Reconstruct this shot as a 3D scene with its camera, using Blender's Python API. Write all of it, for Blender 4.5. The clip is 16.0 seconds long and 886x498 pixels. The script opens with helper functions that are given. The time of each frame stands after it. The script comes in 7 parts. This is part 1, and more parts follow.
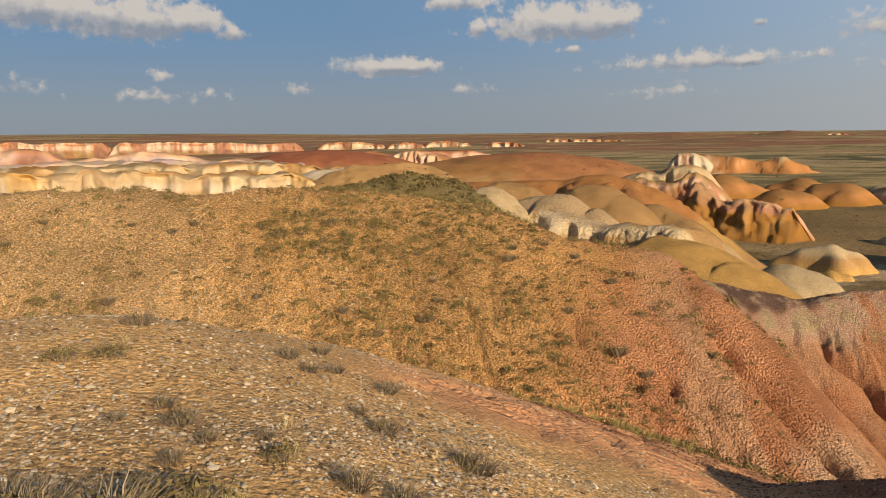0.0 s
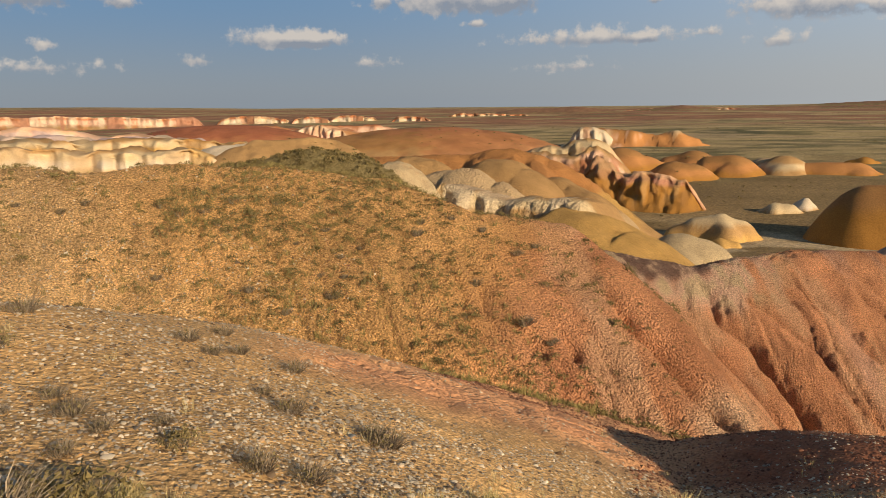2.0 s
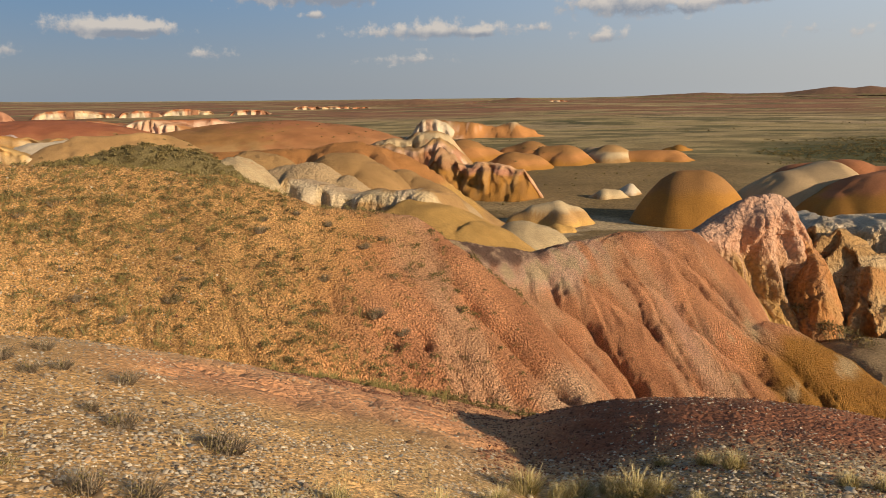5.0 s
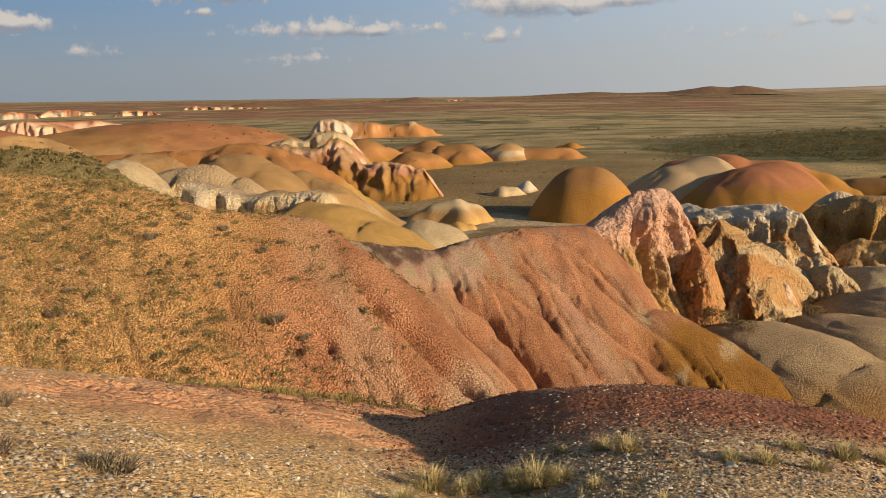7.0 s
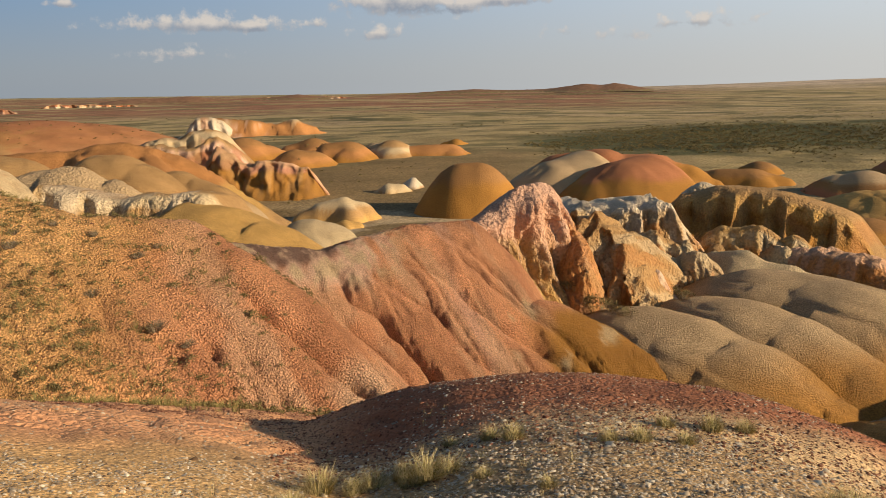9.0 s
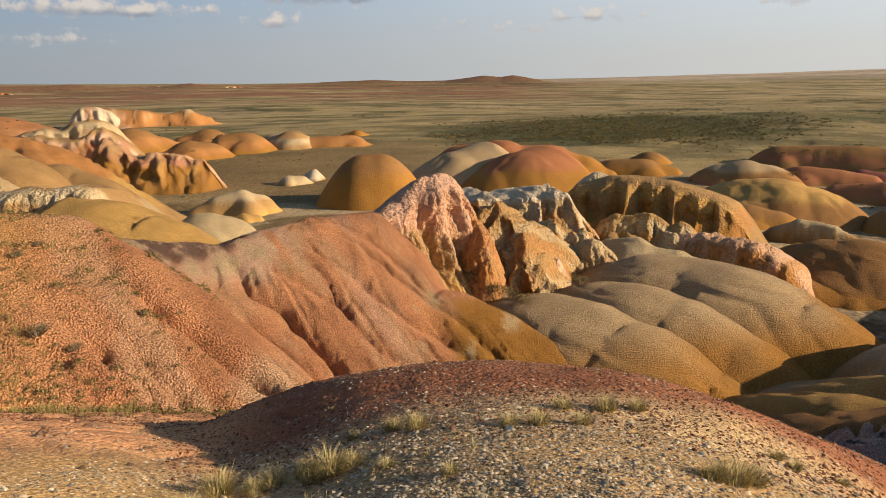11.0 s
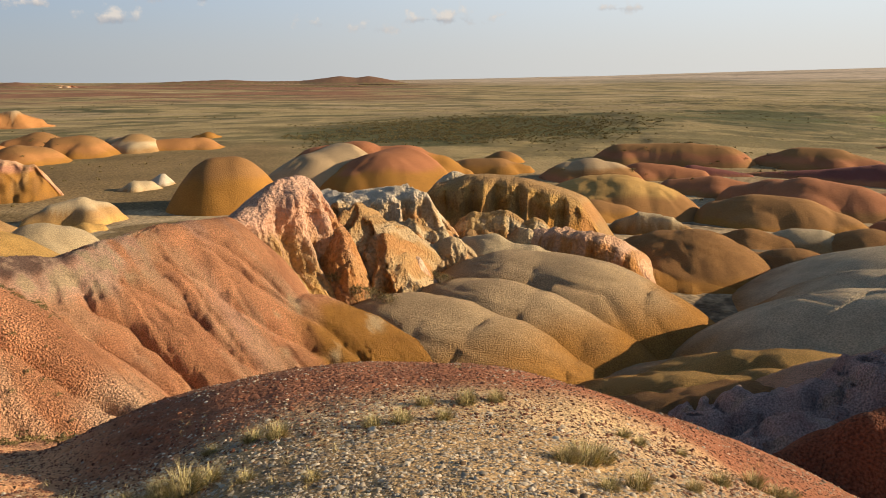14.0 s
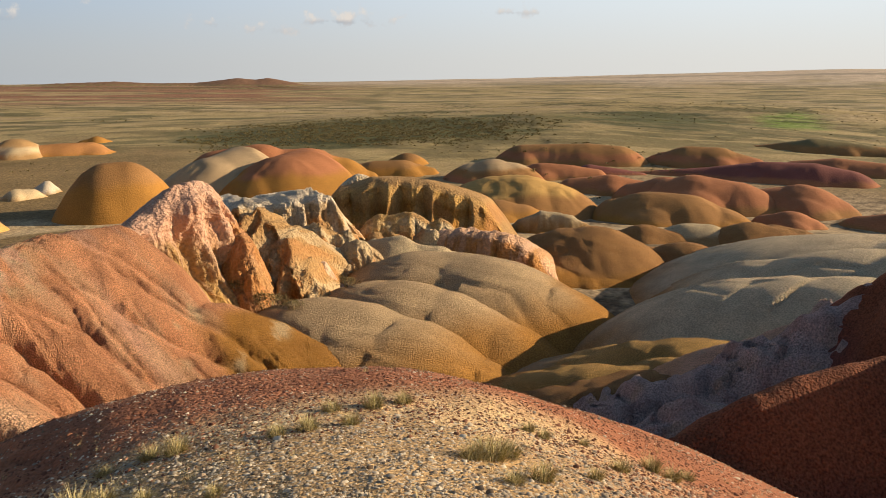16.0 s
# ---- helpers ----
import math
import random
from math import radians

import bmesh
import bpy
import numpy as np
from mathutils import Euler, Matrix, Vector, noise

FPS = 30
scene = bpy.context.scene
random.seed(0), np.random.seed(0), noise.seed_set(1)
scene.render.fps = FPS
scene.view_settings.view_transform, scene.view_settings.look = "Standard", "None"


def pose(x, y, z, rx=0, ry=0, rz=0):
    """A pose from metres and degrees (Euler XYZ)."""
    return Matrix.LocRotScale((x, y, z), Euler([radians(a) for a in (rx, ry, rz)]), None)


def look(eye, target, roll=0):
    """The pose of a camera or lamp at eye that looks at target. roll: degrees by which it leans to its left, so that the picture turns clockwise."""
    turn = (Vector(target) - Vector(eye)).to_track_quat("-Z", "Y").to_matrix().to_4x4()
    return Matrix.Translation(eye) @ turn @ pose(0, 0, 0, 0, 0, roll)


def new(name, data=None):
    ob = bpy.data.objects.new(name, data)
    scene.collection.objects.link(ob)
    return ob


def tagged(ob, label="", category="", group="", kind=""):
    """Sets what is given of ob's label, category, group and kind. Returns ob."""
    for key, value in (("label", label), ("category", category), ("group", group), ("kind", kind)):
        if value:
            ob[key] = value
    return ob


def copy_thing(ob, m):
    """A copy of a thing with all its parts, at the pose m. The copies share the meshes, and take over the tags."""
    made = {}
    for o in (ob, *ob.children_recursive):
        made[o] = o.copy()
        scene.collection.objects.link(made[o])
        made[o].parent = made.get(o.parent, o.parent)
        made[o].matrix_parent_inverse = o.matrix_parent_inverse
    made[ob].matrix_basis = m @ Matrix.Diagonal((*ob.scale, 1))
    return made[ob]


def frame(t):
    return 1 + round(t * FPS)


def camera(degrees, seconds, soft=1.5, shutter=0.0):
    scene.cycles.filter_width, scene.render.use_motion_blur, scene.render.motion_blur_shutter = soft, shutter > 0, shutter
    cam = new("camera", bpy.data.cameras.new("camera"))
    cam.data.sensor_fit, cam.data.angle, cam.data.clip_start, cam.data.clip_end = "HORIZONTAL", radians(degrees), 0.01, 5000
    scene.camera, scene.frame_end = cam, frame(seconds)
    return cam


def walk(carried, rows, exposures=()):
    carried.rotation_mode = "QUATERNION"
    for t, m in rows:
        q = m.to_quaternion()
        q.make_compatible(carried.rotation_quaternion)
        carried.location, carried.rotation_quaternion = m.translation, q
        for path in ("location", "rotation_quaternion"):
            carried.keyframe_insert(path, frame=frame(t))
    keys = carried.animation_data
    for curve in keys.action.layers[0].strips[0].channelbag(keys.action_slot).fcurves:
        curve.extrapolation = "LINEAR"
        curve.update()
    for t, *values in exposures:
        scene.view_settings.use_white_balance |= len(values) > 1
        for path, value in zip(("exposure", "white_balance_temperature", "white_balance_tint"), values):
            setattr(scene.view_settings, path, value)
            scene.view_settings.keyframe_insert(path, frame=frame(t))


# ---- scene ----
EYE, ARM = 1.65, 0.37
cam = camera(63.09, 16.0, soft=0.7)
TURNS = [
    (0.0, 80.41, 1.31, -0.21), (0.5, 79.80, 1.20, -1.86), (1.0, 79.24, 1.16, -3.63), (1.5, 78.71, 1.14, -5.53),
    (2.0, 78.27, 1.16, -7.52), (2.5, 77.95, 1.21, -9.55), (3.0, 77.74, 1.19, -11.53), (3.5, 77.65, 1.27, -13.53),
    (4.0, 77.60, 1.24, -15.57), (6.5, 77.32, 1.10, -25.76), (7.0, 77.29, 1.15, -27.67), (7.5, 77.21, 1.27, -29.73),
    (8.0, 77.13, 1.23, -31.95), (8.5, 77.02, 1.19, -34.34), (9.0, 76.90, 1.04, -36.70), (11.5, 75.97, 0.21, -46.10),
    (12.0, 75.89, 0.05, -47.87), (12.5, 75.88, -0.14, -49.76), (13.0, 75.94, -0.25, -51.66), (13.5, 76.05, -0.26, -53.58),
    (14.0, 76.16, -0.13, -55.47), (14.5, 76.32, -0.19, -57.35), (15.0, 76.41, -0.22, -59.27), (15.5, 76.44, -0.31, -61.17),
    (16.0, 76.36, -0.31, -63.03),
]
# someone turns on the spot with the camera held at arm's length in front of them
walk(cam, [(t, pose(-ARM * math.sin(radians(c)), ARM * math.cos(radians(c)), EYE, a, b, c)) for t, a, b, c in TURNS], [(0.0, 0.32), (4.0, 0.33), (12.0, 0.54), (16.0, 0.65)])

# ---- world and sun ----
SUN_AZ, SUN_EL = 144.0, 17.5
HAZE = 0.60
HAZE_L0, HAZE_L1 = (0.325, 0.38, 0.445), (0.2, 0.35, 0.56)
HAZE_R0, HAZE_R1 = (0.80, 0.79, 0.76), (0.85, 0.93, 0.98)
world = bpy.data.worlds.new("world")
scene.world = world
world.use_nodes = True
wn = world.node_tree.nodes
wl = world.node_tree.links
wn.clear()
sky = wn.new("ShaderNodeTexSky")
sky.sky_type, sky.sun_disc = "NISHITA", False
sky.sun_elevation, sky.sun_rotation = radians(SUN_EL), radians(SUN_AZ)
sky.air_density, sky.dust_density, sky.ozone_density = 1.0, 0.6, 1.5
back = wn.new("ShaderNodeBackground")
back.inputs["Strength"].default_value = 0.07
wout = wn.new("ShaderNodeOutputWorld")


def wmath(op, a, b=None, c=None, clamp=False):
    """A maths node of the world; a, b and c are sockets or numbers."""
    m = wn.new("ShaderNodeMath")
    m.operation, m.use_clamp = op, clamp
    for k, v in enumerate((a, b, c)):
        if v is None:
            continue
        if isinstance(v, (int, float)):
            m.inputs[k].default_value = v
        else:
            wl.new(v, m.inputs[k])
    return m.outputs[0]


way = wn.new("ShaderNodeTexCoord").outputs["Generated"]
xyz = wn.new("ShaderNodeSeparateXYZ")
wl.new(way, xyz.inputs[0])
bearing = wmath("MULTIPLY", wmath("ARCTAN2", xyz.outputs[0], xyz.outputs[1]), 180 / math.pi)
rise = wmath("MULTIPLY", wmath("ARCSINE", xyz.outputs[2]), 180 / math.pi)
both = wn.new("ShaderNodeCombineXYZ")
wl.new(bearing, both.inputs[0])
wl.new(rise, both.inputs[1])
# cumulus: bearing, height in degrees, half width, half height, density
CLOUDS = [
    (-28.2, 8.4, 5.8, 1.79, 1), (-22.3, 7.6, 4.0, 1.79, 1), (-18.7, 7.8, 2.9, 1.35, 1), (-15.4, 7.0, 1.0, 0.72, 0.9), (9.2, 7.3, 5.4, 1.70, 1),
    (12.8, 7.2, 2.0, 1.57, 1), (1.5, 9.1, 2.5, 0.63, 0.9), (3.1, 7.2, 0.9, 0.76, 0.8), (-3.8, 4.5, 3.8, 0.90, 1), (-2.7, 4.5, 2.2, 0.72, 1),
    (19.4, 4.2, 5.4, 0.72, 0.8), (22.6, 4.1, 1.1, 0.54, 0.9), (-10.7, 3.1, 1.3, 0.54, 0.7), (-20.9, 2.6, 4.0, 0.54, 0.6), (2.3, 2.8, 2.0, 0.54, 0.65),
    (-29.7, 3.3, 1.6, 0.63, 0.6),
]
CLOUDS += [
    (-20.7, 4.1, 1.0, 0.54, 0.6), (23.3, 6.7, 0.5, 0.36, 0.8), (10.2, 5.5, 0.9, 0.36, 0.8), (17.9, 2.2, 2.7, 0.45, 0.5), (34.0, 5.8, 4.9, 1.44, 0.9),
    (41.0, 5.8, 4.0, 0.63, 0.8), (37.8, 5.3, 1.6, 0.63, 0.8), (31.9, 3.5, 2.0, 0.72, 0.7), (27.2, 4.3, 0.8, 0.45, 0.7), (16.8, 2.3, 2.7, 0.54, 0.5),
    (55.3, 3.8, 3.6, 0.63, 0.55), (50.1, 3.1, 2.2, 0.54, 0.45), (54.3, 3.8, 2.2, 0.36, 0.6), (56.0, 4.2, 2.2, 0.63, 0.6), (46.2, 3.4, 1.8, 0.45, 0.45),
    (68.5, 4.5, 2.7, 0.45, 0.5), (31.8, 3.6, 1.8, 0.72, 0.6),
]
thick, lift = None, None
for az, up, w, h, dense in CLOUDS:
    off = wn.new("ShaderNodeVectorMath")
    off.operation = "SUBTRACT"
    off.inputs[1].default_value = (az, up, 0)
    wl.new(both.outputs[0], off.inputs[0])
    fit_ = wn.new("ShaderNodeVectorMath")
    fit_.operation = "MULTIPLY"
    fit_.inputs[1].default_value = (1 / w, 1 / h, 0)
    wl.new(off.outputs[0], fit_.inputs[0])
    heap = wn.new("ShaderNodeSeparateXYZ")
    wl.new(fit_.outputs[0], heap.inputs[0])
    sunk = wmath("MULTIPLY", wmath("MINIMUM", heap.outputs[1], 0.0), 0.7)
    bent = wn.new("ShaderNodeCombineXYZ")
    wl.new(heap.outputs[0], bent.inputs[0])
    wl.new(wmath("ADD", heap.outputs[1], sunk), bent.inputs[1])
    far_ = wn.new("ShaderNodeVectorMath")
    far_.operation = "LENGTH"
    wl.new(bent.outputs[0], far_.inputs[0])
    m = wmath("MULTIPLY", wmath("SUBTRACT", 1.55, far_.outputs["Value"]), dense * (0.72 if dense < 0.75 else 1.0))
    part_up = wn.new("ShaderNodeSeparateXYZ")
    wl.new(fit_.outputs[0], part_up.inputs[0])
    hgt = wmath("MULTIPLY", wmath("MAXIMUM", m, 0.0), part_up.outputs[1])
    thick = m if thick is None else wmath("MAXIMUM", thick, m)
    lift = hgt if lift is None else wmath("ADD", lift, hgt)
puff = wn.new("ShaderNodeTexNoise")
puff.inputs["Scale"].default_value, puff.inputs["Detail"].default_value, puff.inputs["Roughness"].default_value = 0.8, 9, 0.58
wl.new(both.outputs[0], puff.inputs["Vector"])
body = wmath("ADD", thick, wmath("MULTIPLY", wmath("SUBTRACT", puff.outputs["Fac"], 0.5), 2.6))
cover = wn.new("ShaderNodeMapRange")
cover.interpolation_type = "SMOOTHSTEP"
cover.inputs[1].default_value, cover.inputs[2].default_value = 0.2, 0.85
wl.new(body, cover.inputs[0])
# the sunlit heads are white, the bases grey
sunny = wn.new("ShaderNodeMapRange")
sunny.inputs[1].default_value, sunny.inputs[2].default_value = -0.35, 0.4
wl.new(wmath("ADD", lift, wmath("MULTIPLY", wmath("SUBTRACT", puff.outputs["Fac"], 0.5), 1.6)), sunny.inputs[0])
shade = wn.new("ShaderNodeMix")
shade.data_type = "RGBA"
shade.inputs["A"].default_value, shade.inputs["B"].default_value = (0.36, 0.40, 0.47, 1), (0.86, 0.78, 0.70, 1)
wl.new(sunny.outputs[0], shade.inputs["Factor"])
white = wn.new("ShaderNodeBackground")
white.inputs["Strength"].default_value = 0.58
wl.new(shade.outputs["Result"], white.inputs[0])
# haze low over the plain: slate blue away from the sun, pale towards it
def ramp(value, lo, hi, a, b):
    r = wn.new("ShaderNodeMapRange")
    r.interpolation_type = "SMOOTHSTEP"
    for k, v in enumerate((lo, hi, a, b)):
        r.inputs[k + 1].default_value = v
    wl.new(value, r.inputs[0])
    return r.outputs[0]


def tone(fac, a, b):
    m = wn.new("ShaderNodeMix")
    m.data_type = "RGBA"
    wl.new(fac, m.inputs["Factor"])
    for key, v in (("A", a), ("B", b)):
        if isinstance(v, tuple):
            m.inputs[key].default_value = (*v, 1)
        else:
            wl.new(v, m.inputs[key])
    return m.outputs["Result"]


high_up = ramp(rise, 0.0, 8.0, 0.0, 1.0)
turn_off = wmath("ABSOLUTE", wmath("WRAP", wmath("SUBTRACT", bearing, SUN_AZ), 180.0, -180.0))
sunward = ramp(turn_off, 155.0, 50.0, 0.0, 1.0)
hazy = tone(sunward, tone(high_up, HAZE_L0, HAZE_L1), tone(high_up, HAZE_R0, HAZE_R1))
mist = wn.new("ShaderNodeBackground")
mist.inputs["Strength"].default_value = HAZE
wl.new(hazy, mist.inputs["Color"])
low = ramp(rise, 9.0, 24.0, 0.94, 0.0)
air = wn.new("ShaderNodeMixShader")
wl.new(sky.outputs[0], back.inputs[0])
wl.new(low, air.inputs[0])
wl.new(back.outputs[0], air.inputs[1])
wl.new(mist.outputs[0], air.inputs[2])
over = wn.new("ShaderNodeMixShader")
wl.new(wmath("MULTIPLY", cover.outputs[0], 0.92), over.inputs[0])
wl.new(air.outputs[0], over.inputs[1])
wl.new(white.outputs[0], over.inputs[2])
wl.new(over.outputs[0], wout.inputs[0])

sun = new("sun", bpy.data.lights.new("sun", "SUN"))
sun.data.energy, sun.data.angle, sun.data.color = 5.0, radians(0.5), (1.0, 0.80, 0.56)
sun.matrix_world = look((math.sin(radians(SUN_AZ)) * 50, math.cos(radians(SUN_AZ)) * 50, 50 * math.tan(radians(SUN_EL))), (0, 0, 0))


# ---- noise on arrays ----
def hashed(i, j, seed):
    h = (i.astype(np.int64) * 374761393 + j.astype(np.int64) * 668265263 + seed * 974634541) & 0xFFFFFFFF
    h = ((h ^ (h >> 13)) * 1274126177) & 0xFFFFFFFF
    h = (h ^ (h >> 16)) & 0xFFFFFFFF
    return h / 4294967295.0


def value_noise(x, y, seed=0):
    i, j = np.floor(x), np.floor(y)
    u, v = x - i, y - j
    u, v = u * u * u * (u * (6 * u - 15) + 10), v * v * v * (v * (6 * v - 15) + 10)
    a, b, c, d = hashed(i, j, seed), hashed(i + 1, j, seed), hashed(i, j + 1, seed), hashed(i + 1, j + 1, seed)
    return (a + (b - a) * u) * (1 - v) + (c + (d - c) * u) * v


def fbm(x, y, seed=0, octaves=4):
    total, amp, norm = 0.0, 1.0, 0.0
    for k in range(octaves):
        total = total + amp * (value_noise(x * 2**k + 13.7 * k, y * 2**k - 7.3 * k, seed + k) * 2 - 1)
        norm, amp = norm + amp, amp * 0.5
    return total / norm


def creases(x, y, seed=0):
    """Narrow furrows between round swells: 0 on the swells, 1 in the furrows."""
    n = np.abs(value_noise(x, y, seed) * 2 - 1)
    m = np.abs(value_noise(x * 2.1 + 5, y * 1.7, seed + 9) * 2 - 1)
    return 0.72 * (1 - n) ** 3 + 0.28 * (1 - m) ** 3


def cells(x, y, seed=0):
    """Round crumbs side by side: 0 in the middle of a crumb, about 0.7 in the gaps."""
    i, j = np.floor(x), np.floor(y)
    best = np.full(x.shape, 9.0)
    for a in (-1, 0, 1):
        for b in (-1, 0, 1):
            px_, py_ = i + a + hashed(i + a, j + b, seed), j + b + hashed(i + a, j + b, seed + 77)
            best = np.minimum(best, np.hypot(x - px_, y - py_))
    return best


def smooth(a, b, x):
    k = np.clip((x - a) / (b - a), 0, 1)
    return k * k * (3 - 2 * k)


# ---- materials ----
def nodes_of(name):
    m = bpy.data.materials.new(name)
    m.use_nodes = True
    return m, m.node_tree.nodes, m.node_tree.links


def earth(name, grain, crack, depth, rough=0.95, pebble=0.045, cracks=0.6, speck=(0.62, 1.38), stones=(0.45, 1.55), knobs=0.8):
    """Dry clay: its colours come with the mesh; cracked crumbs of the size crack and fine grain on it."""
    m, n, l = nodes_of(name)
    b = n["Principled BSDF"]
    b.inputs["Roughness"].default_value = rough
    b.inputs["Specular IOR Level"].default_value = 0.15
    at = n.new("ShaderNodeAttribute")
    at.attribute_name = "tint"
    co = n.new("ShaderNodeTexCoord")
    big = n.new("ShaderNodeTexNoise")
    big.inputs["Scale"].default_value, big.inputs["Detail"].default_value = 0.35 / (crack * 8), 6
    fine = n.new("ShaderNodeTexNoise")
    fine.inputs["Scale"].default_value, fine.inputs["Detail"].default_value = 1 / grain, 5
    vor = n.new("ShaderNodeTexVoronoi")
    vor.feature = "DISTANCE_TO_EDGE"
    vor.inputs["Scale"].default_value = 1 / crack
    warp = n.new("ShaderNodeVectorMath")
    warp.operation = "MULTIPLY_ADD"
    warp.inputs[1].default_value = (crack * 0.9,) * 3
    wob = n.new("ShaderNodeTexNoise")
    wob.inputs["Scale"].default_value = 0.9 / crack
    l.new(co.outputs["Object"], wob.inputs["Vector"])
    l.new(wob.outputs["Color"], warp.inputs[0])
    l.new(co.outputs["Object"], warp.inputs[2])
    l.new(warp.outputs[0], vor.inputs["Vector"])
    l.new(co.outputs["Object"], big.inputs["Vector"])
    l.new(co.outputs["Object"], fine.inputs["Vector"])
    gap = n.new("ShaderNodeMapRange")
    gap.inputs[1].default_value, gap.inputs[2].default_value = 0.0, 0.3
    l.new(vor.outputs["Distance"], gap.inputs[0])
    bare = n.new("ShaderNodeMath")
    bare.operation = "MULTIPLY"
    l.new(gap.outputs[0], bare.inputs[0])
    patchy = n.new("ShaderNodeMath")
    patchy.operation = "MULTIPLY"
    l.new(at.outputs["Alpha"], patchy.inputs[0])
    some = n.new("ShaderNodeMapRange")
    some.inputs[1].default_value, some.inputs[2].default_value, some.inputs[3].default_value = 0.35, 0.62, 0.25
    l.new(big.outputs["Fac"], some.inputs[0])
    l.new(some.outputs[0], patchy.inputs[1])
    l.new(patchy.outputs[0], bare.inputs[1])
    mix = n.new("ShaderNodeMath")
    mix.operation = "MULTIPLY_ADD"
    mix.inputs[1].default_value = 1.5
    l.new(fine.outputs["Fac"], mix.inputs[0])
    part_crack = n.new("ShaderNodeMath")
    part_crack.operation = "MULTIPLY"
    part_crack.inputs[1].default_value = cracks
    l.new(bare.outputs[0], part_crack.inputs[0])
    l.new(part_crack.outputs[0], mix.inputs[2])
    bump = n.new("ShaderNodeBump")
    bump.inputs["Strength"].default_value, bump.inputs["Distance"].default_value = 1.0, depth
    l.new(mix.outputs[0], bump.inputs["Height"])
    v1 = n.new("ShaderNodeMapRange")
    v1.inputs[1].default_value, v1.inputs[2].default_value, v1.inputs[3].default_value, v1.inputs[4].default_value = 0.3, 0.7, 0.78, 1.2
    l.new(big.outputs["Fac"], v1.inputs[0])
    v2 = n.new("ShaderNodeMapRange")
    v2.inputs[1].default_value, v2.inputs[2].default_value, v2.inputs[3].default_value, v2.inputs[4].default_value = 0.3, 0.7, *speck
    l.new(fine.outputs["Fac"], v2.inputs[0])
    vm = n.new("ShaderNodeMath")
    vm.operation = "MULTIPLY"
    l.new(v1.outputs[0], vm.inputs[0])
    l.new(v2.outputs[0], vm.inputs[1])
    # where the clay is not bare, small stones lie close together
    peb = n.new("ShaderNodeTexVoronoi")
    peb.inputs["Scale"].default_value = 1 / pebble
    l.new(co.outputs["Object"], peb.inputs["Vector"])
    one = n.new("ShaderNodeSeparateColor")
    l.new(peb.outputs["Color"], one.inputs[0])
    pick = n.new("ShaderNodeMapRange")
    pick.inputs[1].default_value, pick.inputs[2].default_value, pick.inputs[3].default_value, pick.inputs[4].default_value = 0.1, 1.0, *stones
    l.new(one.outputs[0], pick.inputs[0])
    lay = n.new("ShaderNodeMix")
    lay.inputs["B"].default_value = 1.0
    l.new(at.outputs["Alpha"], lay.inputs["Factor"])
    l.new(pick.outputs[0], lay.inputs["A"])
    vm2 = n.new("ShaderNodeMath")
    vm2.operation = "MULTIPLY"
    l.new(vm.outputs[0], vm2.inputs[0])
    l.new(lay.outputs["Result"], vm2.inputs[1])
    dome = n.new("ShaderNodeMath")
    dome.operation = "MULTIPLY_ADD"
    dome.inputs[1].default_value = -pebble * knobs
    l.new(peb.outputs["Distance"], dome.inputs[0])
    dome.inputs[2].default_value = 0.5 * pebble
    bump2 = n.new("ShaderNodeBump")
    bump2.inputs["Distance"].default_value = 1.0
    inv = n.new("ShaderNodeMath")
    inv.operation = "SUBTRACT"
    inv.inputs[0].default_value = 1.0
    l.new(at.outputs["Alpha"], inv.inputs[1])
    l.new(inv.outputs[0], bump2.inputs["Strength"])
    l.new(dome.outputs[0], bump2.inputs["Height"])
    l.new(bump.outputs[0], bump2.inputs["Normal"])
    l.new(bump2.outputs[0], b.inputs["Normal"])
    sc = n.new("ShaderNodeVectorMath")
    sc.operation = "SCALE"
    l.new(at.outputs["Color"], sc.inputs[0])
    l.new(vm2.outputs[0], sc.inputs["Scale"])
    l.new(sc.outputs[0], b.inputs["Base Color"])
    return m


CLAY_NEAR = earth("cracked_clay", 0.08, 0.16, 0.2, cracks=0.45, speck=(0.5, 1.5), stones=(0.72, 1.35))
CLAY_KNOLL = earth("gravelly_clay", 0.06, 0.16, 0.022, cracks=0.9, pebble=0.03, speck=(0.7, 1.3), stones=(0.7, 1.34), knobs=0.14)
CLAY_MID = earth("popcorn_clay", 0.13, 0.13, 0.13, cracks=0.4, speck=(0.66, 1.34))
CLAY_FAR = earth("weathered_clay", 0.3, 0.5, 0.06, cracks=0.2, speck=(0.84, 1.16))
ROCK = earth("crumbling_clay_rock", 0.3, 0.5, 0.3, cracks=0.0, speck=(0.78, 1.2))
STEPPE = earth("steppe_ground", 0.7, 1.5, 0.12, pebble=1.1, stones=(0.86, 1.14), knobs=0.08)

# colours of the beds, as they are in plain daylight
RED = (0.58, 0.272, 0.132)
BRICK = (0.3, 0.105, 0.05)
RUST = (0.37, 0.15, 0.066)
BROWN = (0.3, 0.152, 0.053)
PINK = (0.57, 0.335, 0.19)
ORANGE = (0.41, 0.19, 0.065)
OCHRE = (0.34, 0.162, 0.035)
YELLOW = (0.47, 0.28, 0.088)
SAND = (0.37, 0.22, 0.09)
GRAVEL = (0.58, 0.395, 0.2)
CREAM = (0.51, 0.385, 0.22)
PALEPINK = (0.58, 0.37, 0.25)
WHITE = (0.58, 0.47, 0.33)
GREY = (0.43, 0.3, 0.162)
PALEGREY = (0.52, 0.405, 0.255)
LILAC = (0.52, 0.38, 0.33)
MAROON = (0.225, 0.08, 0.06)
OLIVE = (0.21, 0.162, 0.07)
DRYGRASS = (0.37, 0.275, 0.125)
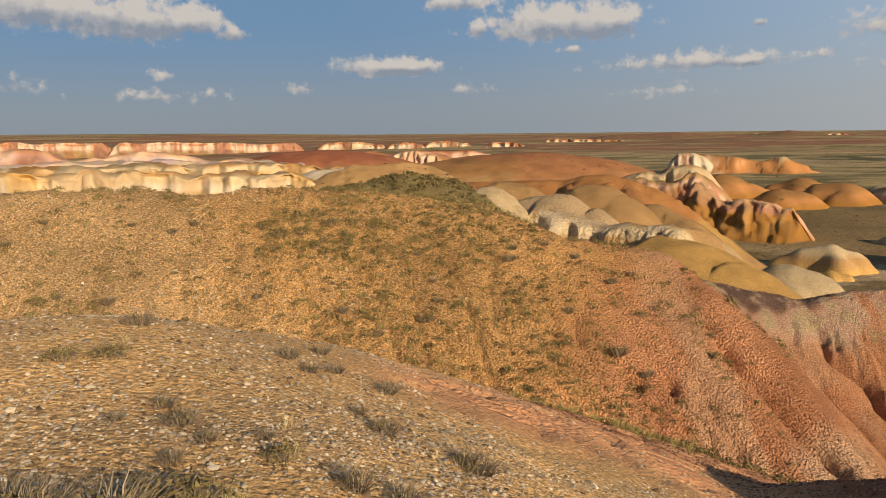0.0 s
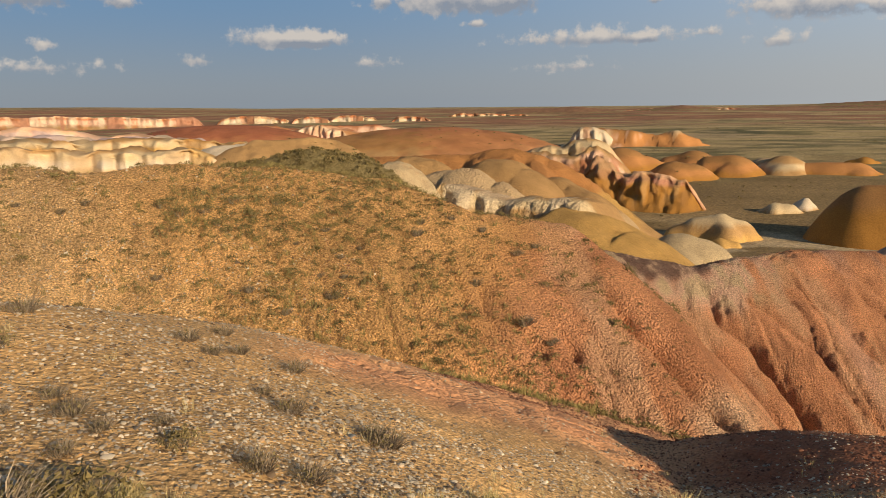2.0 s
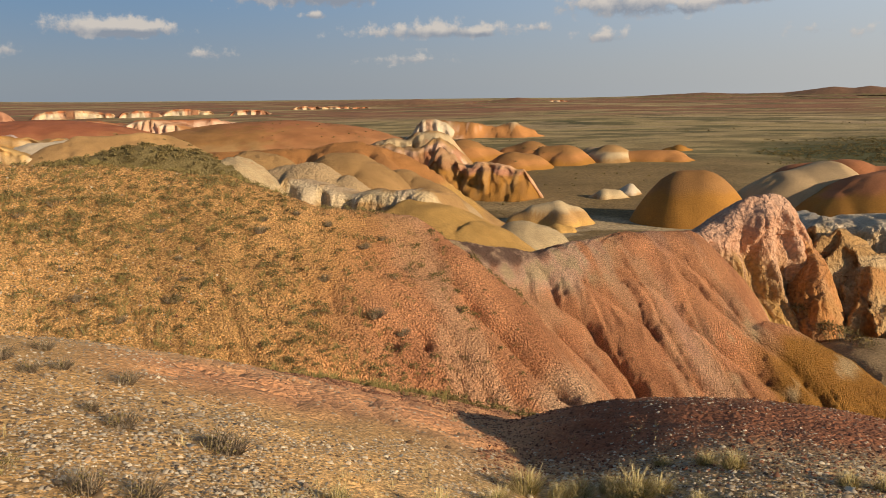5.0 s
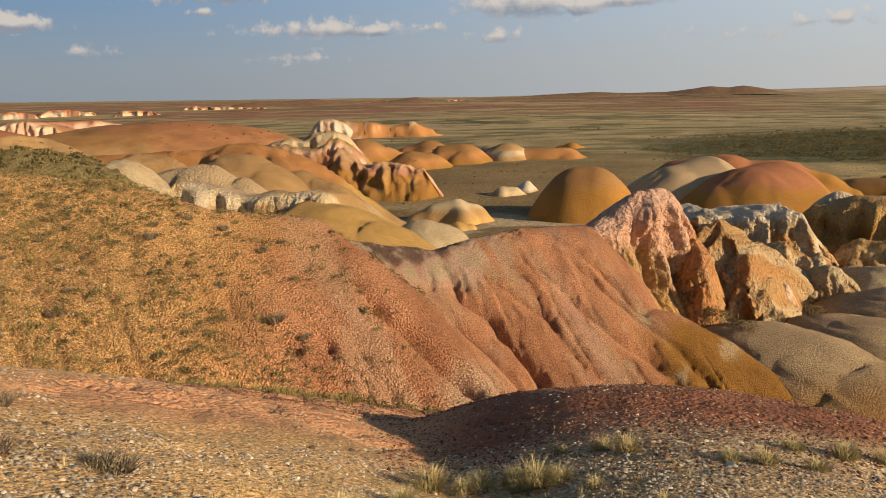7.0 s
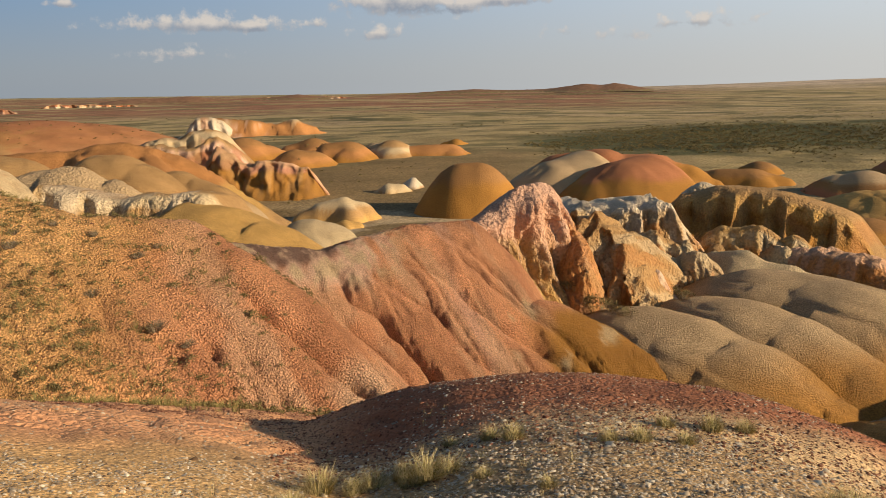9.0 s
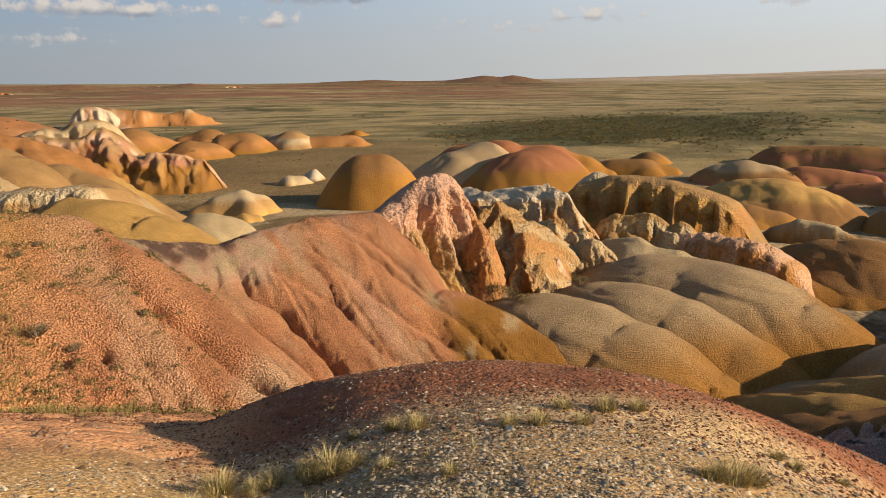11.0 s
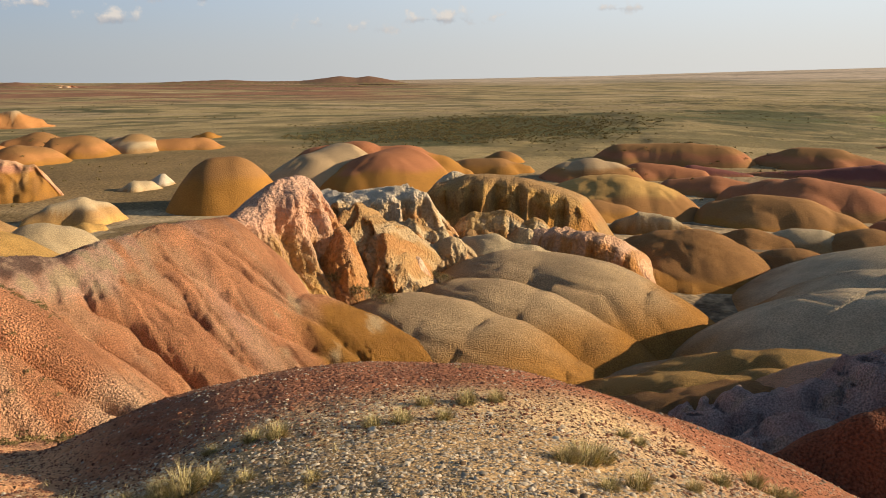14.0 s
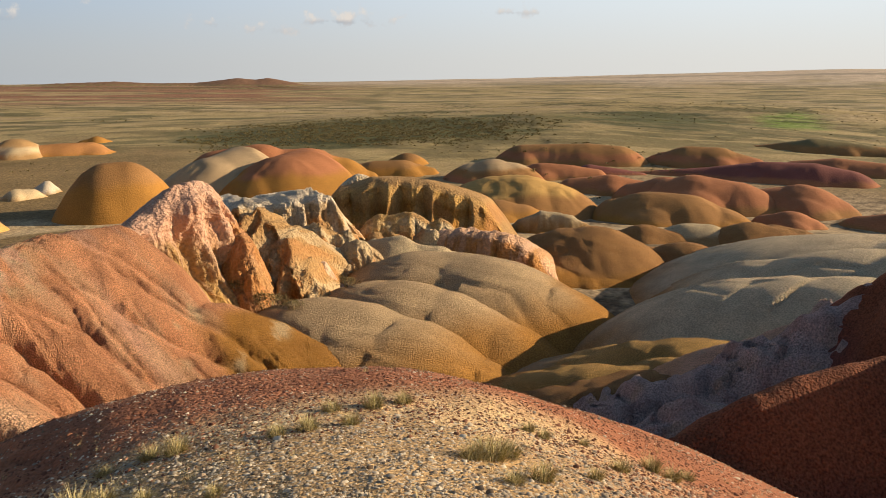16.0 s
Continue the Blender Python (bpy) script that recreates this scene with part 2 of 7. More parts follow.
PASTURE = (0.33, 0.25, 0.11)
SCRUB = (0.06, 0.062, 0.025)


# ---- landforms ----
def spot(bearing, metres, dip):
    """A place by its bearing in degrees, its distance and how many degrees it lies under the eye's level."""
    a = radians(bearing)
    return (math.sin(a) * metres, math.cos(a) * metres, EYE - metres * math.tan(radians(dip)))


def blend(colours, mask):
    """Mixes the colours one after another: colours[0], then each next one by its mask."""
    c = np.empty(mask[0].shape + (3,))
    c[:] = colours[0]
    for col, m in zip(colours[1:], mask):
        c += (np.array(col) - c) * np.clip(m, 0, 1)[..., None]
    return c


def sheet(name, X, Y, Z, tint, material, keep=None, parent=None, cracked=None):
    """A grid of points as one smooth mesh with its colours; keep: which points matter."""
    r, c = Z.shape
    idx = np.arange(r * c).reshape(r, c)
    quads = np.stack([idx[:-1, :-1], idx[:-1, 1:], idx[1:, 1:], idx[1:, :-1]], -1).reshape(-1, 4)
    if keep is not None:
        quads = quads[keep.ravel()[quads].any(1)]
    used, inv = np.unique(quads, return_inverse=True)
    me = bpy.data.meshes.new(name)
    co = np.stack([X.ravel(), Y.ravel(), Z.ravel()], -1)[used]
    base = Vector(co.mean(0)) if parent is None else Vector((0, 0, 0))
    quads = inv.reshape(-1, 4)
    me.vertices.add(len(co))
    me.vertices.foreach_set("co", (co - np.array(base)).ravel().astype(np.float32))
    me.loops.add(quads.size)
    me.loops.foreach_set("vertex_index", quads.ravel().astype(np.int32))
    me.polygons.add(len(quads))
    me.polygons.foreach_set("loop_start", np.arange(0, quads.size, 4, dtype=np.int32))
    me.polygons.foreach_set("loop_total", np.full(len(quads), 4, dtype=np.int32))
    me.update(calc_edges=True)
    me.polygons.foreach_set("use_smooth", np.ones(len(quads), dtype=bool))
    at = me.attributes.new("tint", "FLOAT_COLOR", "POINT")
    rgba = np.ones((len(co), 4), dtype=np.float32)
    rgba[:, :3] = tint.reshape(-1, 3)[used]
    if cracked is not None:
        rgba[:, 3] = np.broadcast_to(cracked, Z.shape).ravel()[used]
    at.data.foreach_set("color", rgba.ravel())
    me.materials.append(material)
    ob = new(name, me)
    ob.location = base
    return ob


def crest_field(X, Y, crest, fall, side=None, blunt=1.0):
    """Height under a crest line whose flanks drop by fall(distance, along): the height, the distance from the crest and the way along it."""
    best = np.full(X.shape, -1e9)
    Q, S = np.zeros(X.shape), np.zeros(X.shape)
    run = 0.0
    nearest, back, back_z = np.full(X.shape, 1e9), np.zeros(X.shape), np.zeros(X.shape)
    for k, (a, b) in enumerate(zip(crest[:-1], crest[1:])):
        dx, dy = b[0] - a[0], b[1] - a[1]
        n = math.hypot(dx, dy)
        past = ((X - a[0]) * dx + (Y - a[1]) * dy) / (n * n)
        t = np.clip(past, 0, 1)
        q = np.hypot(X - a[0] - t * dx, Y - a[1] - t * dy)
        if blunt > 1 and k in (0, len(crest) - 2):
            over = np.maximum(np.maximum(-past, 0) * (k == 0), np.maximum(past - 1, 0) * (k == len(crest) - 2)) * n
            q = np.sqrt(q * q + (blunt * blunt - 1) * over * over)
        sgn = np.sign((X - a[0]) * dy - (Y - a[1]) * dx)
        ang = np.arctan2(Y - a[1] - t * dy, X - a[0] - t * dx)
        s = run + t * n + np.where((t <= 0) | (t >= 1), ang * np.minimum(q, 6), 0)
        z0 = a[2] + (b[2] - a[2]) * t
        z = z0 - fall(q, s, sgn, z0)
        take = z > best
        best, Q, S = np.where(take, z, best), np.where(take, q, Q), np.where(take, s * np.where(sgn > 0, 1, 1) + sgn * 37, S)
        if side:
            close = q < nearest - 1e-6
            nearest, back, back_z = np.where(close, q, nearest), np.where(close, sgn, back), np.where(close, z, back_z)
        run += n
    if side:
        # the far side follows the nearest part of the crest alone
        best = np.where(back < 0, np.minimum(best, back_z), best)
    return best, Q, S


FIELDS = []
# forms whose backs are rounded like loaves and steepen towards the foot, with the width of the back
LOAVES = {"clay_mound": 1.4, "orange_mound": 1.3, "grey_mound": 1.0, "ochre_cone": 0.64, "ochre_hill": 0.85, "tan_mound": 0.75, "yellow_mound": 0.72, "brown_mound": 0.7,
          "clay_spur": 0.85, "cream_mound": 0.8, "rust_dome": 1.2, "red_dome": 1.2}


def landform(name, label, category, crest, foot, slope, round_, colours, material=None, step=0.5, rill=(0.4, 3.0), rough=0.15, lump=(0.0, 10.0),
             slope_left=None, cliff=0.0, wall=2.6, flute=0.0, seed=1, group="", noses=(), crumb=(0.0, 1.0), carve=None, far_side=False):
    """A mound, spur or bluff along a crest line of spots. slope: rise over run of its flanks; round_: the radius of its crest;
    cliff: the metres that the upper flank drops as a wall; rill: depth and spacing of the furrows down the flanks."""
    pts = [spot(*p) for p in crest]
    dome = LOAVES.get(name, 0.0)
    if dome:
        # a broad back is seen past its crest: lower it by what bulges above the line of sight
        pts = [(x, y, z - math.tan(radians(p[2])) ** 2 * (dome * max(z - foot, 0.6) / slope + round_ * 0.5) ** 2 / (4 * max(z - foot, 0.6))) for (x, y, z), p in zip(pts, crest)]
    top = max(p[2] for p in pts)
    reach = (top - foot) / min(slope, slope_left or slope) + round_ * 1.6 + 2
    reach = min(reach, (top - foot) / min(slope, slope_left or slope) * 1.25 + round_ + 2)
    x0, x1 = min(p[0] for p in pts) - reach, max(p[0] for p in pts) + reach
    y0, y1 = min(p[1] for p in pts) - reach, max(p[1] for p in pts) + reach
    X, Y = np.meshgrid(np.arange(x0, x1 + step, step), np.arange(y0, y1 + step, step))

    def fall(q, s, sgn, z0):
        if dome:
            h = np.maximum(z0 - foot, 0.6)
            w = dome * h / np.where(sgn > 0, slope, slope_left or slope) + round_ * 0.5
            return h * (np.abs(q) / w) ** 2
        k = np.where(sgn > 0, slope, slope_left or slope)
        if flute:
            grow = smooth(0, round_ * 0.5 + 0.1, q)
            q = q + flute * (creases(s / (flute * 3.0), q * 0.02 + 3, seed + 5) - 0.3) * grow
            q = q + 0.5 * flute * (creases(s / (flute * 0.9), q * 0.05 + 7, seed + 6) - 0.3) * grow
        d = k * (np.sqrt(q * q + round_ * round_) - round_)
        if cliff:
            e = np.maximum(q - round_, 0)
            d = d * 0.85 + np.minimum(e * wall, cliff)
        return d

    wx, wy = X + rough * 4 * fbm(X / 9, Y / 9, seed + 20, 3), Y + rough * 4 * fbm(X / 9 + 40, Y / 9, seed + 21, 3)
    Z, Q, S = crest_field(wx, wy, pts, fall, far_side, blunt=1.9 if dome else 1.0)
    # noses: lower ridges that run from the crest down towards the viewer; bearing, length, drop and swing
    for k, (bearing, out_, drop, swing) in enumerate(noses):
        near_by = min(range(len(pts) - 1), key=lambda i: abs(math.degrees(math.atan2(pts[i][0] + pts[i + 1][0], pts[i][1] + pts[i + 1][1])) - bearing))
        a, b = Vector(pts[near_by]), Vector(pts[near_by + 1])
        ba, bb = math.degrees(math.atan2(a.x, a.y)), math.degrees(math.atan2(b.x, b.y))
        a = a.lerp(b, min(1, max(0, (bearing - ba) / (bb - ba) if abs(bb - ba) > 1e-6 else 0.5)))
        to = radians(math.degrees(math.atan2(a.x, a.y)) + 180 + swing)
        mid = (a.x + math.sin(to) * out_ * 0.45, a.y + math.cos(to) * out_ * 0.45, a.z - drop * 0.3)
        end = (a.x + math.sin(to) * out_, a.y + math.cos(to) * out_, a.z - drop)
        zn, qn, sn = crest_field(wx, wy, [tuple(a), mid, end], fall if dome else (lambda q, s, sgn, z0: slope * (np.sqrt(q * q + round_ * round_) - round_)))
        take = zn > Z
        Z, Q, S = np.where(take, zn, Z), np.where(take, qn, Q), np.where(take, sn + 90 + k, S)
    down = smooth(round_ * 0.35, round_ * 1.5 + 0.5, Q)
    if rill[0]:
        Z = Z - rill[0] * creases(S / rill[1] + 0.35 * fbm(X / rill[1] / 2, Y / rill[1] / 2, seed + 2, 2), Q / (rill[1] * 7), seed) * down
    Z = Z + lump[0] * fbm(X / lump[1], Y / lump[1], seed + 3, 3) + rough * fbm(X / 1.7, Y / 1.7, seed + 4, 4)
    if cliff:
        Z = Z - rough * 1.3 * creases(X / 1.3 + 0.4 * fbm(X, Y, seed + 8, 2), Y / 1.3, seed + 9) * smooth(0.2, 1.5, Q)
        Z = Z + rough * 0.5 * fbm(X / 0.6, Y / 0.6, seed + 10, 2)
    if carve:
        Z = carve(X, Y, Z)
    if crumb[0]:
        Z = Z - crumb[0] * cells(X / crumb[1], Y / crumb[1], seed + 12) * (0.6 + 0.8 * value_noise(X / 4, Y / 4, seed + 13))
    high = (Z - foot) / (top - foot)
    wob = fbm(X / 6, Y / 6, seed + 7, 4)
    tint = colours(X, Y, Z, high, wob, Q, S)
    FIELDS.append((x0, y0, step, Z))
    ob = sheet(name, X, Y, Z, tint, material or CLAY_MID, keep=Z > foot - 0.6)
    return tagged(ob, label, category, group)


def bluff(name, label, category, crest, foot, tint, high, material=None, step=0.2, lean=0.22, cap=0.8, back=0.35, behind=7.0, talus=0.8, flute=(0.6, 1.6), lump=(0.35, 1.6), jag=(0.25, 1.2), seed=1, group=""):
    """A cliff under a crest line of spots: a rounded lip, a fluted wall of the height high (one number or one for each spot), the debris below it and a slope behind."""
    pts = np.array([spot(*p) for p in crest])
    hs = np.broadcast_to(np.asarray(high, float), (len(pts),))
    # both ends run out to the foot
    for end, nxt, first in ((0, 1, True), (-1, -2, False)):
        way_ = (pts[end] - pts[nxt])[:2]
        way_ = way_ / np.hypot(*way_)
        fell = pts[end][2] - foot
        extra = np.array([[*(pts[end][:2] + way_ * fell * k), pts[end][2] - fell * j] for k, j in ((0.3, 0.4), (0.8, 1.1))])
        pts = np.vstack([extra[::-1], pts] if first else [pts, extra])
        hs = np.concatenate([[0.3, hs[0] * 0.6], hs] if first else [hs, [hs[-1] * 0.6, 0.3]])
    gap_ = np.hypot(*np.diff(pts[:, :2], axis=0).T)
    run = np.concatenate([[0], np.cumsum(gap_)])
    u = np.arange(0, run[-1], step)
    lin = np.stack([np.interp(u, run, pts[:, k]) for k in range(3)] + [np.interp(u, run, hs)], -1)
    # soften the corners of the line
    soft_n = max(3, int(0.5 * np.median(gap_) / step) | 1)
    ker = np.hanning(soft_n + 2)[1:-1]
    ker /= ker.sum()
    pad = soft_n // 2
    line = np.stack([np.convolve(np.pad(lin[:, k], pad, mode="edge"), ker, "valid") for k in range(4)], -1)
    ahead = np.gradient(line[:, :2], axis=0)
    ahead /= np.hypot(*ahead.T)[:, None] + 1e-9
    side = np.stack([-ahead[:, 1], ahead[:, 0]], -1)
    side *= np.where((side * line[:, :2]).sum(1) > 0, -1, 1)[:, None]
    long_n = max(3, int(2.5 * np.median(gap_) / step) | 1)
    ker = np.hanning(long_n + 2)[1:-1]
    ker /= ker.sum()
    side = np.stack([np.convolve(np.pad(side[:, k], long_n // 2, mode="edge"), ker, "valid") for k in range(2)], -1)
    side /= np.hypot(*side.T)[:, None] + 1e-9
    tall = line[:, 3][:, None]
    rows_b = np.linspace(1, 0, 9)[None, :-1]
    n_wall = max(8, int(hs.max() / (step * 0.8)))
    rows_w = np.linspace(0, 1, n_wall)[None]
    rows_t = np.linspace(0, 1, max(6, n_wall // 2))[None, 1:]
    ones = np.ones_like(tall)
    off_b, drop_b = -behind * rows_b * ones, back * behind * rows_b**1.5 * ones
    drop_w = tall * rows_w**1.25
    off_w = cap * np.sqrt(np.clip(drop_w / (0.25 * cap + 0.6 * tall * 0.2), 0, 1)) + lean * drop_w
    rest = np.maximum(line[:, 2][:, None] - foot - tall, 0.2) + 0.6
    drop_t = tall + rest * rows_t
    off_t = off_w[:, -1:] + rest * rows_t / talus
    OFF, DROP = np.hstack([off_b, off_w, off_t]), np.hstack([drop_b, drop_w, drop_t])
    front = np.hstack([np.zeros_like(off_b), np.ones_like(off_w), np.ones_like(off_t)])
    calm = np.hstack([np.ones_like(off_b), np.ones_like(off_w), 1 - 0.75 * rows_t * ones])
    SS = np.broadcast_to(u[:, None], OFF.shape)
    fa, fs, zag = (*flute, 0.0)[:3]
    la, ls = lump
    grow = front * smooth(0.0, cap + 0.2 * fa, DROP) * calm
    cols = creases(SS / fs + 0.3 * fbm(SS / (2 * fs), DROP / (3 * fs), seed + 1, 2), DROP / (fs * 5), seed)
    cols2 = creases(SS / (fs * 0.34), DROP / (fs * 2) + 5, seed + 2)
    # spurs and gullies side by side
    saw = np.abs(((SS / (1.3 * fs) + 0.9 * fbm(SS / (4 * fs), DROP / (5 * fs), seed + 6, 3)) % 1.0) * 2 - 1)
    OFF = OFF + zag * (saw - 0.6) * grow * (0.5 + 0.9 * value_noise(SS / (3 * fs), DROP * 0, seed + 7))
    OFF = OFF + grow * (fa * (0.45 - cols) + 0.4 * fa * (0.4 - cols2))
    OFF = OFF + calm * (0.25 + 0.75 * grow) * (la * fbm(SS / ls, DROP / (ls * 1.8) + 0.3 * OFF / ls, seed + 3, 3) + 0.35 * la * fbm(SS / (ls * 0.3), DROP / (ls * 0.6), seed + 4, 2))
    ja, js = jag
    DROP = DROP + ja * (0.35 - fbm(SS / js, OFF / js, seed + 5, 3)) * np.where(DROP < 0.35 * tall, 1.0, 0.4)
    X, Y = line[:, 0][:, None] + side[:, 0][:, None] * OFF, line[:, 1][:, None] + side[:, 1][:, None] * OFF
    Z = line[:, 2][:, None] - DROP
    rel = np.where(front > 0, np.clip(DROP / np.maximum(tall, 0.5), 0, 3), 0.0)
    ob = sheet(name, X, Y, Z, tint(X, Y, Z, rel, SS, DROP, fs, front), material or ROCK)
    return tagged(ob, label, category, group)


def beds(cap_, top_, mid_, low_, stain, streak=None, at=(0.12, 0.45, 0.9), mix=0.6, broken=None):
    """Colours of a cliff from its lip down, with stains and streaks down the wall."""
    def f(X, Y, Z, rel, S, D, size, front):
        n, m, k = fbm(S / (size * 0.7), D / (size * 4), 51, 4), fbm(S / (size * 1.8), D / (size * 1.4), 52, 4), fbm(S / (size * 7), D / (size * 7), 53, 3)
        r = rel + 0.16 * m + 0.12 * k
        gone = smooth(0.02, 0.12, fbm(S / (size * 1.6), D / (size * 6), 54, 3)) if broken else np.zeros_like(S)
        return blend([cap_, top_, mid_, low_, stain, streak or WHITE, broken or cap_], [smooth(at[0] - 0.08, at[0] + 0.08, r), smooth(at[1] - 0.15, at[1] + 0.15, r), smooth(at[2] - 0.2, at[2] + 0.2, r), smooth(0.05, 0.4, m - 0.5 * n) * mix, smooth(0.05, 0.4, n) * mix * smooth(2.0, 1.0, rel), gone])
    return f


def slope_hill(name, label, category, rim, through_, dips, k, foot, colours, material, step, far=1.5, round_=0.6, length=22, rill=(0.2, 1.3), rough=0.1, lump=(0.3, 7), crumb=(0.1, 0.3), carve=None, seed=1, cracked=None):
    """An even hillside that dips k metres a metre towards the bearing dips, up to a rim of (bearing, dip) spots behind which it drops."""
    ux, uy = math.sin(radians(dips)), math.cos(radians(dips))
    ox, oy, oz = spot(*through_)
    pts = []
    for b, e in rim:
        sx, sy = math.sin(radians(b)), math.cos(radians(b))
        m = (EYE - oz - k * (ox * ux + oy * uy)) / (math.tan(radians(e)) - k * (sx * ux + sy * uy))
        pts.append((sx * m, sy * m))
    x0, x1 = min(p[0] for p in pts) - 4, max(p[0] for p in pts) + 10
    y0, y1 = min(p[1] for p in pts) - length, max(p[1] for p in pts) + 10
    X, Y = np.meshgrid(np.arange(x0, x1, step), np.arange(y0, y1, step))
    wx, wy = X + 0.3 * fbm(X / 4, Y / 4, seed + 20, 3), Y + 0.3 * fbm(X / 4 + 40, Y / 4, seed + 21, 3)
    near, out_ = np.full(X.shape, 1e9), np.zeros(X.shape)
    for a, b in zip(pts[:-1], pts[1:]):
        dx, dy = b[0] - a[0], b[1] - a[1]
        t = np.clip(((wx - a[0]) * dx + (wy - a[1]) * dy) / (dx * dx + dy * dy), 0, 1)
        q = np.hypot(wx - a[0] - t * dx, wy - a[1] - t * dy)
        close = q < near - 1e-6
        near = np.where(close, q, near)
        out_ = np.where(close, -np.sign((wx - a[0]) * dy - (wy - a[1]) * dx), out_)
    e = near * out_
    Z = oz - k * ((X - ox) * ux + (Y - oy) * uy)
    e2 = e - 0.7 * round_
    Z = Z - far * 0.5 * (np.sqrt(e2 * e2 + round_ * round_) + e2)
    S = X * uy - Y * ux
    down = smooth(0.5, 4, -e)
    Z = Z - rill[0] * creases(S / rill[1] + 0.35 * fbm(X / 3, Y / 3, seed + 2, 2), Y / (rill[1] * 8), seed) * down
    Z = Z + lump[0] * fbm(X / lump[1], Y / lump[1], seed + 3, 3) + rough * fbm(X / 1.7, Y / 1.7, seed + 4, 4)
    if carve:
        Z = carve(X, Y, Z)
    Z = Z - crumb[0] * cells(X / crumb[1], Y / crumb[1], seed + 12) * (0.6 + 0.8 * value_noise(X / 4, Y / 4, seed + 13))
    # shrinkage cracks, in patches
    gape = (1 - np.abs(value_noise(X / 0.55 + 0.5 * fbm(X, Y, seed + 31, 2), Y / 0.9, seed + 30) * 2 - 1)) ** 6
    Z = Z - 0.09 * gape * smooth(0.3, 0.65, value_noise(X / 3, Y / 3, seed + 32)) * (cracked(X, Y) if cracked else 1.0)
    high = (Z - foot) / (Z.max() - foot)
    tint = colours(X, Y, Z, high, fbm(X / 6, Y / 6, seed + 7, 4), near, S)
    FIELDS.append((x0, y0, step, Z))
    return tagged(sheet(name, X, Y, Z, tint, material, keep=(Z > foot - 0.6) & (Z < 6), cracked=cracked(X, Y) if cracked else None), label, category)


def furrows(lines, depth, width, fine=0.0):
    """Carves gullies into a slope along lines of (bearing, dip) as they are seen from the knoll."""
    def carve(X, Y, Z):
        x0, y0, step = X[0, 0], Y[0, 0], X[0, 1] - X[0, 0]
        wx, wy = X + 0.5 * fbm(X / 3, Y / 3, 301, 3), Y + 0.5 * fbm(X / 3 + 9, Y / 3, 302, 3)
        cut = np.zeros(Z.shape)
        m = np.arange(18, 80, 0.1)
        for k, line in enumerate(lines):
            u = np.linspace(0, len(line) - 1, 3 * len(line))
            hits = []
            for b, e in zip(np.interp(u, range(len(line)), [p[0] for p in line]), np.interp(u, range(len(line)), [p[1] for p in line])):
                xs, ys = m * math.sin(radians(b)), m * math.cos(radians(b))
                i, j = np.rint((xs - x0) / step).astype(int), np.rint((ys - y0) / step).astype(int)
                ok = (i >= 0) & (j >= 0) & (i < Z.shape[1]) & (j < Z.shape[0])
                under = ok.copy()
                under[ok] = Z[j[ok], i[ok]] > EYE - m[ok] * math.tan(radians(e))
                if under.any():
                    n = int(np.argmax(under))
                    hits.append((xs[n], ys[n]))
            for n, (a, b) in enumerate(zip(hits[:-1], hits[1:])):
                dx, dy = b[0] - a[0], b[1] - a[1]
                f = np.clip(((wx - a[0]) * dx + (wy - a[1]) * dy) / (dx * dx + dy * dy + 1e-9), 0, 1)
                q = np.hypot(wx - a[0] - f * dx, wy - a[1] - f * dy)
                cut = np.maximum(cut, (0.65 * np.exp(-q / width) + 0.35 * np.exp(-q / (width * 3))) * min(1, (n + 1) / 7) * (1.3 if k == 0 else 0.6 if k % 2 else 0.75))
        return Z - depth * cut
    return carve


def tint_of(*cols, at=(0.35, 0.65), w=0.08):
    """Colours from the foot up to the crest, which change at the heights at."""
    def f(X, Y, Z, high, wob, Q, S):
        return blend(cols, [smooth(a - w, a + w, high + 0.13 * wob) for a in at])
    return f


# ---- the ground, out to the horizon ----
def ground_height(X, Y):
    d = np.hypot(X, Y)
    az = np.degrees(np.arctan2(X, Y))
    z = -22 - 8.0 * smooth(80, 180, d) - 5.0 * smooth(700, 1150, d) + 5.0 * smooth(1900, 3500, d)
    far = np.interp(az, [-180, -60, -30, -18, -6, 10, 30, 50, 60, 68, 77, 92, 120, 180], [30, 35, 42, 26, -5, -25, -42, -28, -12, 5, 32, 70, 60, 30])
    z = z + far * smooth(1500, 4700, d)
    z = z + smooth(120, 400, d) * (1.3 * fbm(X / 160, Y / 160, 71, 4) + 0.12 * fbm(X / 9, Y / 9, 72, 2))
    z = z + smooth(500, 1500, d) * 1.6 * fbm(X / 700, Y / 700, 73, 3)
    return z


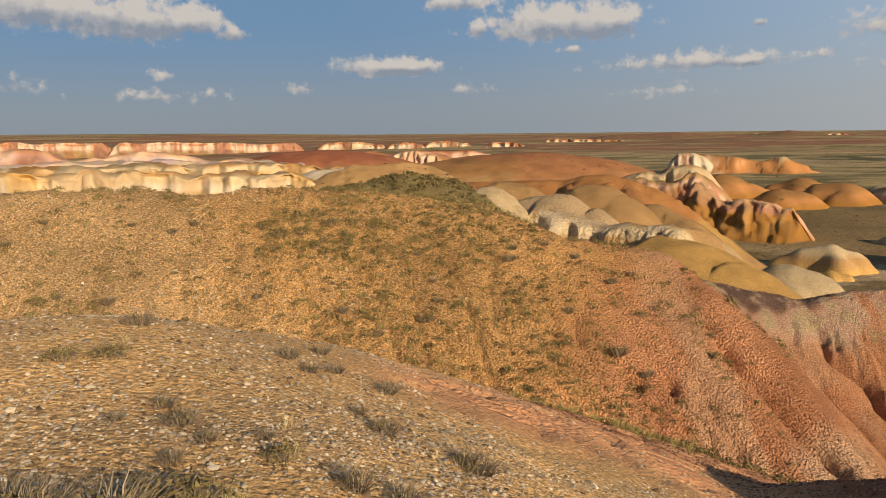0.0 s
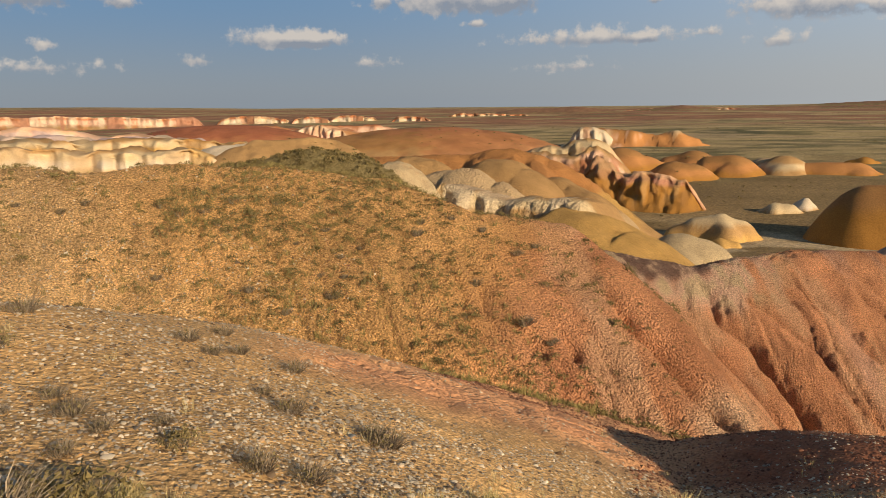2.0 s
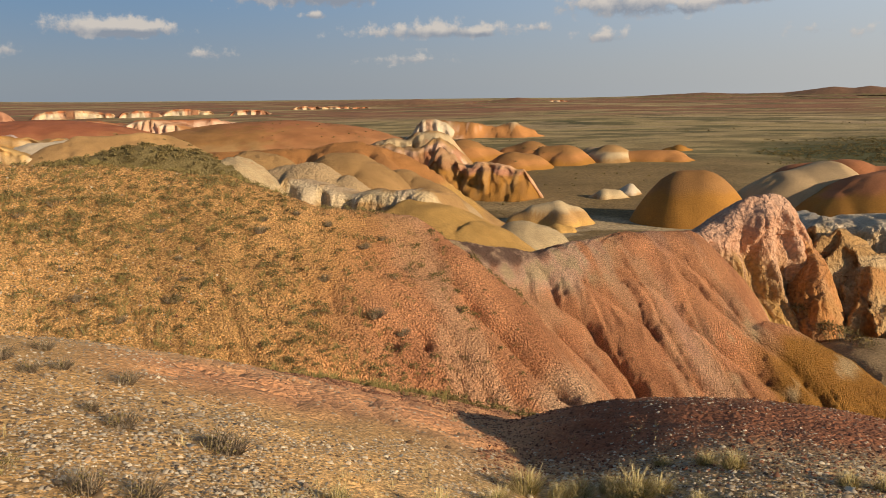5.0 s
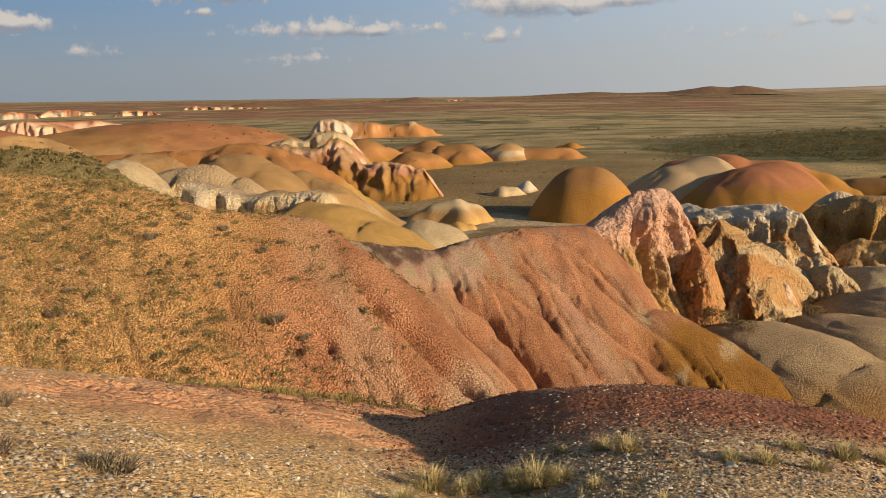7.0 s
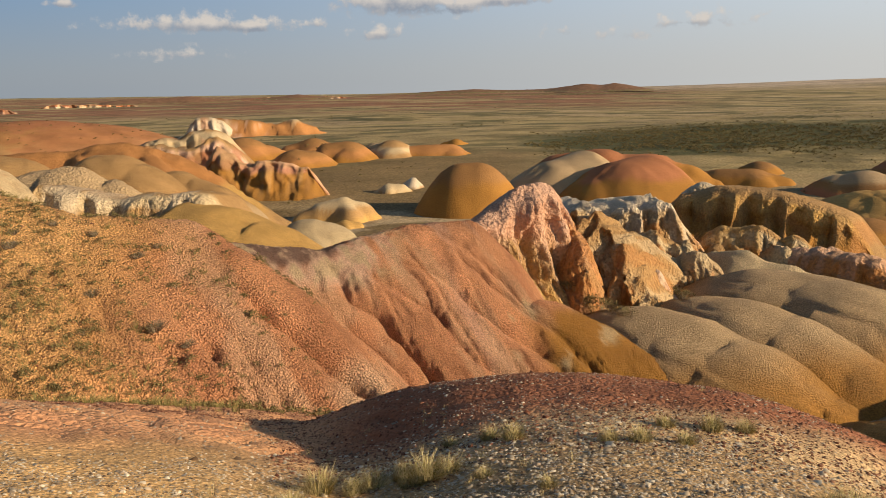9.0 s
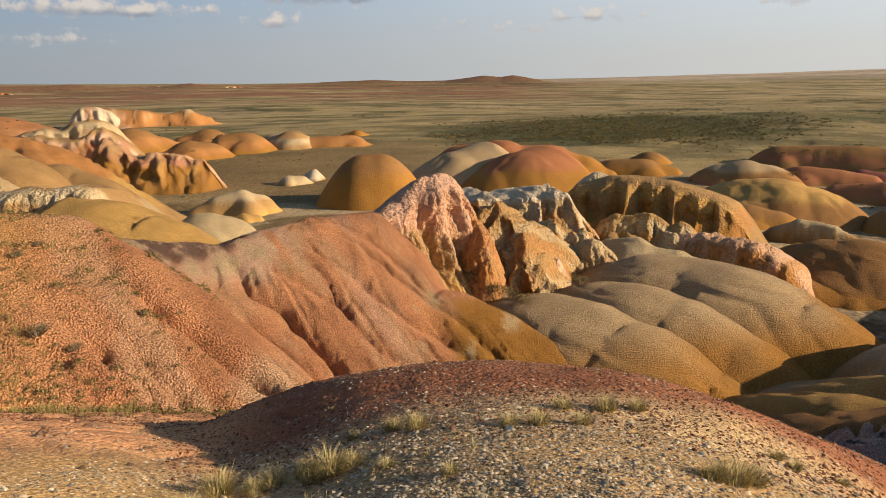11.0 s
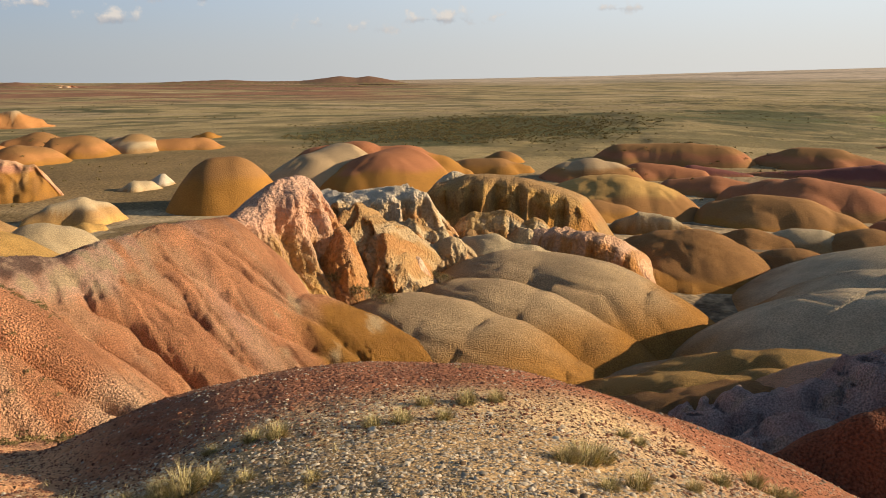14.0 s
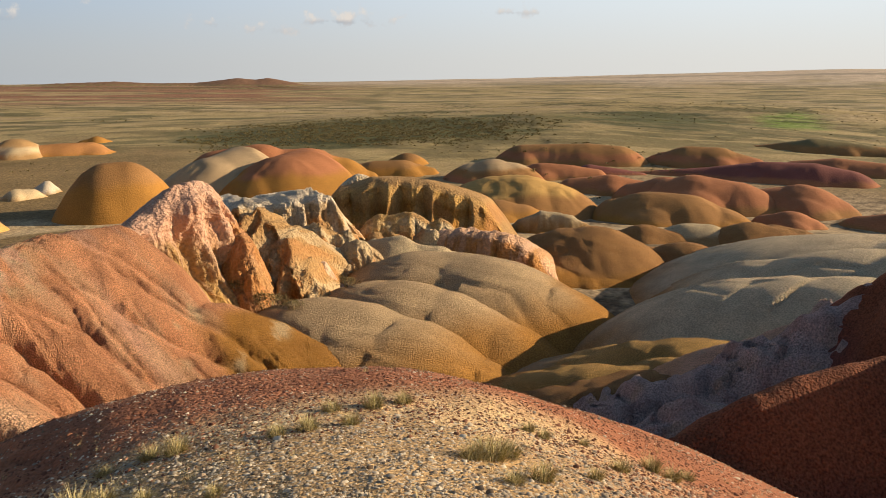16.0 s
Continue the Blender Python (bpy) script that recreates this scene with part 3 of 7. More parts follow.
def steppe_tint(X, Y, *_):
    """Streaks of dry grass, olive scrub and bare soil, drawn out along the plain, with haze painted over the far right.
    """
    RR, GA = np.hypot(X, Y), np.degrees(np.arctan2(X, Y))
    n1, n2, n3 = 1.5 * fbm(X / 45, Y / 45, 81, 5), 1.5 * fbm(X / 300, Y / 220, 82, 4), 1.4 * fbm(X / 14, Y / 14, 83, 3)
    meadow = smooth(1, 0.5, np.hypot((GA - 88.5) / 3.2, (RR - 540) / 110) + 0.4 * n1)
    thicket = smooth(1, 0.3, np.hypot((GA - 29) / 3.5, (RR - 640) / 60) + 0.6 * n1)
    salt = smooth(0.16, 0.4, n1 + 0.5 * n3) * smooth(50, 60, RR) * smooth(215, 150, RR)
    clay_flat = smooth(-4, 1, GA + 4 * n1) * smooth(21, 17, GA + 4 * n1) * smooth(215, 175, RR)
    lay = np.log(np.maximum(RR, 1.0))
    n5, n6 = 1.5 * fbm(GA / 9, lay * 26, 85, 5), 1.5 * fbm(GA / 4, lay * 45, 86, 4)
    bushy = np.maximum(smooth(1.3, 0.7, np.hypot((GA - 57) / 13, (RR - 375) / 62) + 0.35 * n6 + 0.3 * n1), smooth(1, 0.4, np.hypot((GA - 79) / 8, (RR - 470) / 120) + 0.5 * n6))
    red_land = smooth(-0.45, 0.0, n5 + 0.4 * n2) * smooth(60, 48, GA) * smooth(700, 1100, RR) * smooth(4600, 3000, RR)
    wash = smooth(58, 64, GA) * smooth(260, 190, RR + 40 * n1)
    clods = smooth(0.0, 0.25, 1.5 * fbm(X / 2.6, Y / 2.6, 87, 4) + 0.3 * n3)
    base = blend([DRYGRASS, OLIVE, PASTURE, (0.27, 0.17, 0.08), (0.215, 0.143, 0.06), CREAM, (0.17, 0.25, 0.04), SCRUB, SAND, (0.11, 0.1, 0.04), (0.075, 0.08, 0.03), (0.55, 0.4, 0.22), (0.26, 0.112, 0.06)],
                 [smooth(-0.15, 0.25, n5 + 0.4 * n1), smooth(0.1, 0.4, n6 - n5 * 0.3) * 0.7, smooth(300, 210, RR + 50 * n1) * smooth(40, 48, GA) * 0.85, smooth(380, 270, RR + 60 * n1) * np.maximum(smooth(48, 40, GA), smooth(120, 95, RR)) * 0.95, salt * (0.45 + 0.45 * smooth(90, 120, RR)), meadow * 0.9, thicket * 0.9, clay_flat, smooth(0.15, 0.45, n6 + 0.5 * n1) * 0.75 * smooth(250, 400, RR),
                  bushy * 0.9, smooth(0.2, 0.45, n5 - 0.6 * n6) * smooth(350, 700, RR) * 0.6 * (1 - bushy), red_land * 0.85])
    # distance haze painted into the pale, banded land far out on the right
    far_haze = smooth(1900, 3200, RR + 500 * n2) * smooth(38, 62, GA) * 0.95
    base = base + (blend([(0.56, 0.43, 0.3), (0.3, 0.25, 0.18)], [smooth(0.1, 0.35, n5) * 0.8]) - base) * far_haze[..., None]
    return base + (blend([(0.44, 0.32, 0.18), (0.15, 0.105, 0.06), CREAM], [clods * 0.9, smooth(0.2, 0.5, n1) * 0.6]) - base) * (wash * 0.9)[..., None]


rad = np.concatenate([np.linspace(0, 36, 10), np.geomspace(40, 4900, 330)])
ang = np.radians(np.concatenate([np.arange(-40, 104, 0.36), np.arange(104, 320.01, 2.0)]))
RR, AA = np.meshgrid(rad, ang)
GX, GY = RR * np.sin(AA), RR * np.cos(AA)
GZ = ground_height(GX, GY)
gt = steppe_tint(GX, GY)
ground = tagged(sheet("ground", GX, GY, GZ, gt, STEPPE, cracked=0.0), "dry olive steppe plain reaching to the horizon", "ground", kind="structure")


# ---- the knoll on which the camera stands, with its spurs ----
def knoll_height(X, Y):
    def fall(k, r):
        return lambda q, s, sgn, z0: k * (np.sqrt(q * q + r * r) - r)
    feet = (0.0, -1.0, 0.0)
    spurs = [[feet, spot(b, m, e)] for b, m, e in ((-120, 12, 9), (-75, 8, 9.5), (-50, 8, 10.6))]
    # towards the hollow the ground drops to a shoulder and runs on almost level to its edge
    for b, m, e in ((-31, 8.3, 12.4), (-20, 9.0, 15.4), (-11, 12.5, 18.4), (-3.5, 14.5, 22.0), (5, 15.2, 23.0), (13, 16, 24.6)):
        x, y, z = spot(b, m, e)
        spurs.append([feet, (x * 0.5, y * 0.5, z * 0.78), (x, y, z)])
    spurs += [[spot(-3.5, 14.5, 22.0), spot(8, 15.5, 23.0), spot(16, 16, 24.9), spot(22.5, 17, 27.2)]]
    spurs += [[feet, spot(b, m, e)] for b, m, e in ((35, 11.5, 26.3), (41, 11, 24.2), (48, 11, 23.4), (56, 10.5, 23.8), (64, 9.5, 25.8), (71, 7.6, 31.4), (77, 5.6, 41.5), (83, 4.3, 51), (150, 10, 15))]
    acc = 0.0
    k = 8.0
    for i, s in enumerate(spurs):
        z, q, _ = crest_field(X, Y, s, fall(0.62 if i > 8 else 0.55, 2.2 if i != 9 else 1.3))
        acc = acc + np.exp(np.clip(k * (z + 4), -200, 60))
    z = np.log(acc + 1e-80) / k - 4
    return np.maximum(z, -40)


step = 0.14
KX, KY = np.meshgrid(np.arange(-26, 24, step), np.arange(-14, 26, step))
KZ = knoll_height(KX, KY)
KD, KA = np.hypot(KX, KY), np.degrees(np.arctan2(KX, KY))
KZ = KZ + 0.10 * fbm(KX / 2.5, KY / 2.5, 31, 4) + 0.03 * fbm(KX / 0.5, KY / 0.5, 32, 3)
kn = fbm(KX / 3, KY / 3, 33, 4)
lobe = smooth(-8, 2, KA + kn * 5) * smooth(36, 31, KA) * smooth(7, 10.5, KD + kn)
KZ = KZ - 0.13 * lobe * (1 - np.abs(value_noise(KX / 0.5 + 0.5 * fbm(KX, KY, 35, 2), KY / 0.8, 36) * 2 - 1)) ** 6
rim = smooth(8.8, 10.6, KD + kn * 1.2 - (KA - 50) * 0.02) * smooth(24, 32, KA) + smooth(68, 90, KA) * smooth(5.2, 6.8, KD)
kt = blend([GRAVEL, SAND, (0.66, 0.395, 0.16), (0.6, 0.31, 0.15), RED, (0.31, 0.122, 0.06)], [smooth(0.0, 0.35, kn) * 0.6, smooth(30, 12, KA + 6 * kn) * 0.9, lobe * 0.95, lobe * smooth(-0.2, 0.3, kn) * 0.6, rim])
FIELDS.append((-26, -14, step, KZ))
knoll = tagged(sheet("gravel_knoll", KX, KY, KZ, kt, CLAY_KNOLL, keep=KZ > -16, cracked=np.clip(lobe + rim, 0, 1)), "gravel-covered knoll with red clay flanks", "hill")

# ---- the hillside across the hollow ----
def hill_tint(X, Y, Z, high, wob, Q, S):
    az = np.degrees(np.arctan2(X, Y))
    pale = fbm(X / 2.5, Y / 4, 17, 4)
    dip = np.degrees(np.arctan2(EYE - Z, np.hypot(X, Y)))
    foot_ = smooth(1.2, 0.2, np.hypot((az - 29.6) / 3.2, (dip - 23.6) / 2.4) + 0.5 * pale)
    brick = fbm(X / 3.5, Y / 7, 27, 4)
    return blend([RED, (0.42, 0.18, 0.085), (0.66, 0.42, 0.25), PINK, (0.58, 0.3, 0.115), (0.60, 0.34, 0.13), (0.62, 0.4, 0.19)], [smooth(-0.1, 0.3, brick) * 0.7, foot_ * 0.85, smooth(0.05, 0.35, pale) * 0.7, smooth(18, 6, az + wob * 9 + (high - 0.5) * -14), smooth(8, -6, az + wob * 7 - high * 12), smooth(-8, -22, az + wob * 9) * 0.8])


slope_hill("orange_hill", "orange and red clay hillside dotted with low scrub", "hill",
           [(-62, 2.4), (-36, 3.1), (-22, 3.75), (-13, 4.5), (-5, 4.5), (3.5, 5.6), (9.7, 8.3), (17, 9.6), (20.4, 11.8), (24, 14.8), (28, 19.3), (32, 23.6), (36, 27.5)],
           (3.5, 36, 5.6), 165, 0.55, -14, hill_tint, CLAY_NEAR, 0.16, far=1.1, round_=0.9, length=16, rill=(0.34, 1.1), rough=0.15, lump=(0.35, 6), crumb=(0.085, 0.32),
           carve=furrows([[(17.0, 11.2), (20.1, 14.6), (22.1, 16.7), (25.9, 20.0), (28.9, 22.9)], [(19.7, 19.1), (20.7, 21.6), (21.5, 24.0)], [(16.5, 19.0), (17.3, 21.2), (17.8, 23.2)],
                          [(15.6, 18.15), (17.8, 21.33), (19.4, 23.61), (20.5, 24.29)], [(20.5, 19.44), (21.8, 21.74), (23.4, 23.92), (24.6, 25.28)], [(22.6, 15.96), (24.7, 18.2), (26.7, 20.32)],
                          [(8.6, 19.73), (10.0, 20.97), (12.1, 21.81)], [(16.8, 17.22), (18.4, 20.04)], [(28.1, 18.95), (30.5, 21.27), (32.1, 23.57)], [(19.0, 13.28), (20.5, 15.29)],
                          [(-3.1, 13.93), (0.5, 17.58), (3.3, 20.66)], [(11.1, 14.89), (13.1, 16.99), (15.1, 19.02)]], 1.0, 0.25), cracked=lambda X, Y: smooth(-3, 14, np.degrees(np.arctan2(X, Y)) + 6 * fbm(X / 3, Y / 3, 37, 3)))
landform("scrub_hill", "low round hill grown with olive scrub", "hill", [(-9, 60, 4.6), (-2.7, 58, 3.5), (1, 57, 4.3), (2.5, 56, 5.2)], -9, 1.7, 2, tint_of(OLIVE, OLIVE, OLIVE), CLAY_MID, rill=(0.1, 4))


# ---- the red hill with its furrows and the pale cliff ----
def red_tint(X, Y, Z, high, wob, Q, S):
    az, d = np.degrees(np.arctan2(X, Y)), np.hypot(X, Y)
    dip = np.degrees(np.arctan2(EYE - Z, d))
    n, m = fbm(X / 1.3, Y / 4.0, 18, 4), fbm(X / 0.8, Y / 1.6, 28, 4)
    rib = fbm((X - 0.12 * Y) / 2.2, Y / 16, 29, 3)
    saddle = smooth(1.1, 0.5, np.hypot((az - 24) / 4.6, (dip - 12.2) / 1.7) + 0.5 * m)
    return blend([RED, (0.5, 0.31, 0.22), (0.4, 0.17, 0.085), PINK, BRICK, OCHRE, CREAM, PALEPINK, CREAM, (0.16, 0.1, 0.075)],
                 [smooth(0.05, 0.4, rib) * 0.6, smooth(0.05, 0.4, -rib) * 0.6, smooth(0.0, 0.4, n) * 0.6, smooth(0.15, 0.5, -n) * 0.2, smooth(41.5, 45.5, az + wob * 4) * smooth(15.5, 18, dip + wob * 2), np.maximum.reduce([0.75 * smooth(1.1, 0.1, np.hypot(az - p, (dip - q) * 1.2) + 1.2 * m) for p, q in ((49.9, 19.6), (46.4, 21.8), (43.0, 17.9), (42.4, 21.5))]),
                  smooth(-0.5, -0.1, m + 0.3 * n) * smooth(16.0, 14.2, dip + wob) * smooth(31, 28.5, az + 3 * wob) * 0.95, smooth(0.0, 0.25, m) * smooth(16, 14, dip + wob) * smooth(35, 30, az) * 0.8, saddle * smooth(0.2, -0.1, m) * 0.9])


RED_FURROWS = [
    [(27.2, 13.4), (27.8, 14.4), (28.9, 16.0), (31.3, 17.4), (33.0, 19.2), (34.5, 21.2), (35.8, 23.3), (37.6, 25.0)],
    [(29.0, 14.2), (30.6, 14.6), (34.3, 16.6), (37.3, 19.1), (39.4, 21.0), (42.0, 22.8), (44.7, 24.4)],
    [(31.3, 12.9), (36.0, 15.0), (39.5, 17.5), (42.7, 19.3), (45.9, 21.3), (47.9, 23.3), (50, 26)],
    [(34.5, 11.9), (38.2, 13.6), (41.1, 15.8), (43.3, 17.5), (45.5, 18.9), (47.8, 20.9), (49.8, 23.0), (52, 26)],
    [(36.4, 11.9), (39.5, 13.3), (41.7, 15.2), (43.5, 17.0)],
    [(25.2, 15.4), (28.2, 18.3), (31.6, 21.3), (34.1, 23.7), (36.7, 25.0)],
]
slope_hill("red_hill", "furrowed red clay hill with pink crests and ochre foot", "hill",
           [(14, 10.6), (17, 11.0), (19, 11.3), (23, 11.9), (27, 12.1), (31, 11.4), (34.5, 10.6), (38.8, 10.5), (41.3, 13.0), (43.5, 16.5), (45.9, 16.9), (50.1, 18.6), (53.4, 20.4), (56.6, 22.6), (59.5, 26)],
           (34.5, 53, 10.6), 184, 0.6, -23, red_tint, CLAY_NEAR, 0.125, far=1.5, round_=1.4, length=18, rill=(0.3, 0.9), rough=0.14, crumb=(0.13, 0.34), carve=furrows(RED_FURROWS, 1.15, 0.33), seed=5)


def dome_tint(X, Y, Z, high, wob, Q, S):
    az = np.degrees(np.arctan2(X, Y))
    return blend([SAND, BROWN, RUST, BRICK], [smooth(0.1, 0.5, high + wob * 0.2), smooth(3, 9, az + wob * 4) * 0.6, smooth(0.7, 0.95, high + wob * 0.2) * 0.4])


def buttress_tint(X, Y, Z, high, wob, Q, S):
    n, m = fbm(S / 1.0, Z / 5, 9, 4), fbm(X / 1.1, Z / 1.6, 10, 4)
    return blend([OCHRE, ORANGE, (0.42, 0.2, 0.085), PINK, SAND], [smooth(0.1, 0.3, high + 0.2 * wob), smooth(-0.1, 0.3, m) * 0.7, smooth(0.7, 0.95, high + 0.3 * n) * 0.6, smooth(0.1, 0.45, n) * smooth(0.85, 0.5, high) * 0.6])


def crag_tint(X, Y, Z, high, wob, Q, S):
    n, m = fbm(X / 1.6, Y / 1.6 + Z / 2, 14, 4), fbm(X / 0.8, Y / 0.8 + Z / 1.2, 15, 3)
    return blend([OCHRE, SAND, CREAM, GREY, ORANGE], [smooth(0.2, 0.5, high + 0.3 * n), smooth(0.5, 0.8, high + 0.35 * n), smooth(0.0, 0.4, m) * 0.6, smooth(0.2, 0.45, -n) * 0.8])


bluff("pale_cliff", "pink and cream fluted clay cliff", "cliff", [(38.70, 59, 10.84), (39.63, 59.6, 10.48), (40.31, 60.3, 9.97), (40.99, 60.9, 9.38), (41.67, 61.5, 8.78), (42.49, 62.2, 8.18), (43.25, 62.8, 7.84), (44.00, 63.5, 7.68), (44.62, 64.1, 7.82), (44.96, 64.7, 8.31), (45.25, 65.4, 9.06), (45.64, 66, 9.73)],
      -23, beds((0.5, 0.3, 0.2), (0.52, 0.29, 0.18), SAND, YELLOW, ORANGE, PALEPINK, at=(0.12, 0.55, 1.0), mix=0.45), [1.5, 2.5, 3.5, 5, 6.5, 7.5, 8.3, 8.8, 8.8, 8.6, 8, 7], step=0.12, lean=0.2, cap=1.6, back=0.75, flute=(1.1, 2.0, 1.0), lump=(0.7, 1.5), jag=(0.3, 1.0), seed=11)
landform("clay_buttress", "orange clay buttress beside a dark hollow", "cliff", [(45.25, 66.5, 9.06), (45.87, 66, 9.56), (46.63, 65, 10.10), (47.33, 63.5, 11.49), (47.72, 62, 12.57), (47.89, 60.5, 14.36)],
         -23, 1.9, 0.9, buttress_tint, ROCK, step=0.12, rill=(0.9, 1.3), rough=0.5, flute=0.6, lump=(0.3, 2.0), slope_left=3.0, crumb=(0.25, 0.7), seed=12)
bluff("pale_cliff", "cream and yellow broken clay cliff", "cliff", [(46.45, 67.5, 10.05), (47.21, 66.9, 9.97), (47.89, 66.2, 10.07), (48.80, 65.6, 10.34), (49.61, 64.9, 10.97), (50.25, 64.3, 11.78), (50.84, 63.6, 12.90), (51.77, 63, 14.24)],
      -23, beds(SAND, (0.42, 0.275, 0.13), SAND, OCHRE, ORANGE, CREAM, at=(0.2, 0.5, 0.95), mix=0.6), [4, 6, 7, 7.5, 7, 6, 4.5, 2.5], step=0.12, lean=0.3, cap=0.6, back=0.5, behind=9, flute=(1.1, 1.3, 1.0), lump=(1.3, 1.5), jag=(0.9, 1.1), seed=13)


def lilac_tint(X, Y, Z, high, wob, Q, S):
    n = fbm(X / 1.2, Y / 1.2, 24, 4)
    return blend([LILAC, MAROON, GREY], [smooth(0.1, 0.45, n) * 0.35, smooth(0.15, 0.5, -n) * 0.4])


def table_tint(X, Y, Z, high, wob, Q, S):
    az = np.degrees(np.arctan2(X, Y))
    n = fbm(az / 0.8, Z / 3, 43, 4)
    white = np.maximum(smooth(20.9, 20.0, az + 0.8 * n) * smooth(0.9, 0.75, high), smooth(0.9, 0.3, np.abs(az - 25.4) + n) * smooth(0.6, 0.8, high))
    return blend([ORANGE, BROWN, PALEPINK, CREAM], [smooth(0.6, 0.9, high + 0.3 * n), smooth(0.1, 0.4, n) * smooth(23.5, 22, az) * 0.8, white])

# ---- grey mounds ----
landform("grey_mound", "smooth grey-tan clay mound with an ochre foot", "mound", [(51.3, 56, 17.75), (52.9, 55, 17.01), (55.2, 54, 17.40), (59.0, 52, 18.75), (62.8, 51, 20.78), (66.1, 50, 22.75), (68.9, 48, 24.31)],
         -24.0, 0.7, 3.0, tint_of(OCHRE, GREY, GREY, at=(0.74, 0.95), w=0.2), CLAY_MID, step=0.22, rill=(0.40, 4.4), rough=0.05, seed=102, group="grey clay mounds")
landform("grey_mound", "smooth grey-tan clay mound with a pale top", "mound", [(56.1, 62, 16.66), (58.0, 61, 15.92), (59.6, 60, 15.90), (62.5, 59, 16.66), (66.7, 57, 18.72), (70.1, 55, 20.73)],
         -24.0, 0.7, 3.2, tint_of(OCHRE, GREY, GREY, at=(0.74, 0.95), w=0.2), CLAY_MID, step=0.25, rill=(0.38, 4.2), rough=0.05, seed=103, group="grey clay mounds")
landform("grey_mound", "smooth grey-tan clay mound with an ochre end", "mound", [(59.0, 70, 14.33), (61.9, 69, 13.66), (64.1, 69, 13.76), (66.3, 67, 14.04), (69.4, 66, 15.38), (72.0, 64, 16.80)],
         -24.0, 0.65, 3.5, tint_of(OCHRE, GREY, GREY, at=(0.74, 0.95), w=0.2), CLAY_MID, step=0.28, rill=(0.40, 4.4), rough=0.05, seed=104, group="grey clay mounds")
landform("grey_mound", "low grey clay mound between larger ones", "mound", [(51.5, 66, 16.62), (53.3, 66, 16.28), (56.1, 66, 16.52)],
         -24.0, 0.6, 2.0, tint_of(OCHRE, GREY, GREY, at=(0.74, 0.95), w=0.2), CLAY_MID, step=0.28, rill=(0.29, 3.2), rough=0.05, seed=105, group="grey clay mounds")
landform("grey_mound", "broad grey-tan clay mound beside the dry wash", "mound", [(87.3, 60, 14.59), (88.6, 59, 14.27), (92.2, 58, 13.73), (95.6, 57, 13.33), (97.9, 56, 12.93)],
         -24.0, 0.62, 4.0, tint_of(OCHRE, PALEGREY, PALEGREY, at=(0.4, 0.9), w=0.2), CLAY_MID, step=0.24, rill=(0.58, 6.4), rough=0.04, seed=106, group="grey clay mounds")
landform("grey_mound", "long grey-tan clay mound beside the dry wash", "mound", [(87.0, 74, 13.51), (89.6, 73, 12.77), (95.4, 71, 11.39), (97.6, 70, 10.72)],
         -24.0, 0.6, 4.0, tint_of(OCHRE, PALEGREY, PALEGREY, at=(0.4, 0.9), w=0.2), CLAY_MID, step=0.30, rill=(0.56, 6.2), rough=0.04, seed=107, group="grey clay mounds")
landform("grey_mound", "grey clay mound rising behind others", "mound", [(90.6, 90, 11.89), (91.3, 88, 11.61), (92.3, 86, 11.25), (95.2, 85, 10.29), (97.5, 84, 9.61)],
         -26.0, 0.4, 6.0, tint_of(OCHRE, PALEGREY, PALEGREY, at=(0.4, 0.9), w=0.2), CLAY_MID, step=0.36, rill=(0.60, 6.7), rough=0.04, seed=108, group="grey clay mounds")

# ---- spurs on the shaded side of the gully ----
landform("tan_spur", "low tan clay spur with an ochre top", "spur", [(78.8, 47, 20.81), (80.1, 47, 20.12), (82.2, 47, 19.72), (85.5, 48, 19.42)],
         -24.0, 0.55, 2.5, tint_of(OCHRE, GREY, YELLOW), CLAY_NEAR, step=0.26, rill=(0.39, 4.4), seed=110)
landform("ochre_spur", "low dark ochre clay spur", "spur", [(73.5, 42, 23.15), (74.8, 42, 22.53), (76.2, 42, 22.21), (78.9, 42, 22.12), (82.3, 43, 21.09), (84.6, 43, 20.55)],
         -24.0, 0.52, 2.0, tint_of(OCHRE, OCHRE, YELLOW), CLAY_NEAR, step=0.28, rill=(0.43, 4.8), seed=111)
landform("ochre_spur", "dark ochre clay spur above the gully", "spur", [(73.8, 37, 25.94), (76.3, 37, 24.12), (79.4, 37, 23.33), (81.6, 38, 22.53)],
         -24.0, 0.45, 2.0, tint_of(OCHRE, OCHRE, BROWN), CLAY_NEAR, step=0.28, rill=(0.44, 4.9), seed=112)
landform("lilac_spur", "lilac-grey weathered clay spur in shade", "spur", [(77.7, 32, 27.04), (79.5, 32, 24.21), (81.6, 33, 22.49), (84.1, 33, 21.91), (87.3, 34, 20.61), (90.3, 34, 18.76), (92.0, 34, 17.71), (94.3, 35, 15.45), (96.6, 36, 12.76)],
         -22.0, 0.8, 0.7, lilac_tint, CLAY_NEAR, step=0.2, rough=0.45, rill=(0.9, 1.5), lump=(0.8, 3.0), crumb=(0.35, 0.8), seed=113)
landform("lilac_boulder", "lumpy lilac-grey clay boss in the gully", "boss", [(78.8, 28, 27.32), (80.9, 28, 25.08), (83.4, 28, 23.70), (85.5, 29, 23.43)],
         -20.0, 1.0, 1.0, lilac_tint, CLAY_NEAR, step=0.16, rough=0.15, rill=(0.5, 1.4), lump=(0.4, 2.0), crumb=(0.3, 1.0), seed=114)
landform("pink_boss", "round pink clay boss on a lilac spur", "boss", [(86.3, 39, 19.23), (88.7, 39, 18.40), (90.8, 39, 16.98), (91.9, 38, 16.62), (92.9, 38, 17.06)],
         -20.0, 0.8, 1.2, tint_of(LILAC, PINK, PALEPINK), CLAY_NEAR, step=0.16, rill=(0.46, 5.1), rough=0.15, crumb=(0.15, 0.5), seed=115)
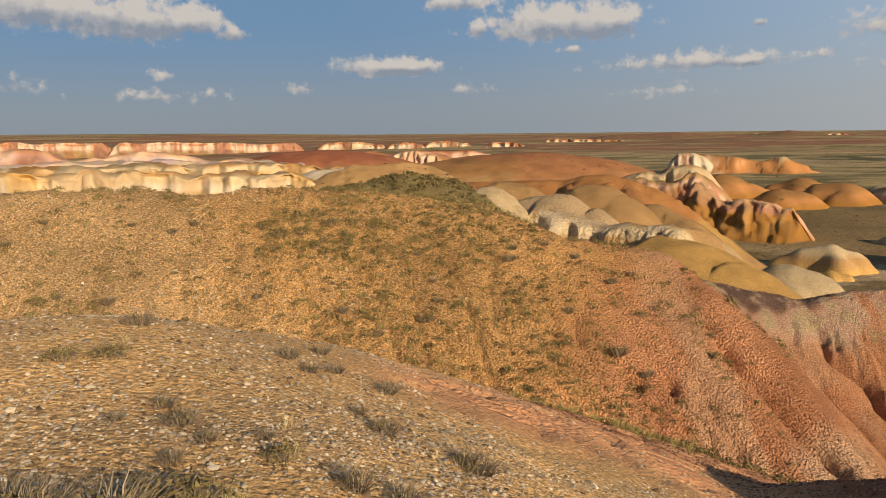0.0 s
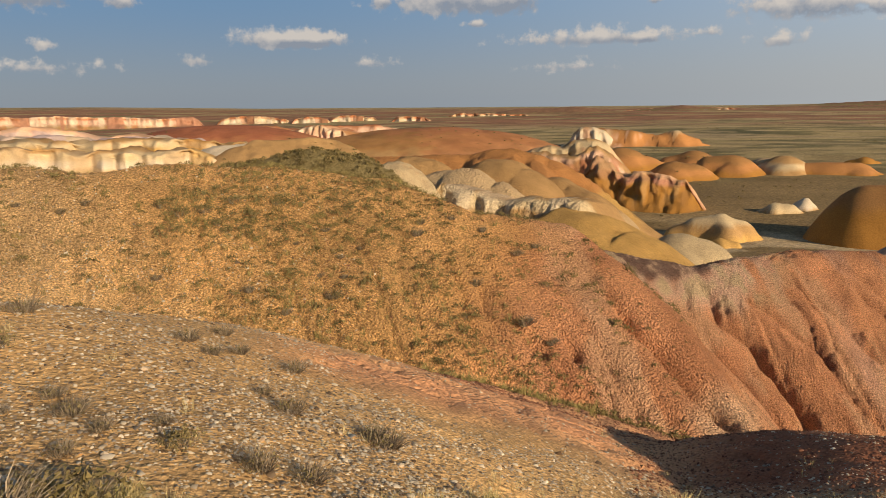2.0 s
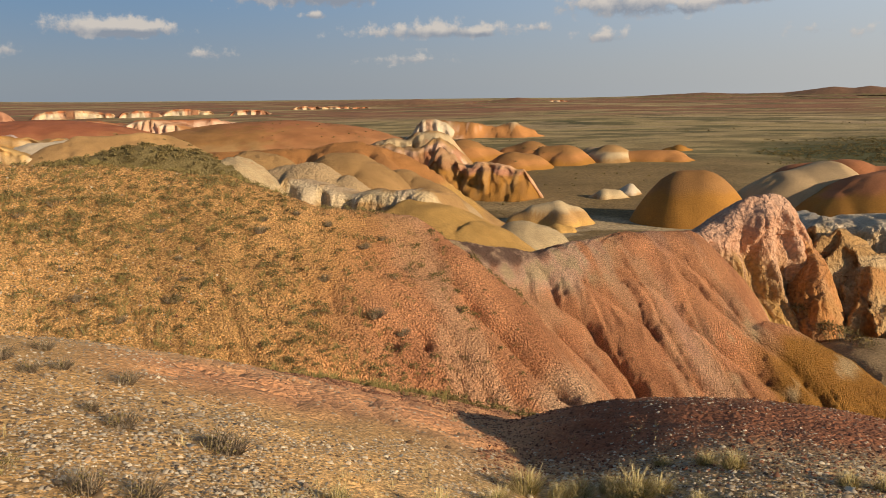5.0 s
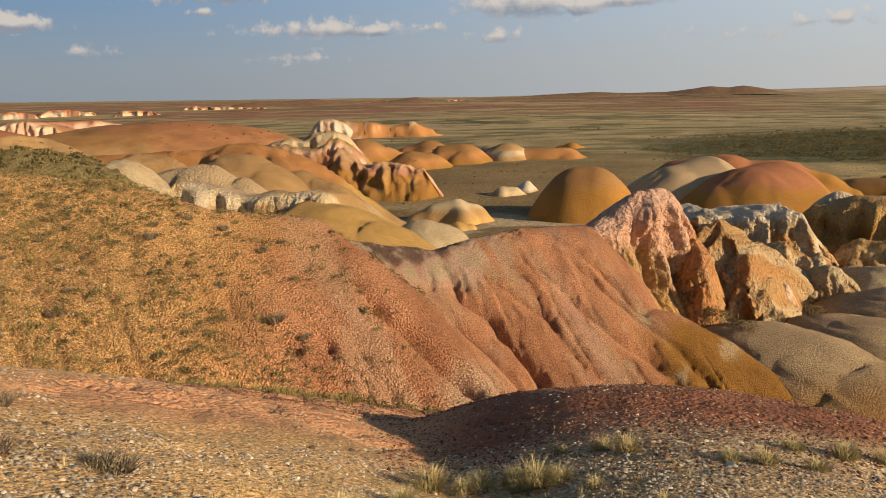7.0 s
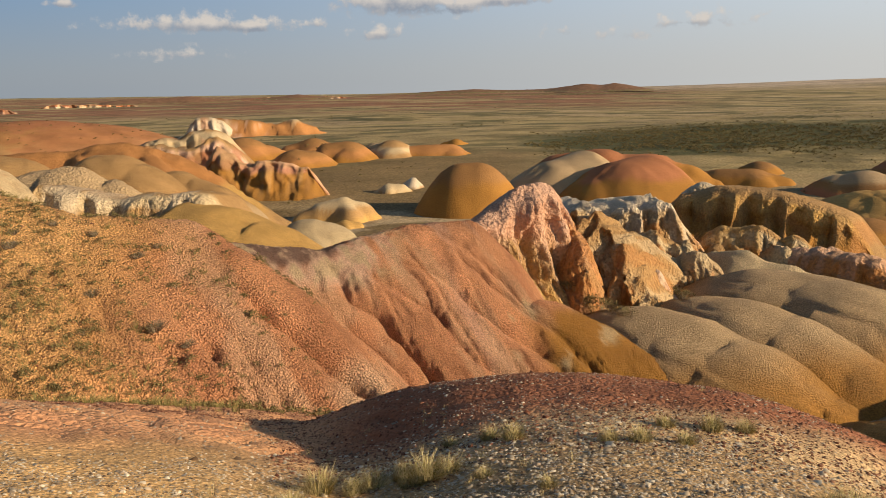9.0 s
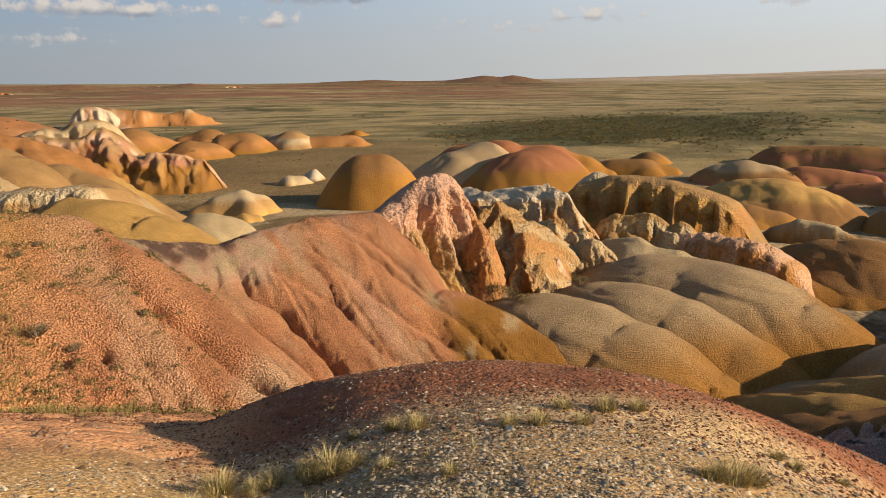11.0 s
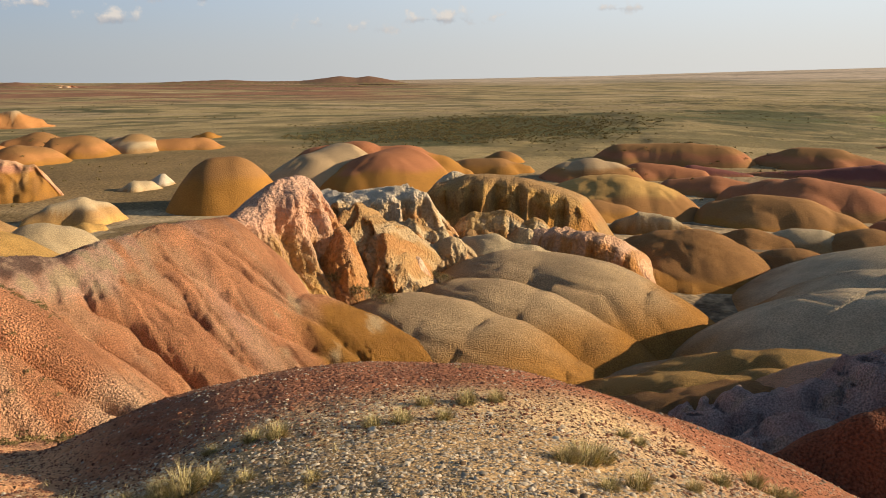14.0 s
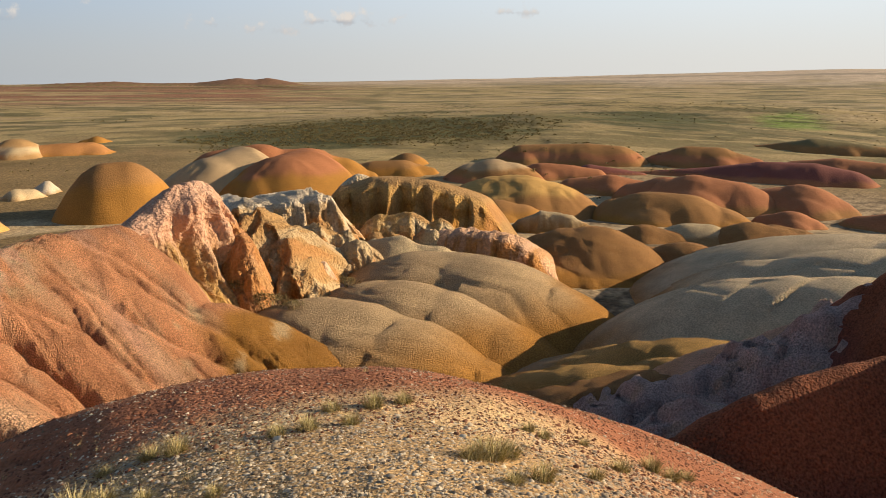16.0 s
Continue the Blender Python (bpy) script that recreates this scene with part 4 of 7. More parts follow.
landform("maroon_spur", "dark red cracked clay spur in shade", "spur", [(81.3, 20, 28.63), (83.7, 20, 26.53), (86.1, 21, 24.32), (88.7, 21, 22.45), (91.3, 22, 20.79), (94.1, 23, 19.44), (96.3, 24, 18.41), (99.8, 24, 16.71), (103.1, 25, 14.91)],
         -18.0, 1.25, 0.5, tint_of(MAROON, MAROON, BRICK), CLAY_NEAR, step=0.16, rough=0.12, rill=(0.12, 1.3), seed=116)
landform("maroon_spur", "dark red clay slope rising behind a shaded spur", "spur", [(94.8, 36, 15.55), (95.6, 35, 13.51), (97.7, 35, 11.09), (99.3, 34, 9.39)],
         -18.0, 1.5, 0.8, tint_of(MAROON, MAROON, BRICK), CLAY_NEAR, step=0.16, rough=0.25, rill=(0.4, 1.2), seed=117)

# ---- white crags beside the cliff ----
landform("grey_crag", "pale grey clay crest behind the mounds", "crag", [(55.1, 80, 13.43), (57.8, 80, 12.82), (59.6, 79, 12.57), (61.0, 79, 13.09), (62.8, 78, 13.35), (65.0, 78, 13.92), (66.8, 77, 14.40)],
         -25.0, 0.6, 1.2, tint_of(GREY, GREY, CREAM), CLAY_MID, step=0.33, rill=(0.40, 4.5), rough=0.25, seed=122, group="clay crags")
landform("small_crag", "small broken clay pinnacle above the gully", "crag", [(51.4, 78, 13.98), (51.9, 78, 13.44), (52.3, 77, 13.52), (52.7, 77, 14.06)],
         -25.0, 1.1, 0.5, crag_tint, ROCK, step=0.33, cliff=1.2, wall=2.5, flute=0.5, rough=0.35, rill=(0.4, 1.0), crumb=(0.5, 0.9), seed=123, group="clay crags")
landform("small_crag", "small broken clay pinnacle above the gully", "crag", [(53.7, 80, 13.59), (54.2, 80, 13.05), (54.7, 79, 13.12), (55.1, 78, 13.65)],
         -25.0, 1.1, 0.5, tint_of(SAND, GREY, CREAM), ROCK, step=0.33, cliff=1.2, wall=2.5, flute=0.5, rough=0.35, rill=(0.4, 1.0), crumb=(0.5, 0.9), seed=125, group="clay crags")
landform("small_crag", "small broken clay pinnacle above the gully", "crag", [(55.8, 79, 13.81), (56.4, 78, 13.26), (56.9, 78, 13.33), (57.4, 77, 13.85)],
         -25.0, 1.1, 0.5, tint_of(OCHRE, ORANGE, SAND), ROCK, step=0.33, cliff=1.2, wall=2.5, flute=0.5, rough=0.35, rill=(0.4, 1.0), crumb=(0.5, 0.9), seed=127, group="clay crags")
landform("small_crag", "small broken clay pinnacle above the gully", "crag", [(51.9, 86, 12.36), (52.4, 85, 11.82), (52.9, 85, 11.90), (53.3, 84, 12.43)],
         -25.0, 1.1, 0.5, crag_tint, ROCK, step=0.36, cliff=1.2, wall=2.5, flute=0.5, rough=0.35, rill=(0.4, 1.0), crumb=(0.5, 0.9), seed=129, group="clay crags")
landform("small_crag", "small broken clay pinnacle above the gully", "crag", [(54.7, 84, 12.59), (55.1, 84, 12.04), (55.6, 83, 12.12), (56.0, 83, 12.65)],
         -25.0, 1.1, 0.5, tint_of(SAND, GREY, CREAM), ROCK, step=0.35, cliff=1.2, wall=2.5, flute=0.5, rough=0.35, rill=(0.4, 1.0), crumb=(0.5, 0.9), seed=131, group="clay crags")
landform("small_crag", "small broken clay pinnacle above the gully", "crag", [(56.7, 83, 12.76), (57.2, 83, 12.21), (57.7, 82, 12.29), (58.1, 82, 12.81)],
         -25.0, 1.1, 0.5, tint_of(OCHRE, ORANGE, SAND), ROCK, step=0.35, cliff=1.2, wall=2.5, flute=0.5, rough=0.35, rill=(0.4, 1.0), crumb=(0.5, 0.9), seed=133, group="clay crags")
landform("small_crag", "small broken clay pinnacle above the gully", "crag", [(61.2, 84, 12.38), (61.6, 84, 11.83), (62.1, 83, 11.90), (62.5, 83, 12.40)],
         -25.0, 1.1, 0.5, crag_tint, ROCK, step=0.35, cliff=1.2, wall=2.5, flute=0.5, rough=0.35, rill=(0.4, 1.0), crumb=(0.5, 0.9), seed=135, group="clay crags")
landform("small_crag", "small broken clay pinnacle above the gully", "crag", [(53.5, 70, 15.83), (54.0, 70, 15.29), (54.6, 69, 15.36), (55.0, 68, 15.89)],
         -25.0, 1.1, 0.5, tint_of(SAND, GREY, CREAM), ROCK, step=0.29, cliff=1.2, wall=2.5, flute=0.5, rough=0.35, rill=(0.4, 1.0), crumb=(0.5, 0.9), seed=137, group="clay crags")
landform("small_crag", "small broken clay pinnacle above the gully", "crag", [(58.4, 84, 12.66), (58.8, 83, 12.12), (59.2, 83, 12.19), (59.5, 82, 12.71)],
         -25.0, 1.1, 0.5, tint_of(OCHRE, ORANGE, SAND), ROCK, step=0.35, cliff=1.2, wall=2.5, flute=0.5, rough=0.35, rill=(0.4, 1.0), crumb=(0.5, 0.9), seed=139, group="clay crags")
landform("small_crag", "small broken clay pinnacle above the gully", "crag", [(49.6, 90, 11.48), (50.1, 89, 10.94), (50.6, 89, 11.03), (51.0, 88, 11.56)],
         -25.0, 1.1, 0.5, crag_tint, ROCK, step=0.37, cliff=1.2, wall=2.5, flute=0.5, rough=0.35, rill=(0.4, 1.0), crumb=(0.5, 0.9), seed=141, group="clay crags")

bluff("white_crag", "white and cream pinnacled clay crag", "crag", [(46.62, 82, 10.15), (47.22, 82.2, 9.66), (47.90, 82.4, 9.45), (48.44, 82.5, 9.63), (48.89, 82.7, 10.03), (49.48, 82.9, 9.90), (50.07, 83.1, 9.68), (50.84, 83.3, 9.45), (51.97, 83.5, 9.31), (53.10, 83.6, 9.17), (54.24, 83.8, 9.34), (54.70, 84, 10.05)],
      -24, beds(WHITE, GREY, SAND, OCHRE, ORANGE, WHITE, at=(0.15, 0.6, 1.2)), [1.5, 2.5, 3, 3, 2.6, 3, 3.4, 3.6, 3.8, 4, 3.6, 2], step=0.18, lean=0.45, cap=0.7, back=0.1, behind=14, talus=0.6, flute=(0.7, 1.8, 1.2), lump=(0.8, 1.6), jag=(0.8, 1.3), seed=119, group="clay crags")
bluff("orange_crag", "orange and cream knobbly clay crag", "crag", [(49.61, 76, 11.77), (50.38, 76.2, 11.33), (51.30, 76.5, 11.46), (51.99, 76.8, 11.82), (52.58, 77, 11.50), (53.13, 77.2, 11.32), (53.82, 77.5, 11.98), (54.97, 77.8, 12.19), (55.65, 78, 12.00)],
      -25, beds(SAND, CREAM, ORANGE, OCHRE, ORANGE, CREAM, at=(0.15, 0.5, 1.1)), 2.4, step=0.16, lean=0.5, cap=0.7, back=0.3, behind=6, talus=0.7, flute=(0.7, 1.4), lump=(0.8, 1.5), jag=(0.7, 1.1), seed=121, group="clay crags")
bluff("grey_crag", "grey and tan knobbly clay crag above the gully", "crag", [(52.28, 71, 14.46), (52.60, 71.2, 13.34), (53.00, 71.5, 12.75), (53.60, 71.8, 12.56), (54.30, 72, 13.09), (54.99, 72.2, 13.53), (55.67, 72.5, 12.89), (56.58, 72.8, 12.69), (57.42, 73, 13.21)],
      -25, beds(GREY, GREY, SAND, OCHRE, ORANGE, CREAM, at=(0.2, 0.7, 1.2)), 2.8, step=0.16, lean=0.5, cap=0.7, back=0.3, behind=5, talus=0.7, flute=(0.7, 1.4), lump=(0.8, 1.5), jag=(0.7, 1.1), seed=120, group="clay crags")
bluff("pink_crag", "small pinkish clay knob in the gully", "crag", [(52.48, 67, 15.71), (52.75, 67, 14.68), (53.21, 67, 14.32), (53.76, 67, 14.45), (54.24, 67, 15.34)],
      -25, beds(PALEPINK, PINK, SAND, SAND, ORANGE), 1.6, step=0.14, lean=0.5, cap=0.7, back=0.5, behind=3, flute=(0.4, 1.1), lump=(0.5, 1.2), jag=(0.4, 1.0), seed=122, group="clay crags")
bluff("ochre_bluff", "ochre clay bluff with a cream fluted face", "bluff", [(54.68, 110, 8.71), (56.02, 109.8, 8.52), (57.13, 109.6, 8.05), (58.24, 109.4, 7.95), (59.13, 109.2, 7.97), (60.24, 109, 8.08), (61.35, 108.8, 8.13), (62.67, 108.6, 8.44), (64.00, 108.4, 8.83), (65.32, 108.2, 9.26), (66.29, 108, 9.69)],
      -27, beds(SAND, YELLOW, OCHRE, OCHRE, ORANGE, SAND, at=(0.15, 0.6, 1.2)), [2, 3, 5, 5.2, 5, 4.6, 4.4, 4.2, 3.8, 3, 1.5], step=0.2, lean=0.35, cap=1.4, back=0.15, behind=16, talus=0.6, flute=(1.0, 2.6, 1.6), lump=(0.5, 2.2), jag=(0.35, 2.0), seed=142)
bluff("white_crag", "white weathered clay knob behind a bluff", "crag", [(54.90, 116, 8.53), (55.56, 116, 7.95), (56.23, 116, 7.63), (56.90, 116, 7.71), (57.58, 116, 7.96)],
      -27, beds(WHITE, CREAM, SAND, SAND, ORANGE), 2.0, step=0.2, lean=0.6, cap=1.0, back=0.3, behind=6, flute=(0.6, 1.8), lump=(0.6, 1.8), jag=(0.4, 1.5), seed=144, group="clay crags")
bluff("orange_crag", "low orange crag with pale flutes", "crag", [(56.82, 92, 11.53), (57.89, 92, 10.92), (58.80, 92, 11.03), (59.68, 92, 10.74), (60.57, 92, 10.62), (61.48, 92, 11.08), (62.17, 92, 11.58), (62.81, 92, 11.16), (63.62, 92, 11.39)],
      -26, beds(SAND, CREAM, ORANGE, OCHRE, ORANGE, YELLOW, at=(0.15, 0.7, 1.2)), [1.5, 2.5, 2.5, 3, 3.2, 3, 2, 2.2, 1.5], step=0.18, lean=0.4, cap=0.9, back=0.25, behind=8, talus=0.6, flute=(0.8, 1.8), lump=(0.6, 1.8), jag=(0.5, 1.5), seed=123, group="clay crags")
bluff("pink_crag", "pinkish lumpy clay crag with white streaks", "crag", [(62.51, 84, 12.14), (63.74, 83.6, 12.00), (64.83, 83.1, 11.85), (65.92, 82.7, 12.01), (67.22, 82.3, 12.07), (68.51, 81.9, 12.29), (69.83, 81.4, 12.93), (70.80, 81, 13.49)],
      -25, beds(PINK, ORANGE, ORANGE, OCHRE, OCHRE, PALEPINK, at=(0.3, 0.9, 1.4), mix=0.45), 2.0, step=0.16, lean=0.6, cap=1.0, back=0.3, behind=6, talus=0.6, flute=(0.7, 1.5), lump=(0.6, 1.6), jag=(0.5, 1.2), seed=143, group="clay crags")

# ---- mounds beyond the grey ones ----
landform("clay_mound", "smooth ochre clay mound with a rounded crest", "mound", [(64.6, 84, 14.03), (66.3, 84, 13.83), (69.3, 84, 14.03), (71.8, 84, 14.47), (74.6, 84, 14.91), (78.1, 84, 15.40)],
         -23.0, 0.85, 1.4, tint_of(OCHRE, OCHRE, BROWN), CLAY_MID, step=0.35, rill=(0.18, 2.5), rough=0.08, noses=[(66.3, 6.5, 3.6, -5), (74.6, 3.7, 2.0, -14)], seed=145, group="ochre and brown mounds")
landform("clay_mound", "smooth ochre clay mound with a rounded crest", "mound", [(70.9, 92, 13.08), (73.3, 92, 11.65), (75.1, 92, 11.44), (76.4, 92, 12.12), (78.3, 92, 13.49), (79.9, 92, 14.89)],
         -23.3, 0.85, 2.2, tint_of(OCHRE, BROWN, BROWN), CLAY_MID, step=0.38, rill=(0.29, 3.2), rough=0.08, noses=[(73.3, 9.9, 5.5, -5), (78.3, 4.9, 2.7, -14)], seed=146, group="ochre and brown mounds")
landform("clay_mound", "brown clay mound sloping into the dry wash", "mound", [(77.6, 96, 12.67), (79.9, 96, 12.81), (82.2, 96, 12.22), (84.5, 96, 13.00), (86.4, 96, 13.73)],
         -23.6, 0.85, 1.5, tint_of(OCHRE, BROWN, BROWN), CLAY_MID, step=0.40, rill=(0.20, 2.5), rough=0.08, noses=[(79.9, 5.5, 3.0, -5), (84.5, 5.0, 2.7, -1)], seed=147, group="ochre and brown mounds")
landform("clay_mound", "smooth ochre clay mound with a rounded crest", "mound", [(76.6, 122, 11.76), (79.0, 122, 11.11), (81.1, 122, 11.53), (83.2, 122, 12.26), (85.5, 122, 12.99)],
         -26.0, 0.85, 1.3, tint_of(OCHRE, BROWN, BROWN), CLAY_MID, step=0.51, rill=(0.17, 2.5), rough=0.08, noses=[(79.0, 6.1, 3.4, -5), (83.2, 1.9, 1.1, -1)], seed=148, group="ochre and brown mounds")
landform("pale_crag", "pale orange clay ridge with a broken face", "crag", [(67.5, 127, 12.10), (69.3, 127, 11.12), (71.1, 127, 10.45), (73.3, 127, 10.73), (75.3, 127, 11.56)],
         -26.6, 0.6, 1.2, tint_of(OCHRE, SAND, CREAM), CLAY_MID, step=0.53, rill=(0.22, 2.5), cliff=2.2, wall=2.4, flute=0.9, rough=0.3, seed=149, group="clay crags")
landform("clay_mound", "olive-brown clay ridge with a pale top", "mound", [(65.2, 167, 8.66), (67.4, 167, 7.78), (69.2, 167, 7.66), (71.0, 167, 8.06), (72.8, 167, 9.16), (75.0, 167, 10.17), (77.1, 167, 11.48)],
         -30.7, 0.85, 3.4, tint_of(BROWN, BROWN, YELLOW), CLAY_FAR, step=0.70, rill=(0.44, 4.9), rough=0.15, cliff=1.5, wall=2.0, flute=0.8, noses=[(67.4, 15.4, 8.5, -5), (75.0, 3.7, 2.0, 3)], seed=150, group="ochre and brown mounds")
landform("clay_mound", "smooth ochre clay mound with a rounded crest", "mound", [(65.4, 153, 10.62), (67.4, 153, 9.65), (69.2, 153, 9.97), (70.8, 153, 10.77)],
         -29.6, 0.85, 1.8, tint_of(OCHRE, OCHRE, BROWN), CLAY_FAR, step=0.64, rill=(0.23, 2.6), rough=0.08, noses=[(67.4, 8.5, 4.7, -5)], seed=151, group="ochre and brown mounds")
landform("clay_mound", "small pale streaked clay mound", "mound", [(81.1, 125, 11.32), (82.3, 125, 10.81), (83.5, 125, 10.80), (85.2, 125, 11.88)],
         -26.4, 0.85, 1.5, tint_of(BROWN, SAND, CREAM), CLAY_MID, step=0.53, rill=(0.19, 2.5), rough=0.08, noses=[(83.5, 6.8, 3.8, -18)], seed=152, group="ochre and brown mounds")
landform("clay_mound", "smooth ochre clay mound with a rounded crest", "mound", [(84.8, 125, 11.29), (86.6, 125, 10.39), (88.2, 125, 10.62), (89.4, 125, 11.69)],
         -26.4, 0.85, 1.8, tint_of(OCHRE, BROWN, BROWN), CLAY_MID, step=0.53, rill=(0.23, 2.6), rough=0.08, noses=[(86.6, 8.4, 4.6, -5)], seed=153, group="ochre and brown mounds")
landform("clay_mound", "smooth ochre clay mound with a rounded crest", "mound", [(88.2, 136, 10.46), (89.7, 136, 10.65), (91.2, 136, 11.17)],
         -27.7, 0.85, 1.5, tint_of(OCHRE, BROWN, BROWN), CLAY_MID, step=0.57, rill=(0.19, 2.5), rough=0.08, noses=[(88.2, 7.0, 3.8, -22)], seed=154, group="ochre and brown mounds")
landform("clay_mound", "low rust-brown clay mound", "mound", [(87.2, 171, 9.85), (89.2, 171, 9.40), (90.3, 171, 9.78), (91.3, 171, 10.41)],
         -30.8, 0.85, 1.4, tint_of(BROWN, RUST, RUST), CLAY_FAR, step=0.72, rill=(0.19, 2.5), rough=0.08, noses=[(89.2, 6.8, 3.7, -5)], seed=155, group="ochre and brown mounds")
landform("clay_mound", "broad olive-brown clay mound with rilled foot", "mound", [(76.3, 163, 9.33), (79.2, 163, 8.64), (81.7, 163, 8.68), (84.2, 163, 9.49), (86.2, 163, 10.67)],
         -30.4, 0.85, 2.6, tint_of(OCHRE, BROWN, BROWN), CLAY_FAR, step=0.68, rill=(0.33, 3.7), rough=0.08, noses=[(79.2, 12.0, 6.6, -5), (84.2, 7.9, 4.3, -1)], seed=156, group="ochre and brown mounds")
landform("clay_mound", "rust-red clay mound with a smooth crest", "mound", [(86.4, 194, 8.10), (89.7, 194, 7.47), (91.2, 194, 8.11), (92.6, 194, 9.17)],
         -31.0, 0.85, 2.5, tint_of(BROWN, RUST, RUST), CLAY_FAR, step=0.82, rill=(0.32, 3.6), rough=0.08, noses=[(89.7, 11.8, 6.5, -5)], seed=157, group="ochre and brown mounds")
landform("clay_mound", "rust-brown clay mound with lilac shade", "mound", [(77.7, 194, 8.10), (80.4, 194, 7.47), (82.8, 194, 7.69), (84.9, 194, 8.61), (86.3, 194, 9.50)],
         -31.0, 0.85, 2.5, tint_of(BROWN, RUST, RUST), CLAY_FAR, step=0.81, rill=(0.33, 3.6), rough=0.08, noses=[(80.4, 11.9, 6.5, -5), (84.9, 5.4, 3.0, -1)], seed=158, group="ochre and brown mounds")
landform("clay_mound", "rust-red clay mound with a smooth crest", "mound", [(72.9, 207, 7.88), (76.2, 207, 7.47), (78.3, 207, 7.82), (80.9, 207, 8.38)],
         -31.0, 0.85, 1.9, tint_of(BROWN, RUST, RUST), CLAY_FAR, step=0.87, rill=(0.25, 2.8), rough=0.08, noses=[(76.2, 9.1, 5.0, -5)], seed=159, group="ochre and brown mounds")
landform("clay_mound", "rust-red clay mound with a smooth crest", "mound", [(80.4, 190, 7.60), (82.4, 190, 7.21), (85.2, 190, 7.56), (87.0, 190, 8.63)],
         -31.0, 0.85, 3.0, tint_of(BROWN, RUST, RUST), CLAY_FAR, step=0.80, rill=(0.39, 4.3), rough=0.08, noses=[(82.4, 14.1, 7.8, -5)], seed=160, group="ochre and brown mounds")
landform("clay_mound", "long maroon clay ridge", "mound", [(77.8, 248, 7.19), (83.1, 248, 6.63), (87.0, 248, 6.02), (90.2, 248, 5.96), (92.4, 248, 6.30), (93.7, 248, 6.98), (94.9, 248, 7.98)],
         -31.0, 0.85, 2.4, tint_of(RUST, MAROON, MAROON), CLAY_FAR, step=1.04, rill=(0.30, 3.4), rough=0.08, noses=[(83.1, 6.3, 3.5, -5), (93.7, 3.8, 2.1, 3)], seed=161, group="ochre and brown mounds")
landform("clay_mound", "maroon clay mound with a smooth crest", "mound", [(73.1, 244, 7.17), (74.6, 244, 6.74), (76.6, 244, 6.98), (78.7, 244, 7.25)],
         -31.0, 0.85, 1.3, tint_of(RUST, MAROON, MAROON), CLAY_FAR, step=1.02, rill=(0.17, 2.5), rough=0.08, noses=[(74.6, 6.2, 3.4, -5)], seed=162, group="ochre and brown mounds")
landform("clay_mound", "rust-red clay mound with a smooth crest", "mound", [(68.3, 232, 7.28), (70.9, 232, 6.70), (73.1, 232, 6.83), (75.3, 232, 7.11)],
         -31.0, 0.85, 1.9, tint_of(BROWN, RUST, RUST), CLAY_FAR, step=0.97, rill=(0.24, 2.7), rough=0.08, noses=[(70.9, 8.8, 4.8, -5)], seed=163, group="ochre and brown mounds")
landform("clay_mound", "pink-grey clay dome with a pale streak", "mound", [(64.0, 223, 7.60), (65.6, 223, 6.79), (67.1, 223, 6.46), (68.5, 223, 6.71), (69.8, 223, 7.61)],
         -31.0, 0.85, 2.6, tint_of(RUST, BROWN, GREY), CLAY_FAR, step=0.94, rill=(0.33, 3.7), rough=0.08, noses=[(65.6, 10.0, 5.5, -5), (68.5, 10.6, 5.8, -1)], seed=164, group="ochre and brown mounds")
landform("clay_mound", "large rust-red clay hill with bare flanks", "mound", [(68.0, 273, 6.40), (69.5, 273, 5.33), (71.7, 273, 5.25), (74.3, 273, 5.15), (76.5, 273, 5.27), (77.8, 273, 6.04), (79.7, 273, 6.69)],
         -31.0, 0.85, 2.8, tint_of(BROWN, RUST, BROWN), CLAY_FAR, step=1.15, rill=(0.36, 4.0), rough=0.08, noses=[(69.5, 11.7, 6.5, -5), (77.8, 6.1, 3.4, 3)], seed=165, group="ochre and brown mounds")
landform("clay_mound", "large rust-red clay hill with bare flanks", "mound", [(78.6, 277, 6.65), (80.2, 277, 5.61), (81.8, 277, 5.14), (83.8, 277, 5.15), (86.6, 277, 5.84)],
         -31.0, 0.85, 2.7, tint_of(BROWN, RUST, BROWN), CLAY_FAR, step=1.16, rill=(0.35, 3.9), rough=0.08, noses=[(80.2, 8.8, 4.8, -5), (83.8, 12.6, 6.9, -1)], seed=166, group="ochre and brown mounds")
landform("clay_mound", "low brown hill beyond the clay mounds", "mound", [(84.6, 342, 5.16), (87.2, 342, 4.76), (90.1, 342, 4.24), (92.2, 342, 4.42), (94.5, 342, 4.68)],
         -31.0, 0.85, 2.5, tint_of(BROWN, BROWN, OLIVE), CLAY_FAR, step=1.44, rill=(0.33, 3.6), rough=0.08, noses=[(87.2, 6.7, 3.7, -5), (92.2, 10.1, 5.6, -1)], seed=167, group="ochre and brown mounds")
landform("clay_mound", "rust-brown clay mound with a low crest", "mound", [(88.8, 274, 5.89), (91.6, 274, 5.53), (94.6, 274, 5.72)],
         -31.0, 0.85, 2.1, tint_of(BROWN, RUST, RUST), CLAY_FAR, step=1.15, rill=(0.28, 3.1), rough=0.08, noses=[(91.6, 10.0, 5.5, -5)], seed=168, group="ochre and brown mounds")
landform("clay_mound", "rust-brown clay mound beside the wash", "mound", [(92.5, 179, 9.97), (93.8, 179, 9.33), (96.1, 179, 8.82)],
         -31.0, 0.85, 1.7, tint_of(BROWN, RUST, RUST), CLAY_FAR, step=0.75, rill=(0.22, 2.5), rough=0.08, noses=[(96.1, 8.0, 4.4, -18)], seed=169, group="ochre and brown mounds")

